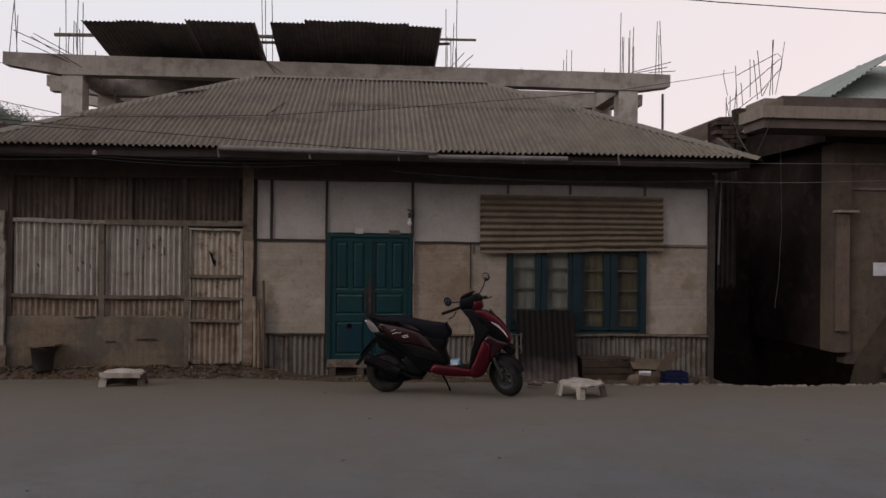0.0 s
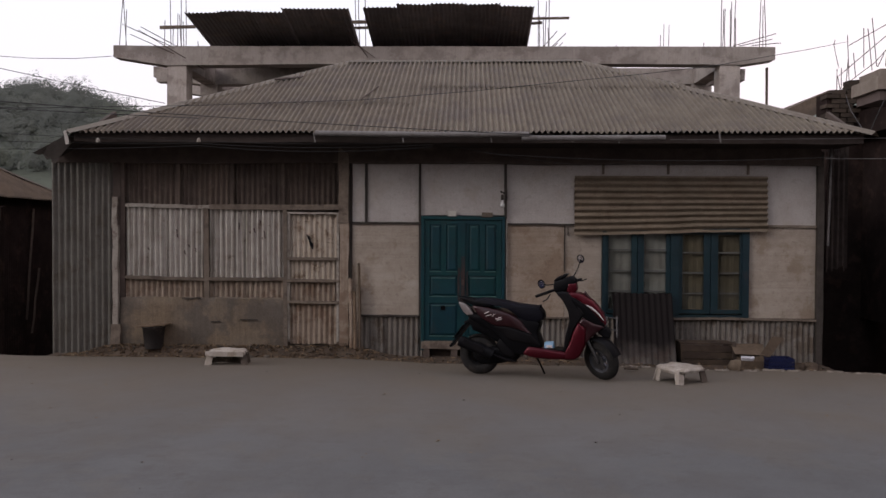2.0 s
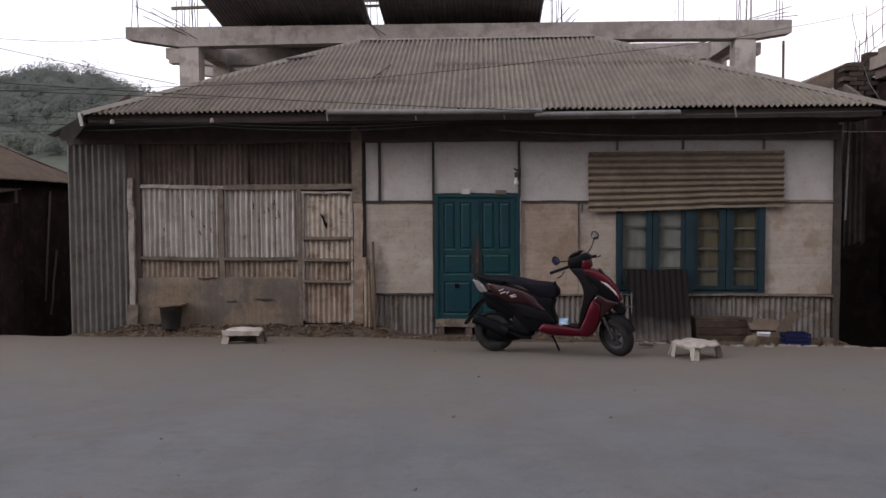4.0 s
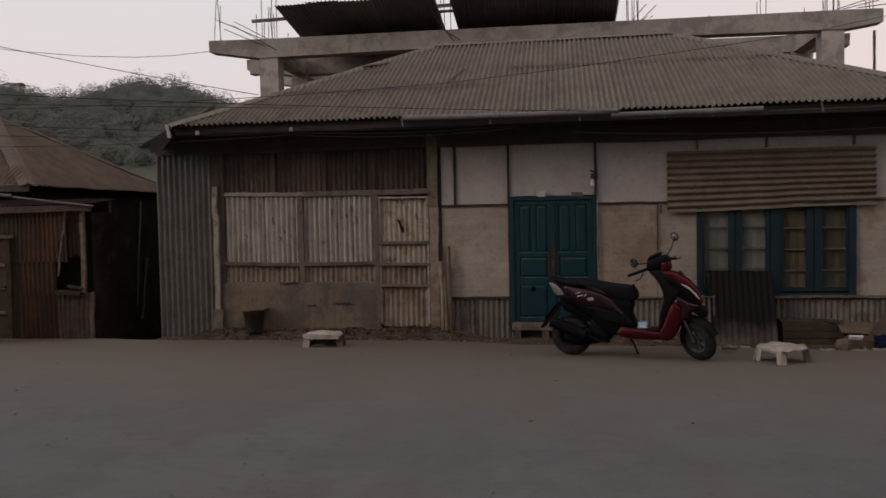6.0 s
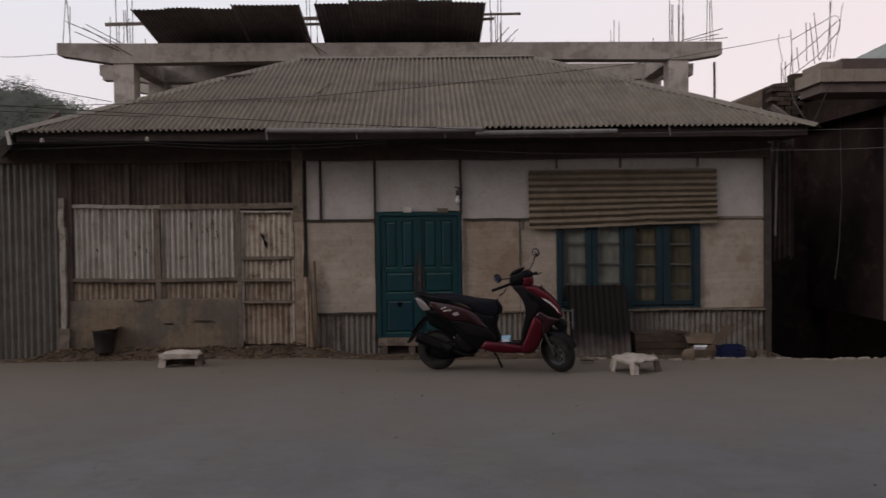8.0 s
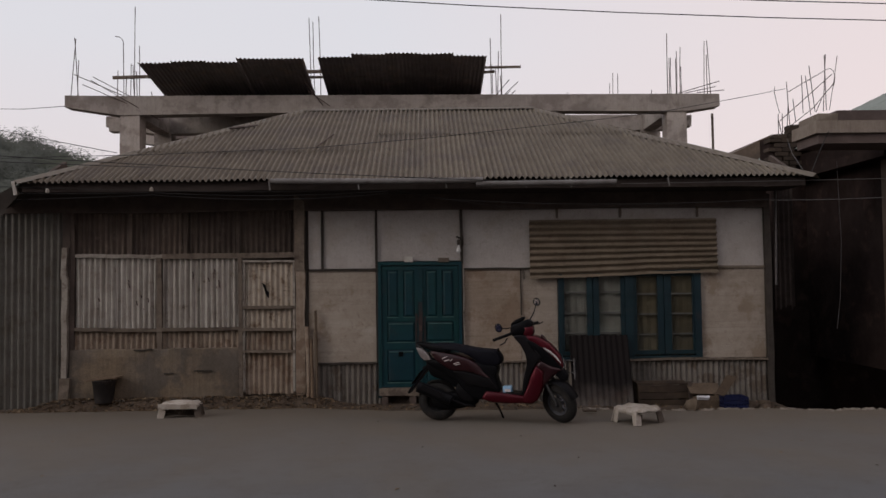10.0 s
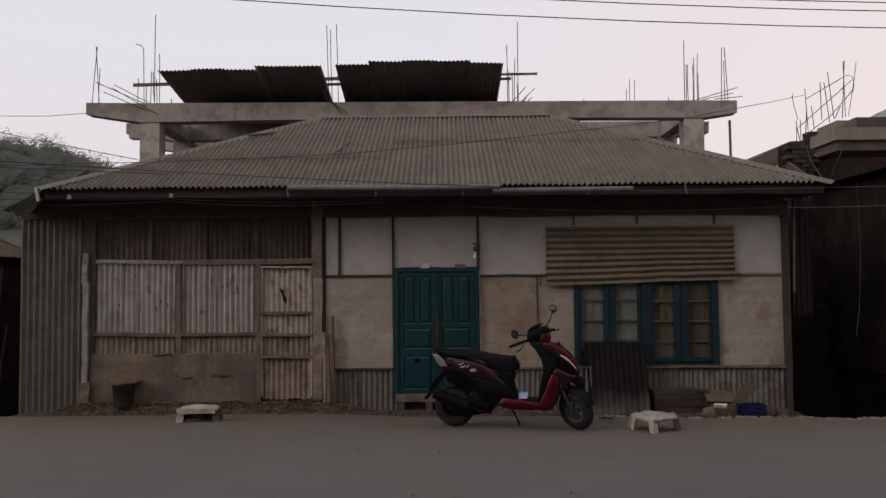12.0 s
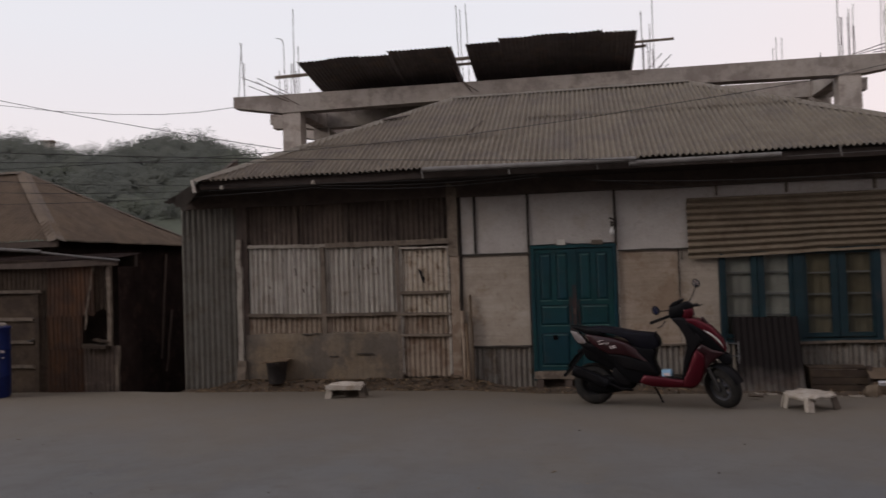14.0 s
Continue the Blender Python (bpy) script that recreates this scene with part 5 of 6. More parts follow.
part("roof", corr((7.35, 0.5, 4.0), (1, 0, 0), (0, 4.4, 1.8), 8, 4.8, 0.15, 0.015, seg=6, nv=2, span=lambda u: (0.0, min(4.8, max(0.02, u * 1.35)))), M_ROOF_GREEN, nb, "pale green metal sheet roof", smooth=True)
part("roof", corr((7.35, 6.9, 4.0), (0, -1, 0), (3.5, 0, 1.8), 6.4, 4.0, 0.15, 0.015, seg=6, nv=2, span=lambda u: (0.0, max(0.02, min(4.0, u * 1.35, (6.4 - u) * 1.35)))), M_ROOF_GREEN, nb, smooth=True)
for i in range(14):
    x = rnd.uniform(WX + 0.5, WX + 1.6)
    z = rnd.uniform(-0.45, -0.05)
    r = rnd.uniform(0.09, 0.17)
    part("plinth_stone", lump((x, WY - 0.02 + rnd.uniform(-0.08, 0.05), z), r, 0.8, 7), M_RUBBLE, nb)
butt = Geo().add([(7.75, -0.35, -0.4), (9.6, -0.35, -0.4), (9.6, -0.35, 1.6), (9.0, -0.3, 1.55), (8.35, -0.28, 0.82), (7.9, -0.3, 0.15), (7.75, 0.2, -0.4), (9.6, 0.2, -0.4), (9.6, 0.2, 1.6), (9.0, 0.2, 1.55), (8.35, 0.2, 0.82), (7.9, 0.2, 0.15)],
                 [(0, 1, 2, 3, 4, 5), (5, 4, 10, 11), (4, 3, 9, 10), (3, 2, 8, 9), (0, 5, 11, 6)])
part("ramp_wall", butt, M_RUBBLE, nb, "dark sloping rubble ramp against the wall")
for i in range(26):
    x = rnd.uniform(7.85, 9.3)
    z = rnd.uniform(-0.3, max(-0.2, (x - 7.9) * 1.1 - 0.1))
    part("ramp_stone", lump((x, -0.36, z), rnd.uniform(0.09, 0.2), 0.75, 7), M_RUBBLE, nb)
notice = part("paper_notice", Geo().box(8.17, 8.52, WY - 0.012, WY - 0.004, 1.45, 1.65), M_PAPER)
tagged(notice, "pale blank paper notice stuck on the wall", "notice")
part("gable_slope", Geo().add([(6.6, 5.2, 4.05), (7.98, 5.2, 4.69), (8.25, 5.2, 4.67), (8.25, 5.2, 3.0), (6.6, 5.2, 3.0), (6.6, 8.0, 4.05), (7.98, 8.0, 4.69), (8.25, 8.0, 4.67)], [(4, 3, 2, 1, 0), (0, 1, 6, 5), (1, 2, 7, 6)]), M_PLASTER_R, nb, "sloping concrete stair slab")
# brick pier with bent reinforcing bars
pier = empty("brick_pier", "broken dark brick pier with bent rusty bars on the roof edge", "pier")
for c in range(9):
    for k in range(2):
        x = 7.0 + 0.24 * k - (0.12 if c % 2 else 0.0) + rnd.uniform(-0.015, 0.015)
        part("brick", Geo().box(x, x + 0.225, 2.85 + rnd.uniform(-0.01, 0.02), 3.1, 3.55 + c * 0.082, 3.55 + c * 0.082 + 0.07, 0.004), M_RUBBLE, pier)
for c in range(2):
    part("brick", Geo().box(7.25 + 0.01 * c, 7.47 - 0.02 * c, 2.86, 3.08, 4.29 + c * 0.082, 4.36 + c * 0.082, 0.006), M_RUBBLE, pier)
# Core runs to the ground, the gap's shade in its colour.
part("core", Geo().box(6.9, 7.85, 2.9, 3.3, -2.3, 4.22, 0.01), M_SHADE_DARK, pier)
for bar_ends in (((7.14, 4.29), (7.14, 4.67)), ((7.24, 4.31), (7.24, 4.7)), ((7.29, 4.43), (7.32, 4.85)), ((7.37, 4.46), (7.33, 5.27)), ((7.47, 4.54), (7.43, 4.95)), ((7.56, 4.67), (7.55, 5.36)), ((7.68, 4.62), (7.6, 5.34)), ((7.79, 4.7), (7.7, 5.54)), ((7.87, 4.72), (7.98, 4.95)), ((7.98, 4.72), (7.97, 5.73)), ((7.99, 4.72), (8.06, 5.78)), ((7.15, 4.54), (8.13, 5.39)), ((7.19, 4.34), (7.75, 4.77)), ((7.75, 4.77), (8.15, 5.23)), ((7.28, 5.05), (8.0, 5.46)), ((7.17, 4.56), (7.22, 4.31))):
    y = 3.0 + rnd.uniform(-0.1, 0.1)
    part("bent_bar", Geo().tube([(x, y, z) for x, z in bar_ends], 0.0075, 5), M_REBAR, pier)
for bends in ([(8.07, 4.74), (8.13, 5.08), (8.18, 5.34), (8.24, 5.73)], [(7.15, 4.68), (7.09, 4.93), (7.06, 5.09), (7.08, 5.17)], [(8.0, 5.46), (8.1, 5.5), (8.16, 5.46), (8.19, 5.34), (8.16, 5.18)]):
    part("bent_bar", Geo().tube([(x, 3.0, z) for x, z in bends], 0.006, 5), M_REBAR, pier)

# Added wall closes the far end of the gap and blocks daylight.
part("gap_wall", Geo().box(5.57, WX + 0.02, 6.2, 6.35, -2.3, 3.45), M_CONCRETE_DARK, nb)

# ---- sheet shed and the house behind it ----
lh = empty("hip_roof_house", "low dark house under a brown hipped sheet roof", "house")
EX, EY, EZ, AX, AY, AZ = -7.82, 0.6, 2.38, -10.43, 3.21, 3.93
# Side wall: the shade of the narrow gap is put into its colour.
part("wall", corr((-8.1, 0.95, -2.3), (0, 1, 0), (0, 0, 1), 5.0, 4.7, nv=3, wob=0.03), M_SHADE_DARK, lh, "rusted sheet wall coloured dark for the shade of the gap", smooth=True)
part("wall", Geo().box(-16, -8.12, 0.95, 1.05, -2.3, 2.4), M_WOOD_DARK, lh)
for y, z0, z1 in ((1.6, 0.1, 1.9), (2.6, 0.3, 1.7), (4.2, 0.0, 2.2), (4.4, -0.3, 1.0)):
    part("wall_patch", Geo().bar((-8.04, y, z0), (-8.02, y + 0.25, z1), 0.05, 0.02, (1, 0, 0), 4, 0.01), M_CORR_DARK, lh)
part("wall_post", Geo().bar((-6.35, 5.2, 0.4), (-6.3, 5.25, 2.35), 0.18, 0.03, segs=4, jit=0.01), M_CORR_GREY, lh)
sl = Vector((AX - EX, 0, AZ - EZ))
part("roof", corr((EX, EY, EZ), (0, 1, 0), sl, 5.22, sl.length, 0.1, 0.02, nv=4, wob=0.03, rag=0.02, span=lambda u: (0.0, sl.length * max(0.01, min(1.0, u / 2.61, (5.22 - u) / 2.61)))), M_ROOF_OLD, lh, smooth=True)
sf = Vector((0, AY - EY, AZ - EZ))
part("roof", corr((-17.0, EY, EZ), (1, 0, 0), sf, 17.0 + EX, sf.length, 0.1, 0.02, nv=4, wob=0.03, rag=0.02, span=lambda u: (0.0, sf.length * max(0.01, min(1.0, (17.0 + EX - u) / 2.61)))), M_ROOF_OLD, lh, smooth=True)
# Added dark screen blocks the sky at the rear of the gap.
part("gap_fence", Geo().box(-8.1, -5.25, 5.6, 5.68, -2.3, 1.9), M_SHADE_DARK, lh)
for a, b, w in (((EX, EY, EZ), (AX, AY, AZ), 0.13), ((EX, EY + 5.22, EZ), (AX, AY, AZ), 0.10), ((-17, AY, AZ), (AX, AY, AZ), 0.14)):
    hip = Geo()
    cap_line(hip, a, b, w, 0.02)
    part("ridge_cap", hip, M_ROOF_OLD, lh, "pale hip flashing", smooth=True)
part("eave_board", Geo().bar((-17, EY + 0.02, EZ - 0.06), (EX, EY + 0.02, EZ - 0.06), 0.10, 0.03, segs=12, jit=0.006), M_WOOD_DARK, lh)

shed = empty("sheet_shed", "patched shed of rusty corrugated sheets and planks", "shed")
SY = -0.2


def shed_sheet(x0, x1, z0, z1, material, y=SY, rag=0.02):
    part("corrugated_sheet", corr((x0, y, z0), (1, 0, 0), (0, 0, 1), x1 - x0, z1 - z0, nv=4, rag=rag, wob=0.03, phase=rnd.random()), material, shed, smooth=True)


shed_sheet(-7.44, -6.64, 1.15, 1.92, M_CORR_RUST)
shed_sheet(-7.44, -6.86, 0.64, 1.18, M_CORR_RUST, SY + 0.006)
shed_sheet(-7.50, -6.83, -0.1, 0.66, M_CORR_RUST, SY + 0.02)
shed_sheet(-6.85, -6.28, -0.1, 0.70, M_CORR_DARK, SY + 0.01, 0.05)
shed_sheet(-8.45, -7.45, 1.55, 2.05, M_CORR_MUD)
shed_sheet(-10.5, -8.35, 1.55, 2.15, M_CORR_MUD)
shed_sheet(-10.5, -8.38, -0.1, 1.55, M_CORR_MUD)
part("inner_sheet", corr((-6.9, SY + 0.1, 1.2), (1, 0, 0), (0, 0, 1), 0.5, 0.72, nv=2, rag=0.2), M_CORR_MUD, shed, smooth=True)
shed_sheet(-7.60, -7.42, -0.1, 1.56, M_CORR_MUD, SY + 0.03)
part("shed_back", Geo().box(-10.5, -6.4, 0.55, 0.62, -2.3, 2.1), M_WOOD_DARK, shed)
# Shed side coloured near-black for the shade in the gap.
part("shed_side", corr((-6.34, 0.6, -2.3), (0, -1, 0), (0, 0, 1), 0.6, 4.2, nv=3, wob=0.03), M_SHADE_DARK, shed, smooth=True)
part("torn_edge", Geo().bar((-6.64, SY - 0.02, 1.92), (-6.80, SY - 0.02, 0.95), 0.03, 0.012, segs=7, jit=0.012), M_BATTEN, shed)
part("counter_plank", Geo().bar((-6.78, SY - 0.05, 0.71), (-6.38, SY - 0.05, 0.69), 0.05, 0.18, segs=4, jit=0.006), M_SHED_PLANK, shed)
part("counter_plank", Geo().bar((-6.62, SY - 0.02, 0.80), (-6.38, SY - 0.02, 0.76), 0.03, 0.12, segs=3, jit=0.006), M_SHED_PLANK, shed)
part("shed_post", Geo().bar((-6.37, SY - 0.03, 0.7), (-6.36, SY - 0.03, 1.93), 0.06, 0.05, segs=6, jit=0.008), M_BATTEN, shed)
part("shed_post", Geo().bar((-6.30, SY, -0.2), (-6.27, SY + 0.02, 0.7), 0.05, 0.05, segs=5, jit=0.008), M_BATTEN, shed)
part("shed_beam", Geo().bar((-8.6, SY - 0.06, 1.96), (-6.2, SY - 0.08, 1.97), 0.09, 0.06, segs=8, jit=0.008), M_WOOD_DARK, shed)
part("shed_roof", corr((-10.5, SY + 0.02, 2.02), (1, 0, 0), (0, 0.9, 0.12), 4.2, 0.75, nv=2, wob=0.02), M_SHADE_DARK, shed, smooth=True)
part("shed_pipe", Geo().tube([(-10.0, SY - 0.12, 2.30), (-8.7, SY - 0.12, 2.275), (-7.44, SY - 0.12, 2.17)], 0.028, 8).tube([(-7.4, SY - 0.14, 2.15), (-6.7, SY - 0.14, 2.06), (-6.1, SY - 0.16, 1.99)], 0.018, 8), M_CABLE_GREY, shed, "pale plastic pipe along the roof edge", smooth=True)
sdoor = part("shed_door", Geo().box(-8.35, -7.62, SY - 0.01, SY + 0.02, 0.0, 1.52), M_SHED_PLANK, shed, "closed plank door with cross rails")
for z in (1.13, 0.78, 0.40):
    part("door_rail", Geo().bar((-8.33, SY - 0.03, z + 0.01), (-7.66, SY - 0.03, z), 0.05, 0.03, segs=4, jit=0.004), M_BATTEN, sdoor)
for x in (-8.37, -7.60):
    part("door_post", Geo().bar((x, SY - 0.02, -0.05), (x, SY - 0.02, 1.56), 0.07, 0.05, segs=5, jit=0.005), M_SHED_PLANK, sdoor)
part("door_head", Geo().bar((-8.45, SY - 0.04, 1.565), (-7.50, SY - 0.04, 1.555), 0.05, 0.05, segs=5, jit=0.005), M_BATTEN, sdoor)
part("door_handle", Geo().tube([(-7.75, SY - 0.05, 0.80), (-7.66, SY - 0.06, 0.80), (-7.645, SY - 0.06, 0.84)], 0.01, 5), M_ALLOY, sdoor)

drum = empty("plastic_drum", "blue plastic drum with a white round emblem and lid", "drum", (-7.88, -0.92, road_z(-7.88, -0.92)))
part("body", Geo().lathe(((0.0, 0.0), (0.27, 0.0), (0.285, 0.03), (0.288, 0.3), (0.297, 0.32), (0.288, 0.34), (0.29, 0.68), (0.298, 0.70), (0.29, 0.72), (0.288, 0.98), (0.30, 1.0), (0.30, 1.03), (0.27, 1.045), (0.0, 1.045)), (0, 0, 0), 32), M_DRUM, drum, smooth=True)
part("lid", Geo().lathe(((0.0, 0.03), (0.24, 0.03), (0.25, 0.015), (0.25, 0.0), (0.0, 0.0)), (-0.02, 0.0, 1.05), 24), M_PLASTIC_W, drum, "pale worn lid")


def on_drum(a0, a1, z0, z1, r=0.2945, n=8):
    g = Geo()
    for i in range(n + 1):
        a = a0 + (a1 - a0) * i / n
        for z in (z0, z1):
            g.v.append((r * math.sin(a), -r * math.cos(a), z))
    g.f = [(2 * i, 2 * i + 2, 2 * i + 3, 2 * i + 1) for i in range(n)]
    return g


ring = Geo()
for i in range(21):
    t = 2 * math.pi * i / 20
    for rr in (0.088, 0.108):
        a, z = 0.45 + rr * math.cos(t) / 0.294, 0.63 + rr * math.sin(t)
        ring.v.append((0.2955 * math.sin(a), -0.2955 * math.cos(a), z))
ring.f = [(2 * i, 2 * i + 2, 2 * i + 3, 2 * i + 1) for i in range(20)]
part("emblem", ring, M_DECAL, drum, "white round emblem")
wave = Geo()
for i in range(13):
    t = i / 12
    a = 0.45 + 0.07 * math.sin(t * 2 * math.pi)
    for d in (-0.09, 0.09):
        wave.v.append((0.2955 * math.sin(a + d), -0.2955 * math.cos(a + d), 0.555 + 0.15 * t))
wave.f = [(2 * i, 2 * i + 2, 2 * i + 3, 2 * i + 1) for i in range(12)]
part("emblem_curve", wave, M_DECAL, drum)
part("emblem_bar", on_drum(0.14, 0.76, 0.475, 0.507, 0.2955), M_DECAL, drum)
part("emblem_bar", on_drum(0.20, 0.70, 0.44, 0.455, 0.2955), M_DECAL, drum)
part("print_bar", on_drum(1.22, 1.42, 0.66, 0.70, 0.296), M_DECAL, drum)
part("print_bar", on_drum(1.27, 1.40, 0.58, 0.595, 0.296), M_DECAL, drum)
mug = part("red_scoop", Geo().lathe(((0.0, 0.0), (0.05, 0.0), (0.06, 0.04), (0.055, 0.04), (0.0, 0.01)), (-7.9, -0.95, road_z(-7.88, -0.92) + 1.08), 12).tube([(-7.86, -0.95, road_z(-7.88, -0.92) + 1.09), (-7.84, -0.95, road_z(-7.88, -0.92) + 1.18)], 0.008, 5), M_REDCLOTH)
tagged(mug, "small faded red plastic scoop on the drum lid", "scoop")

# ---- scooter ----
SC = empty("scooter", "dark red and black scooter parked on its stand", "scooter", (0.81, -1.709, road_z(0.81, -1.709)), -13.1)
K = 0.96


def ko(poly):
    return [(p[0] * K, p[1] * K) for p in poly]


def body(name, poly, w, material, edge=0.03, label="", shift=0.0, xf=None, n=4):
    g = Geo().pillow(ko(poly), w * K, edge, n, shift)
    if xf is not None:
        g.moved(xf)
    return part(name, g, material, SC, label, smooth=True)


PIV = Vector((1.13 * K, 0, 1.0 * K))
RAKE = Vector((-math.sin(radians(24)), 0, math.cos(radians(24))))
STEER = Matrix.Translation(PIV) @ Matrix.Rotation(radians(-37), 4, RAKE) @ Matrix.Translation(-PIV)


def wheel(x, r, wdt, rim_paint, xf=None, tyre_r=0.085):
    xf = xf or Matrix.Identity(4)
    prof = []
    for i in range(11):
        a = math.pi * i / 10
        prof.append((r - tyre_r + tyre_r * math.sin(a), -wdt / 2 * math.cos(a)))
    prof = [(r - tyre_r - 0.018, -wdt / 2 * 0.8)] + prof + [(r - tyre_r - 0.018, wdt / 2 * 0.8)]
    tyre = part("wheel", Geo().lathe(prof, (x, 0, r), 36, "y").moved(xf), M_TYRE, SC, "black dusty rubber tyre", smooth=True)
    rim = Geo().lathe(((r - tyre_r - 0.045, -0.03), (r - tyre_r - 0.005, -0.042), (r - tyre_r - 0.005, 0.042), (r - tyre_r - 0.045, 0.03), (r - tyre_r - 0.045, -0.03)), (x, 0, r), 30, "y")
    rim.lathe(((0.0, -0.055), (0.035, -0.05), (0.045, -0.02), (0.045, 0.03), (0.0, 0.03)), (x, 0, r), 16, "y")
    part("rim", rim.moved(xf), rim_paint, tyre, smooth=True)
    for i in range(5):
        a = 2 * math.pi * i / 5 + 0.4
        d = Vector((math.cos(a), 0, math.sin(a)))
        c = Vector((x, 0, r))
        part("spoke", Geo().bar(c + d * 0.03, c + d * (r - tyre_r - 0.03), 0.03, 0.03, (0, -1, 0), 2).moved(xf), rim_paint, tyre)
    return tyre


wheel(0.008, 0.242, 0.125, M_BLACK, tyre_r=0.095)
front = wheel(1.44, 0.238, 0.115, M_RIM, STEER)
part("disc_brake", Geo().lathe(((0.035, -0.062), (0.085, -0.062), (0.085, -0.057), (0.035, -0.057)), (1.44, 0, 0.238), 24, "y").moved(STEER), M_ALLOY, front)
part("fork", Geo().tube([(1.30 * K, -0.075, 0.62), (1.40, -0.075, 0.36), (1.455, -0.075, 0.24)], 0.022, 8).tube([(1.30 * K, 0.075, 0.62), (1.40, 0.075, 0.36), (1.455, 0.075, 0.24)], 0.022, 8).moved(STEER), M_ALLOY, SC, "dull alloy fork legs", smooth=True)
fend = Geo()
nn = 18
for i in range(nn + 1):
    a = radians(22 + 132 * i / nn)
    rr = 0.262 + 0.01 * math.sin(a)
    for y, k in ((-0.068, 0.93), (-0.055, 0.99), (0, 1.01), (0.055, 0.99), (0.068, 0.93)):
        fend.v.append((1.44 + rr * k * math.cos(a), y, 0.238 + rr * k * math.sin(a)))
fend.f = [(5 * i + k, 5 * i + 1 + k, 5 * i + 6 + k, 5 * i + 5 + k) for i in range(nn) for k in range(4)]
part("front_fender", fend.moved(STEER), M_BLACK, SC, "black front mudguard", smooth=True)

def shell(name, poly, w, material, edge=0.02, label="", cut=0.35, front=0.0, tail=0.0):
    """A body panel from its side outline; front and tail narrow it towards the nose or the tail."""
    g = Geo().pillow(poly, w, edge, 4, 0.0, cut)
    g.v = [(x, y * (1 - front * smooth((x - 1.12) / 0.42) - tail * smooth((0.12 - x) / 0.4)), z) for x, y, z in g.v]
    return part(name, g, material, SC, label, smooth=True)


shell("leg_shield", [(0.93, 1.01), (1.06, 1.014), (1.15, 0.918), (1.25, 0.767), (1.196, 0.696), (1.132, 0.588), (1.079, 0.433), (1.047, 0.33), (1.016, 0.351), (1.041, 0.519), (1.085, 0.697), (1.06, 0.828), (0.998, 0.936)], 0.165, M_GREY, 0.02, "dark grey inner leg shield")
shell("front_apron", [(1.185, 0.672), (1.262, 0.610), (1.268, 0.50), (1.253, 0.396), (1.204, 0.284), (1.135, 0.237), (1.037, 0.241), (1.03, 0.32), (1.079, 0.433), (1.132, 0.577)], 0.175, M_RED, 0.03, "glossy dark red front apron", front=0.3)
shell("apron_wing", [(1.185, 0.672), (1.235, 0.728), (1.347, 0.668), (1.470, 0.626), (1.412, 0.580), (1.327, 0.500), (1.262, 0.43), (1.262, 0.600)], 0.170, M_MAROON, 0.028, "dark maroon wing over the front wheel", front=0.35)
shell("upper_apron", [(1.052, 0.998), (1.12, 1.012), (1.21, 0.995), (1.345, 0.912), (1.453, 0.785), (1.492, 0.66), (1.465, 0.622), (1.347, 0.662), (1.235, 0.728), (1.151, 0.852)], 0.150, M_RED, 0.03, "glossy dark red nose panel", front=0.5)
shell("side_fairing", [(1.075, 0.972), (1.151, 0.945), (1.259, 0.872), (1.367, 0.768), (1.475, 0.649), (1.458, 0.622), (1.347, 0.662), (1.235, 0.728), (1.151, 0.852)], 0.172, M_BLACK, 0.016, "black side fairing", front=0.5)
shell("headlight", [(1.262, 0.882), (1.345, 0.842), (1.425, 0.762), (1.468, 0.692), (1.44, 0.722), (1.367, 0.795), (1.295, 0.850)], 0.184, M_LENS, 0.012, "pale swept headlight lens", front=0.5)
shell("turn_signal", [(1.232, 1.010), (1.25, 1.015), (1.306, 0.944), (1.291, 0.926), (1.241, 0.968)], 0.05, M_MAROON, 0.01, front=0.3)
shell("nose_duct", [(1.40, 0.62), (1.50, 0.612), (1.545, 0.55), (1.53, 0.495), (1.47, 0.493), (1.40, 0.556)], 0.12, M_BLACK, 0.02, front=0.3)
shell("floorboard", [(0.605, 0.375), (0.761, 0.362), (0.894, 0.342), (1.05, 0.325), (1.06, 0.246), (0.85, 0.236), (0.673, 0.246), (0.55, 0.288)], 0.172, M_RED, 0.03, "dark red floorboard sill")
part("floor_mat", Geo().box(0.76, 1.03, -0.13, 0.13, 0.338, 0.352, 0.002), M_BLACK, SC, "black rubber floor mat")
shell("under_cowl", [(-0.151, 0.746), (0.011, 0.729), (0.264, 0.700), (0.49, 0.710), (0.714, 0.665), (0.741, 0.63), (0.715, 0.529), (0.761, 0.364), (0.583, 0.272), (0.448, 0.290), (0.334, 0.39), (0.242, 0.49), (0.104, 0.58), (-0.081, 0.665)], 0.15, M_BLACK, 0.02, "black under-seat cowl", tail=0.3)
shell("side_cover", [(0.208, 0.604), (0.401, 0.591), (0.559, 0.55), (0.671, 0.505), (0.756, 0.393), (0.649, 0.396), (0.492, 0.425), (0.379, 0.445), (0.311, 0.514)], 0.166, M_GREY, 0.016, "dark grey side cover")
shell("tail_panel", [(-0.059, 0.828), (0.103, 0.813), (0.263, 0.784), (0.4, 0.741), (0.513, 0.677), (0.581, 0.591), (0.655, 0.522), (0.559, 0.553), (0.401, 0.593), (0.219, 0.603), (0.116, 0.653), (0.011, 0.729)], 0.172, M_MAROON, 0.022, "dark red tail panel", tail=0.35)
shell("tail_wing", [(-0.241, 0.922), (-0.129, 0.913), (-0.047, 0.898), (0.068, 0.868), (0.183, 0.824), (0.034, 0.812), (-0.082, 0.842), (-0.175, 0.880)], 0.155, M_BLACK, 0.014, tail=0.35)
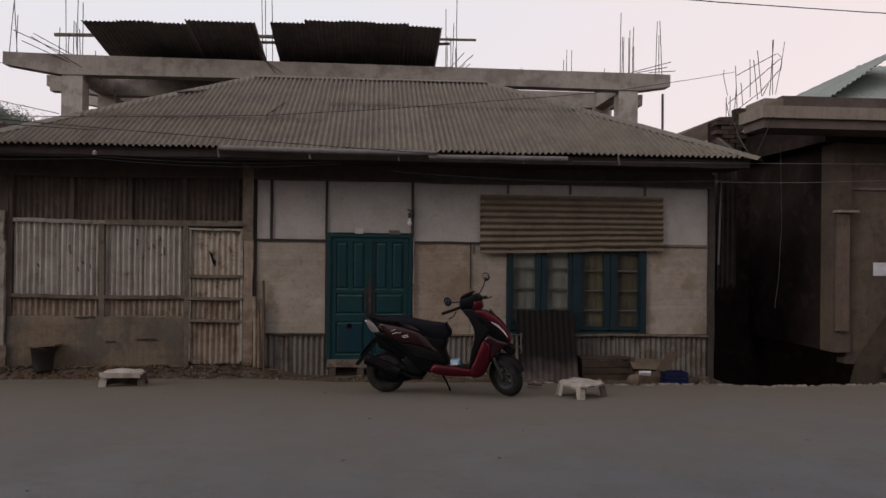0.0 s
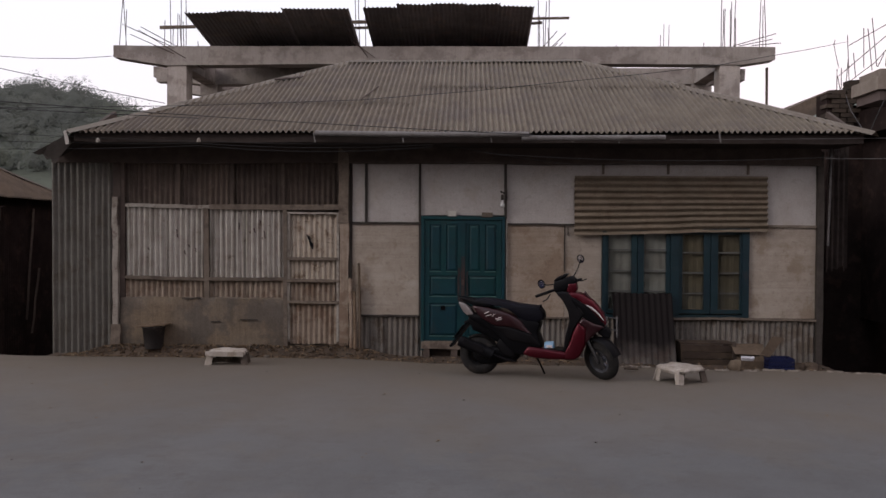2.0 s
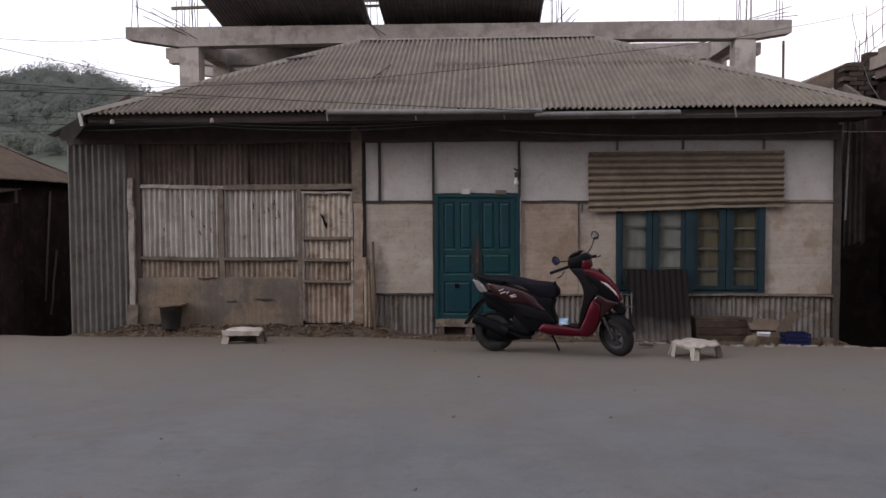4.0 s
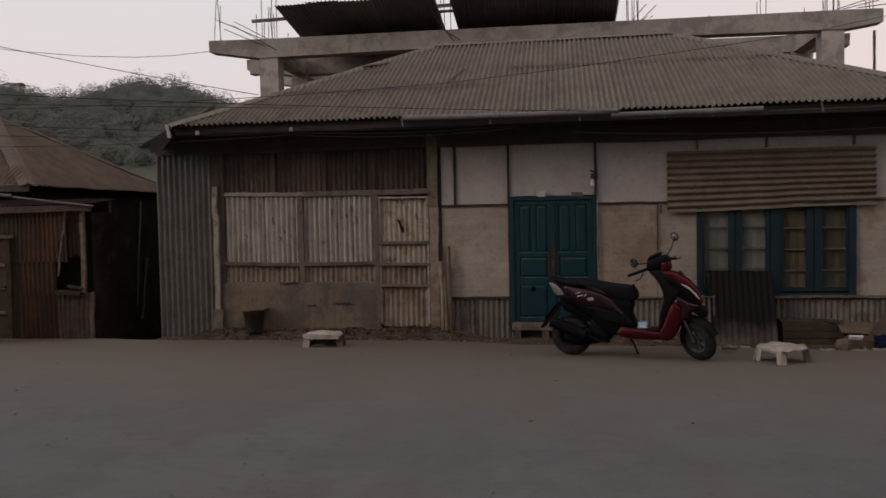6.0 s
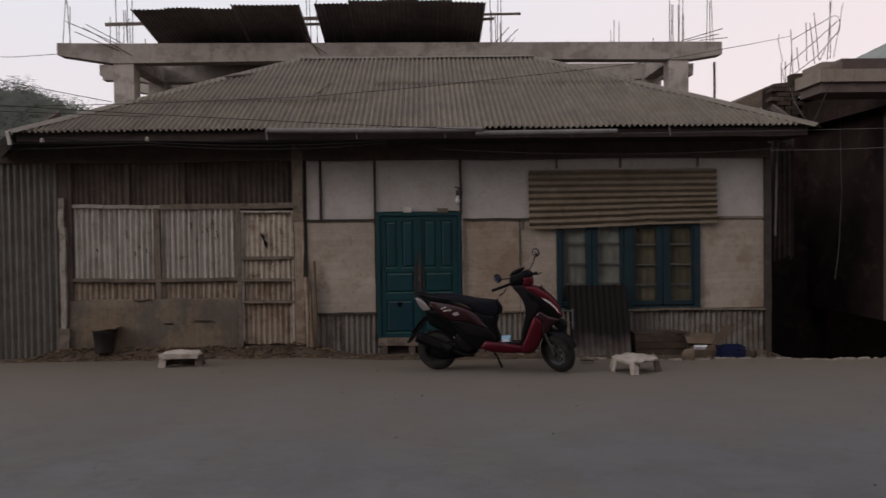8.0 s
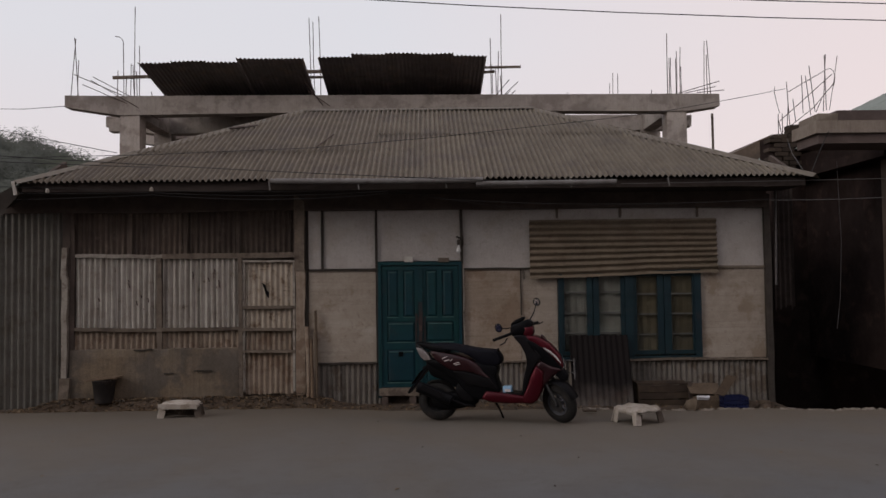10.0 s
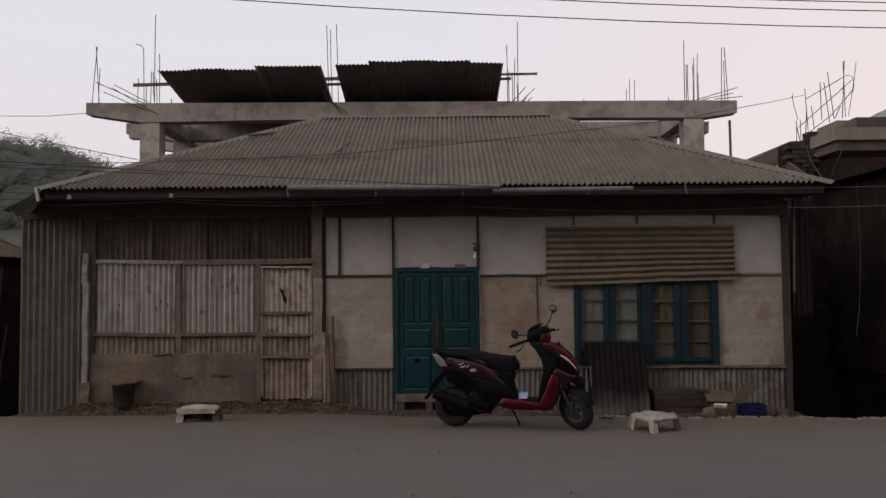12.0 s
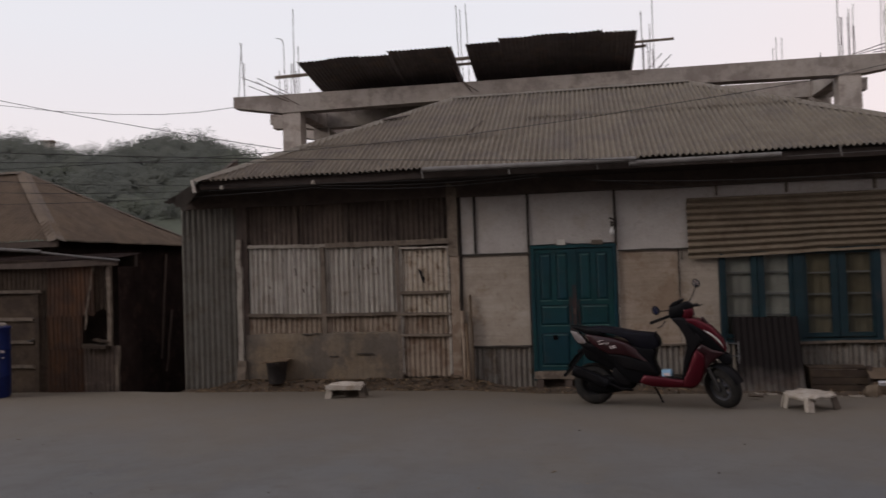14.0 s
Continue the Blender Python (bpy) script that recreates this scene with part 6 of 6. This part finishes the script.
shell("tail_light", [(-0.233, 0.866), (-0.163, 0.852), (-0.093, 0.797), (-0.045, 0.727), (-0.128, 0.716), (-0.186, 0.768)], 0.178, M_TAIL, 0.016, "clear wrap-round tail lamp", tail=0.35)
shell("seat", [(-0.06, 0.888), (0.045, 0.911), (0.263, 0.894), (0.489, 0.855), (0.646, 0.840), (0.724, 0.826), (0.776, 0.757), (0.778, 0.690), (0.714, 0.656), (0.614, 0.647), (0.547, 0.667), (0.49, 0.71), (0.377, 0.785), (0.24, 0.837), (0.08, 0.862)], 0.150, M_SEAT, 0.035, "long black vinyl seat", cut=0.6, tail=0.3)
part("seat_lock", Geo().lathe(((0.0, 0.02), (0.012, 0.02), (0.012, -0.02), (0.0, -0.02)), (0.735, -0.02, 0.835), 8), M_BLACK, SC)
body("inner_guard", [(-0.12, 0.72), (0.1, 0.72), (0.4, 0.62), (0.42, 0.42), (0.25, 0.42), (0.1, 0.50), (-0.06, 0.56)], 0.11, M_BLACK, 0.02)
# engine, exhaust, rear guard and plate
body("engine_case", [(-0.06, 0.30), (0.15, 0.36), (0.38, 0.36), (0.52, 0.30), (0.5, 0.22), (0.3, 0.16), (0.05, 0.14), (-0.06, 0.2)], 0.10, M_BLACK, 0.04)
body("engine_block", [(0.28, 0.48), (0.42, 0.46), (0.52, 0.34), (0.46, 0.24), (0.32, 0.26), (0.24, 0.38)], 0.13, M_GREY, 0.03)
ex = part("exhaust", Geo().tube([(0.20, -0.165, 0.262), (0.16, -0.165, 0.28), (0.10, -0.165, 0.30), (-0.05, -0.17, 0.36), (-0.17, -0.175, 0.405), (-0.20, -0.175, 0.415)], 0.066, 14), M_BLACK, SC, "black exhaust silencer", smooth=True)
part("exhaust_pipe", Geo().tube([(0.16, -0.16, 0.28), (0.24, -0.15, 0.25), (0.34, -0.12, 0.20), (0.46, -0.06, 0.19)], 0.018, 8), M_GREY, ex, smooth=True)
part("heat_shield", Geo().bar((0.10, -0.232, 0.32), (-0.14, -0.24, 0.42), 0.06, 0.012, (0, -1, 0), 4), M_GREY, ex)
guard = Geo()
for i in range(13):
    a = radians(40 + 120 * i / 12)
    for y, k in ((-0.065, 0.95), (0, 1.0), (0.065, 0.95)):
        guard.v.append((0.25 * k * math.cos(a), y, 0.222 + 0.25 * k * math.sin(a)))
guard.f = [(3 * i + k, 3 * i + 1 + k, 3 * i + 4 + k, 3 * i + 3 + k) for i in range(12) for k in range(2)]
part("rear_hugger", guard, M_BLACK, SC, smooth=True)
plate_holder = part("rear_mudguard", Geo().bar((-0.10, 0, 0.64), (-0.34, 0, 0.325), 0.16, 0.03, (-0.8, 0, 0.5), 4), M_BLACK, SC, "black rear mudguard flap")
part("number_plate", Geo().bar((-0.185, 0, 0.585), (-0.30, 0, 0.43), 0.20, 0.008, (-0.8, 0, 0.5), 1), M_GREY, plate_holder)
part("tail_under", Geo().tube([(-0.16, -0.06, 0.60), (-0.02, -0.05, 0.68)], 0.03, 6), M_BLACK, SC)
part("side_stand", Geo().tube([(0.69, 0.05, 0.21), (0.72, 0.12, 0.13), (0.76, 0.17, 0.015)], 0.012, 6), M_GREY, SC)
# white tail marks as plain slanted bars
for x0, z0, x1, z1 in ((0.10, 0.775, 0.16, 0.80), (0.12, 0.745, 0.19, 0.765), (0.20, 0.745, 0.225, 0.77), (0.24, 0.715, 0.31, 0.735), (0.255, 0.70, 0.32, 0.715)):
    part("tail_mark", Geo().bar((x0 * K, -0.178, z0 * K), (x1 * K, -0.178, z1 * K), 0.009, 0.006, (0, -1, 0), 2), M_DECAL, SC)
# steering head
shell("handlebar_cowl", [(0.895, 1.124), (1.005, 1.168), (1.093, 1.196), (1.148, 1.158), (1.142, 1.112), (1.06, 1.04), (0.99, 0.985), (0.93, 0.985), (0.885, 1.03)], 0.085, M_BLACK, 0.025, "black handlebar cowl")
shell("handlebar_front", [(1.05, 1.11), (1.142, 1.118), (1.160, 1.041), (1.12, 0.99), (1.04, 0.985)], 0.088, M_RED, 0.02, "dark red handlebar nose")
shell("instrument_visor", [(0.884, 1.129), (0.932, 1.181), (1.027, 1.222), (1.056, 1.217), (1.03, 1.18), (0.945, 1.138)], 0.07, M_BLACK, 0.01)
shell("steering_column", [(0.99, 1.02), (1.12, 1.02), (1.15, 0.95), (1.02, 0.95)], 0.06, M_BLACK, 0.02)
for side, ga, gb, la, lb, mc, root in ((-1, (0.84, -0.13, 1.01), (0.725, -0.31, 0.972), (0.86, -0.16, 0.985), (0.80, -0.31, 0.915), (0.784, -0.30, 1.11), (0.90, -0.14, 1.10)),
                                       (1, (1.10, 0.10, 1.12), (1.17, 0.28, 1.14), (1.12, 0.14, 1.13), (1.235, 0.29, 1.145), (1.166, 0.30, 1.385), (1.09, 0.14, 1.17))):
    part("grip", Geo().tube([(0.98, 0, 1.06), ga, gb], 0.018, 8), M_BLACK, SC, smooth=True)
    part("brake_lever", Geo().tube([la, tuple((p + q) / 2 + d for p, q, d in zip(la, lb, (0.012, 0, -0.012))), lb], 0.007, 6), M_GREY, SC)
    mid = tuple((p + q) / 2 for p, q in zip(root, mc))
    mir = part("mirror", Geo().tube([root, (mid[0] + 0.01 * side, mid[1], mid[2] - 0.01), mc], 0.007, 6), M_BLACK, SC, "round black mirror on a stalk")
    nrm = Vector((-0.62, -0.78, 0.0)).normalized()
    up = Vector((0.35, -0.2, 0.92))
    ax = nrm.cross(up).normalized()
    at = Matrix.Translation(mc) @ Matrix((ax, nrm, ax.cross(nrm))).transposed().to_4x4() @ Matrix.Diagonal((1.15, 1, 0.95, 1))
    head = Geo().lathe(((0.0, -0.02), (0.034, -0.016), (0.05, -0.004), (0.052, 0.008), (0.045, 0.012), (0.041, 0.008), (0.0, 0.006)), (0, 0, 0), 20, "y")
    face = Geo().lathe(((0.0, 0.0085), (0.041, 0.0085), (0.041, 0.007)), (0, 0, 0), 20, "y")
    part("mirror_head", head.moved(at), M_BLACK, mir, smooth=True)
    part("mirror_face", face.moved(at), M_MIRROR, mir, smooth=True)
packet = empty("drink_packet", "crumpled light blue packet on the scooter floorboard", "packet", (0.81, -1.709, road_z(0.81, -1.709)), -13.1)
part("wrapper", Geo().box(0.80, 0.90, -0.09, 0.0, 0.353, 0.425, 0.012), M_PACKET, packet)
part("wrapper_print", Geo().box(0.815, 0.88, -0.106, -0.102, 0.365, 0.392, 0.003), M_DECAL, packet)

# ---- small things in front of the house ----
def low_stool(name, at, turn, w, d, h, label, broken, shaded_legs=False):
    ob = empty(name, label, "stool", at, turn)
    top = Geo()
    n = 10
    for i in range(n + 1):
        for j in range(n + 1):
            u, v = i / n * 2 - 1, j / n * 2 - 1
            ru = u * (1 - 0.06 * v * v) * w / 2
            rv = v * (1 - 0.06 * u * u) * d / 2
            dent = broken * noise.noise(Vector((u * 1.6 + at[0], v * 1.6, 1.0))) * 0.05
            rim = -0.03 if max(abs(u), abs(v)) > 0.99 else 0.0
            top.v.append((ru, rv, h + dent + rim + 0.01 * (1 - u * u) * (1 - v * v)))
    m = n + 1
    top.f = [(i * m + j, (i + 1) * m + j, (i + 1) * m + j + 1, i * m + j + 1) for i in range(n) for j in range(n)]
    k = len(top.v)
    top.v += [(p[0] * 0.97, p[1] * 0.97, p[2] - 0.02) for p in list(top.v)]
    top.f += [tuple(q + k for q in reversed(f)) for f in list(top.f)]
    part("top", top, M_PLASTIC_W, ob, "cracked dirty white plastic top", smooth=True)
    for sx in (-1, 1):
        for sy in (-1, 1):
            a = Vector((sx * (w / 2 - 0.05), sy * (d / 2 - 0.05), h - 0.02))
            b = Vector((sx * (w / 2 - 0.02), sy * (d / 2 - 0.02), 0.0))
            leg = Geo().bar(a, b, 0.085, 0.012, (0, sy, 0), 2).bar(a + Vector((sx * 0.03, -sy * 0.03, 0)), b + Vector((sx * 0.012, -sy * 0.03, 0)), 0.07, 0.012, (sx, 0, 0), 2)
            # Legs on the right get the dark colour for their shaded inner sides.
            dirty = shaded_legs and sx > 0
            part("leg", leg, M_PLASTIC_GRIME_SHADE if dirty else M_PLASTIC_W, ob, "plastic leg coloured dark for shade and grime" if dirty else "")
    return ob


st = low_stool("plastic_stool", (3.10, -2.06, road_z(3.1, -2.06)), 32, 0.42, 0.42, 0.175, "low broken white plastic stool standing on the road", 0.7, True)
bl = low_stool("plastic_stool", (-2.40, -1.12, road_z(-2.4, -1.12)), 6, 0.50, 0.26, 0.185, "low cracked white plastic stool by the verge", 0.45, True)
# Skirt's dark colour stands in for the shade below the top.
part("skirt", Geo().bar((-0.22, 0.10, 0.09), (0.22, 0.10, 0.09), 0.17, 0.014, (0, -1, 0), 6, 0.006), M_PLASTIC_GRIME_SHADE, bl, "dark back skirt standing in for the shade under the top")
part("front_lip", Geo().bar((-0.25, -0.135, 0.155), (0.22, -0.14, 0.145), 0.06, 0.014, (0, -1, 0), 6, 0.006), M_PLASTIC_W, bl)

buck = empty("bucket", "dark plastic bucket covered with a scrap board", "bucket", (-3.73, -0.20, ground_z(-3.73, -0.20)))
part("body", Geo().lathe(((0.0, 0.0), (0.118, 0.0), (0.122, 0.02), (0.150, 0.28), (0.158, 0.285), (0.158, 0.305), (0.146, 0.305), (0.115, 0.02), (0.0, 0.02)), (0, 0, 0), 22), M_BUCKET, buck, smooth=True)
cover = part("cover_board", Geo().bar((-0.19, 0, 0.314), (0.20, 0.0, 0.336), 0.26, 0.018, (0, 0, 1), 5, 0.006).moved(pose(-3.73, -0.20, ground_z(-3.73, -0.20))), M_PLANK)
tagged(cover, "warped scrap board lying on the bucket", "board")

for i, (x0, x1, z1, r, mm) in enumerate(((-0.955, -0.985, 1.10, 0.030, M_CORR_DIRTY), (-0.885, -0.875, 1.02, 0.026, M_BATTEN), (-0.835, -0.865, 1.32, 0.018, M_CARD), (-0.90, -0.93, 0.92, 0.022, M_PLANK))):
    y0 = -0.12 - 0.02 * i
    g = Geo().tube([(x0, y0, ground_z(x0, y0)), ((x0 + x1) / 2 + 0.01, y0 * 0.7 - 0.01, z1 / 2), (x1, -0.05, z1)], r, 7)
    tagged(part("wooden_pole", g, mm, smooth=True), "rough wooden pole leaning against the wall", "pole", "leaning poles")

burnt = empty("burnt_sheet", "fire-blackened corrugated sheet leaning below the window", "sheet")
bs = corr((2.64, -0.55, -0.04), (1, 0, 0), (0.03, 0.42, 0.95), 0.82, 1.06, 0.08, 0.012, nv=10, rag=0.015, wob=0.03)
part("corrugated_sheet", bs, M_BURNT, burnt, smooth=True)

rack = empty("metal_rack", "small rusty grey bar rack standing against the wall", "rack", (2.52, -0.42, ground_z(2.6, -0.42)))
for x in (0.03, 0.17):
    part("upright", Geo().tube([(x, -0.03, -0.02), (x + 0.01, 0.06, 0.30), (x + 0.015, 0.12, 0.62)], 0.012, 6), M_ALLOY, rack, smooth=True)
for z, y in ((0.60, 0.115), (0.44, 0.085)):
    part("rung", Geo().tube([(0.0, y, z), (0.20, y, z - 0.01)], 0.010, 6), M_ALLOY, rack, smooth=True)

crate_w = empty("wooden_box", "weathered plank box against the skirting", "box", (3.56, -0.42, -0.02))
for i in range(3):
    part("plank", Geo().bar((0, -0.02, 0.05 + i * 0.095), (0.68, -0.02, 0.045 + i * 0.095), 0.085, 0.025, (0, -1, 0), 5, 0.004), M_SHED_PLANK, crate_w)
for x in (0.0, 0.66):
    part("side", Geo().box(x - 0.015, x + 0.015, -0.02, 0.3, 0.0, 0.29, 0.005), M_SHED_PLANK, crate_w)
part("corner", Geo().bar((0.69, -0.04, 0.0), (0.68, -0.04, 0.34), 0.04, 0.04, segs=4, jit=0.006), M_WOOD_DARK, crate_w)
part("lid_plank", Geo().bar((-0.02, 0.14, 0.305), (0.70, 0.12, 0.30), 0.02, 0.3, segs=4, jit=0.005, up=(0, 1, 0)), M_SHED_PLANK, crate_w)

carton = empty("cardboard_box", "flattened open cardboard box with scraps inside", "box", (4.22, -0.62, -0.03), 4)
part("front_flap", Geo().bar((0.02, -0.03, 0.02), (0.36, -0.02, 0.015), 0.012, 0.2, (0, -0.2, 1), 3, 0.006).box(0.0, 0.36, -0.02, -0.005, 0.0, 0.17, 0.01), M_CARD, carton)
part("inner_flap", Geo().box(-0.02, 0.38, 0.22, 0.235, 0.0, 0.30, 0.015), M_CARD, carton)
def board_flap(a, b, c, d, t=0.006):
    """A bent sheet of cardboard between four corners, with thickness."""
    p = [Vector(q) for q in (a, b, c, d)]
    n = (p[1] - p[0]).cross(p[3] - p[0]).normalized() * t
    return Geo().add(p + [q + n for q in p], [(3, 2, 1, 0), (4, 5, 6, 7), (0, 1, 5, 4), (1, 2, 6, 5), (2, 3, 7, 6), (3, 0, 4, 7)])


part("side_flap", board_flap((0.30, 0.0, 0.17), (0.46, 0.03, 0.16), (0.70, 0.14, 0.40), (0.52, 0.10, 0.42)), M_CARD, carton)
part("side_flap", board_flap((0.36, 0.02, 0.02), (0.365, 0.22, 0.02), (0.365, 0.22, 0.24), (0.36, 0.02, 0.17)), M_CARD, carton)
part("top_flap", board_flap((-0.02, 0.0, 0.20), (0.38, 0.0, 0.18), (0.44, 0.2, 0.30), (0.0, 0.22, 0.31)), M_CARD, carton)
part("paper", Geo().bar((0.05, -0.03, 0.16), (0.22, -0.03, 0.15), 0.05, 0.04, (0, -0.4, 1), 4, 0.01), M_PAPER, carton)
crate = empty("plastic_crate", "low blue plastic crate beside the cardboard", "crate", (4.57, -0.80, -0.005), -2)
cg = Geo()
for z in (0.02, 0.075, 0.13):
    cg.box(0, 0.33, 0, 0.012, z - 0.018, z + 0.018).box(0, 0.33, 0.25, 0.262, z - 0.018, z + 0.018).box(0, 0.012, 0, 0.26, z - 0.018, z + 0.018).box(0.32, 0.332, 0, 0.26, z - 0.018, z + 0.018)
part("rails", cg, M_CRATE, crate)
for i in range(9):
    part("slat", Geo().box(0.004 + i * 0.039, 0.018 + i * 0.039, 0.003, 0.016, 0.0, 0.148), M_CRATE, crate)
part("bottom", Geo().box(0.0, 0.33, 0.0, 0.26, 0.0, 0.008), M_CRATE, crate)
sack = part("sack", lump((4.09, -0.98, 0.06), 0.085, 1.15, 11, 0.55), M_SACK, smooth=True)
tagged(sack, "small slumped pale cloth sack on the verge", "sack")
for i, (x, y, r) in enumerate(((4.55, -0.42, 0.10), (5.05, -0.5, 0.13), (5.2, -0.62, 0.09), (5.3, -0.35, 0.10), (4.95, -0.65, 0.07))):
    tagged(part("dirt_clod", lump((x, y, -0.02), r, 0.55, 9), M_DIRT, smooth=True), "heap of grey dirt by the house corner", "dirt", "dirt heap")
tagged(part("paper_scrap", Geo().box(2.62, 2.78, -1.32, -1.25, 0.065, 0.085, 0.01), M_CARD), "torn cardboard scrap lying on the road", "scrap")
for x, y, s in ((-2.35, -0.32, 0.06), (-2.1, -0.3, 0.05), (2.75, -0.82, 0.05), (2.9, -0.86, 0.035)):
    tagged(part("stone", lump((x, y, ground_z(x, y) if y > edge(x) else road_z(x, y)), s, 0.7, 7), M_STONE), "dark rough stone on the verge", "stone", "verge stones")
for i in range(10):
    x, y = rnd.uniform(-1.9, -1.0), rnd.uniform(-0.28, -0.06)
    a = rnd.uniform(0, 3)
    z = ground_z(x, y) + 0.02
    tagged(part("twig", Geo().tube([(x, y, z), (x + 0.09 * math.cos(a), y + 0.05 * math.sin(a), z + 0.03), (x + 0.2 * math.cos(a), y + 0.08 * math.sin(a), z + 0.02)], 0.006, 4), M_CARD), "dry fallen twig at the wall foot", "twig", "twigs")

# ---- overhead and wall cables ----
def cable(pts, r=0.009, material=M_CABLE, label="thin black overhead cable"):
    tagged(part("cable", Geo().tube(pts, r, 5, cap=False), material), label, "cable", "cables")


cable(hang((-14, -3.2, 4.05), (1.5, -0.9, 3.02), 0.16, 20), 0.0055)
cable([(-14.0, -1.3, 3.42), (-7.0, -1.3, 3.31), (-4.87, -1.3, 3.30), (-2.74, -1.3, 3.33), (-0.68, -1.3, 3.40), (0.73, -1.3, 3.51), (2.84, -1.25, 3.73), (3.72, -1.2, 3.84), (5.6, 0.6, 4.45), (7.25, 2.95, 5.12)], 0.0045)
for z0, k in ((3.405, 0.0058), (3.517, 0.0062), (3.575, 0.0062)):
    cable([(x, -6.0, z0 + k * (x - 6.0) ** 2) for x in steps(-12.0, 20.0, 32)], 0.0036)
cable(hang((-22, 3.0, 8.75), (-4.8, 3.0, 4.06), 0.33, 24), 0.007, M_CABLE_GREY, "thin grey overhead cable")
cable([(-22, 6.3, 8.1), (-18, 6.3, 7.02), (-14.2, 6.3, 6.24), (-12, 6.3, 5.88), (-10.4, 6.3, 5.69), (-9.1, 6.3, 5.60), (-8.1, 6.3, 5.59), (-7.2, 6.35, 5.66)], 0.007, M_CABLE_GREY, "thin grey overhead cable")
cable(hang((-12, -0.6, 3.8), (-2.9, -0.75, 3.25), 0.03, 12), 0.006)
for i in range(3):
    z = 2.93 - 0.03 * i
    cable(hang((-9.5, -0.5, 3.42 - 0.22 * i), (-2.9, -0.74, z + 0.02), 0.08, 12), 0.0045, M_CABLE, "black wire strung along the eave")
    cable(hang((-2.9, -0.74, z + 0.02), (0.2, -0.66, 2.95 - 0.03 * i), 0.03 + 0.02 * i, 12), 0.0045, M_CABLE, "black wire strung along the eave")
cable(hang((0.2, -0.66, 2.95), (2.2, -0.3, 2.68), 0.03, 10), 0.004, M_CABLE, "dark wire strung along the eave")
cable(hang((0.9, -0.7, 2.80), (5.4, -0.7, 2.76), 0.07, 14), 0.004, M_CABLE, "dark wire strung along the eave")
cable(hang((3.3, -0.72, 2.98), (9.5, -0.7, 3.06), 0.01, 14), 0.0045, M_CABLE_GREY, "grey wire strung along the eave")
cable(hang((5.3, -0.7, 2.74), (9.5, -0.7, 2.95), 0.06, 14), 0.0045, M_CABLE_GREY, "grey wire strung between the houses")
cable([(6.75, 0.3, 3.4), (6.78, 0.3, 2.2), (6.74, 0.3, 1.4), (6.68, 0.3, 0.95)], 0.003, M_CABLE_GREY, "loose wire hanging between the houses")
cable([(7.2, 2.84, 4.19), (6.42, 1.0, 3.63), (5.78, -0.70, 3.11)], 0.006)
cable([(6.12, -0.71, 3.66), (5.98, -0.72, 3.38), (5.86, -0.73, 3.11)], 0.006)
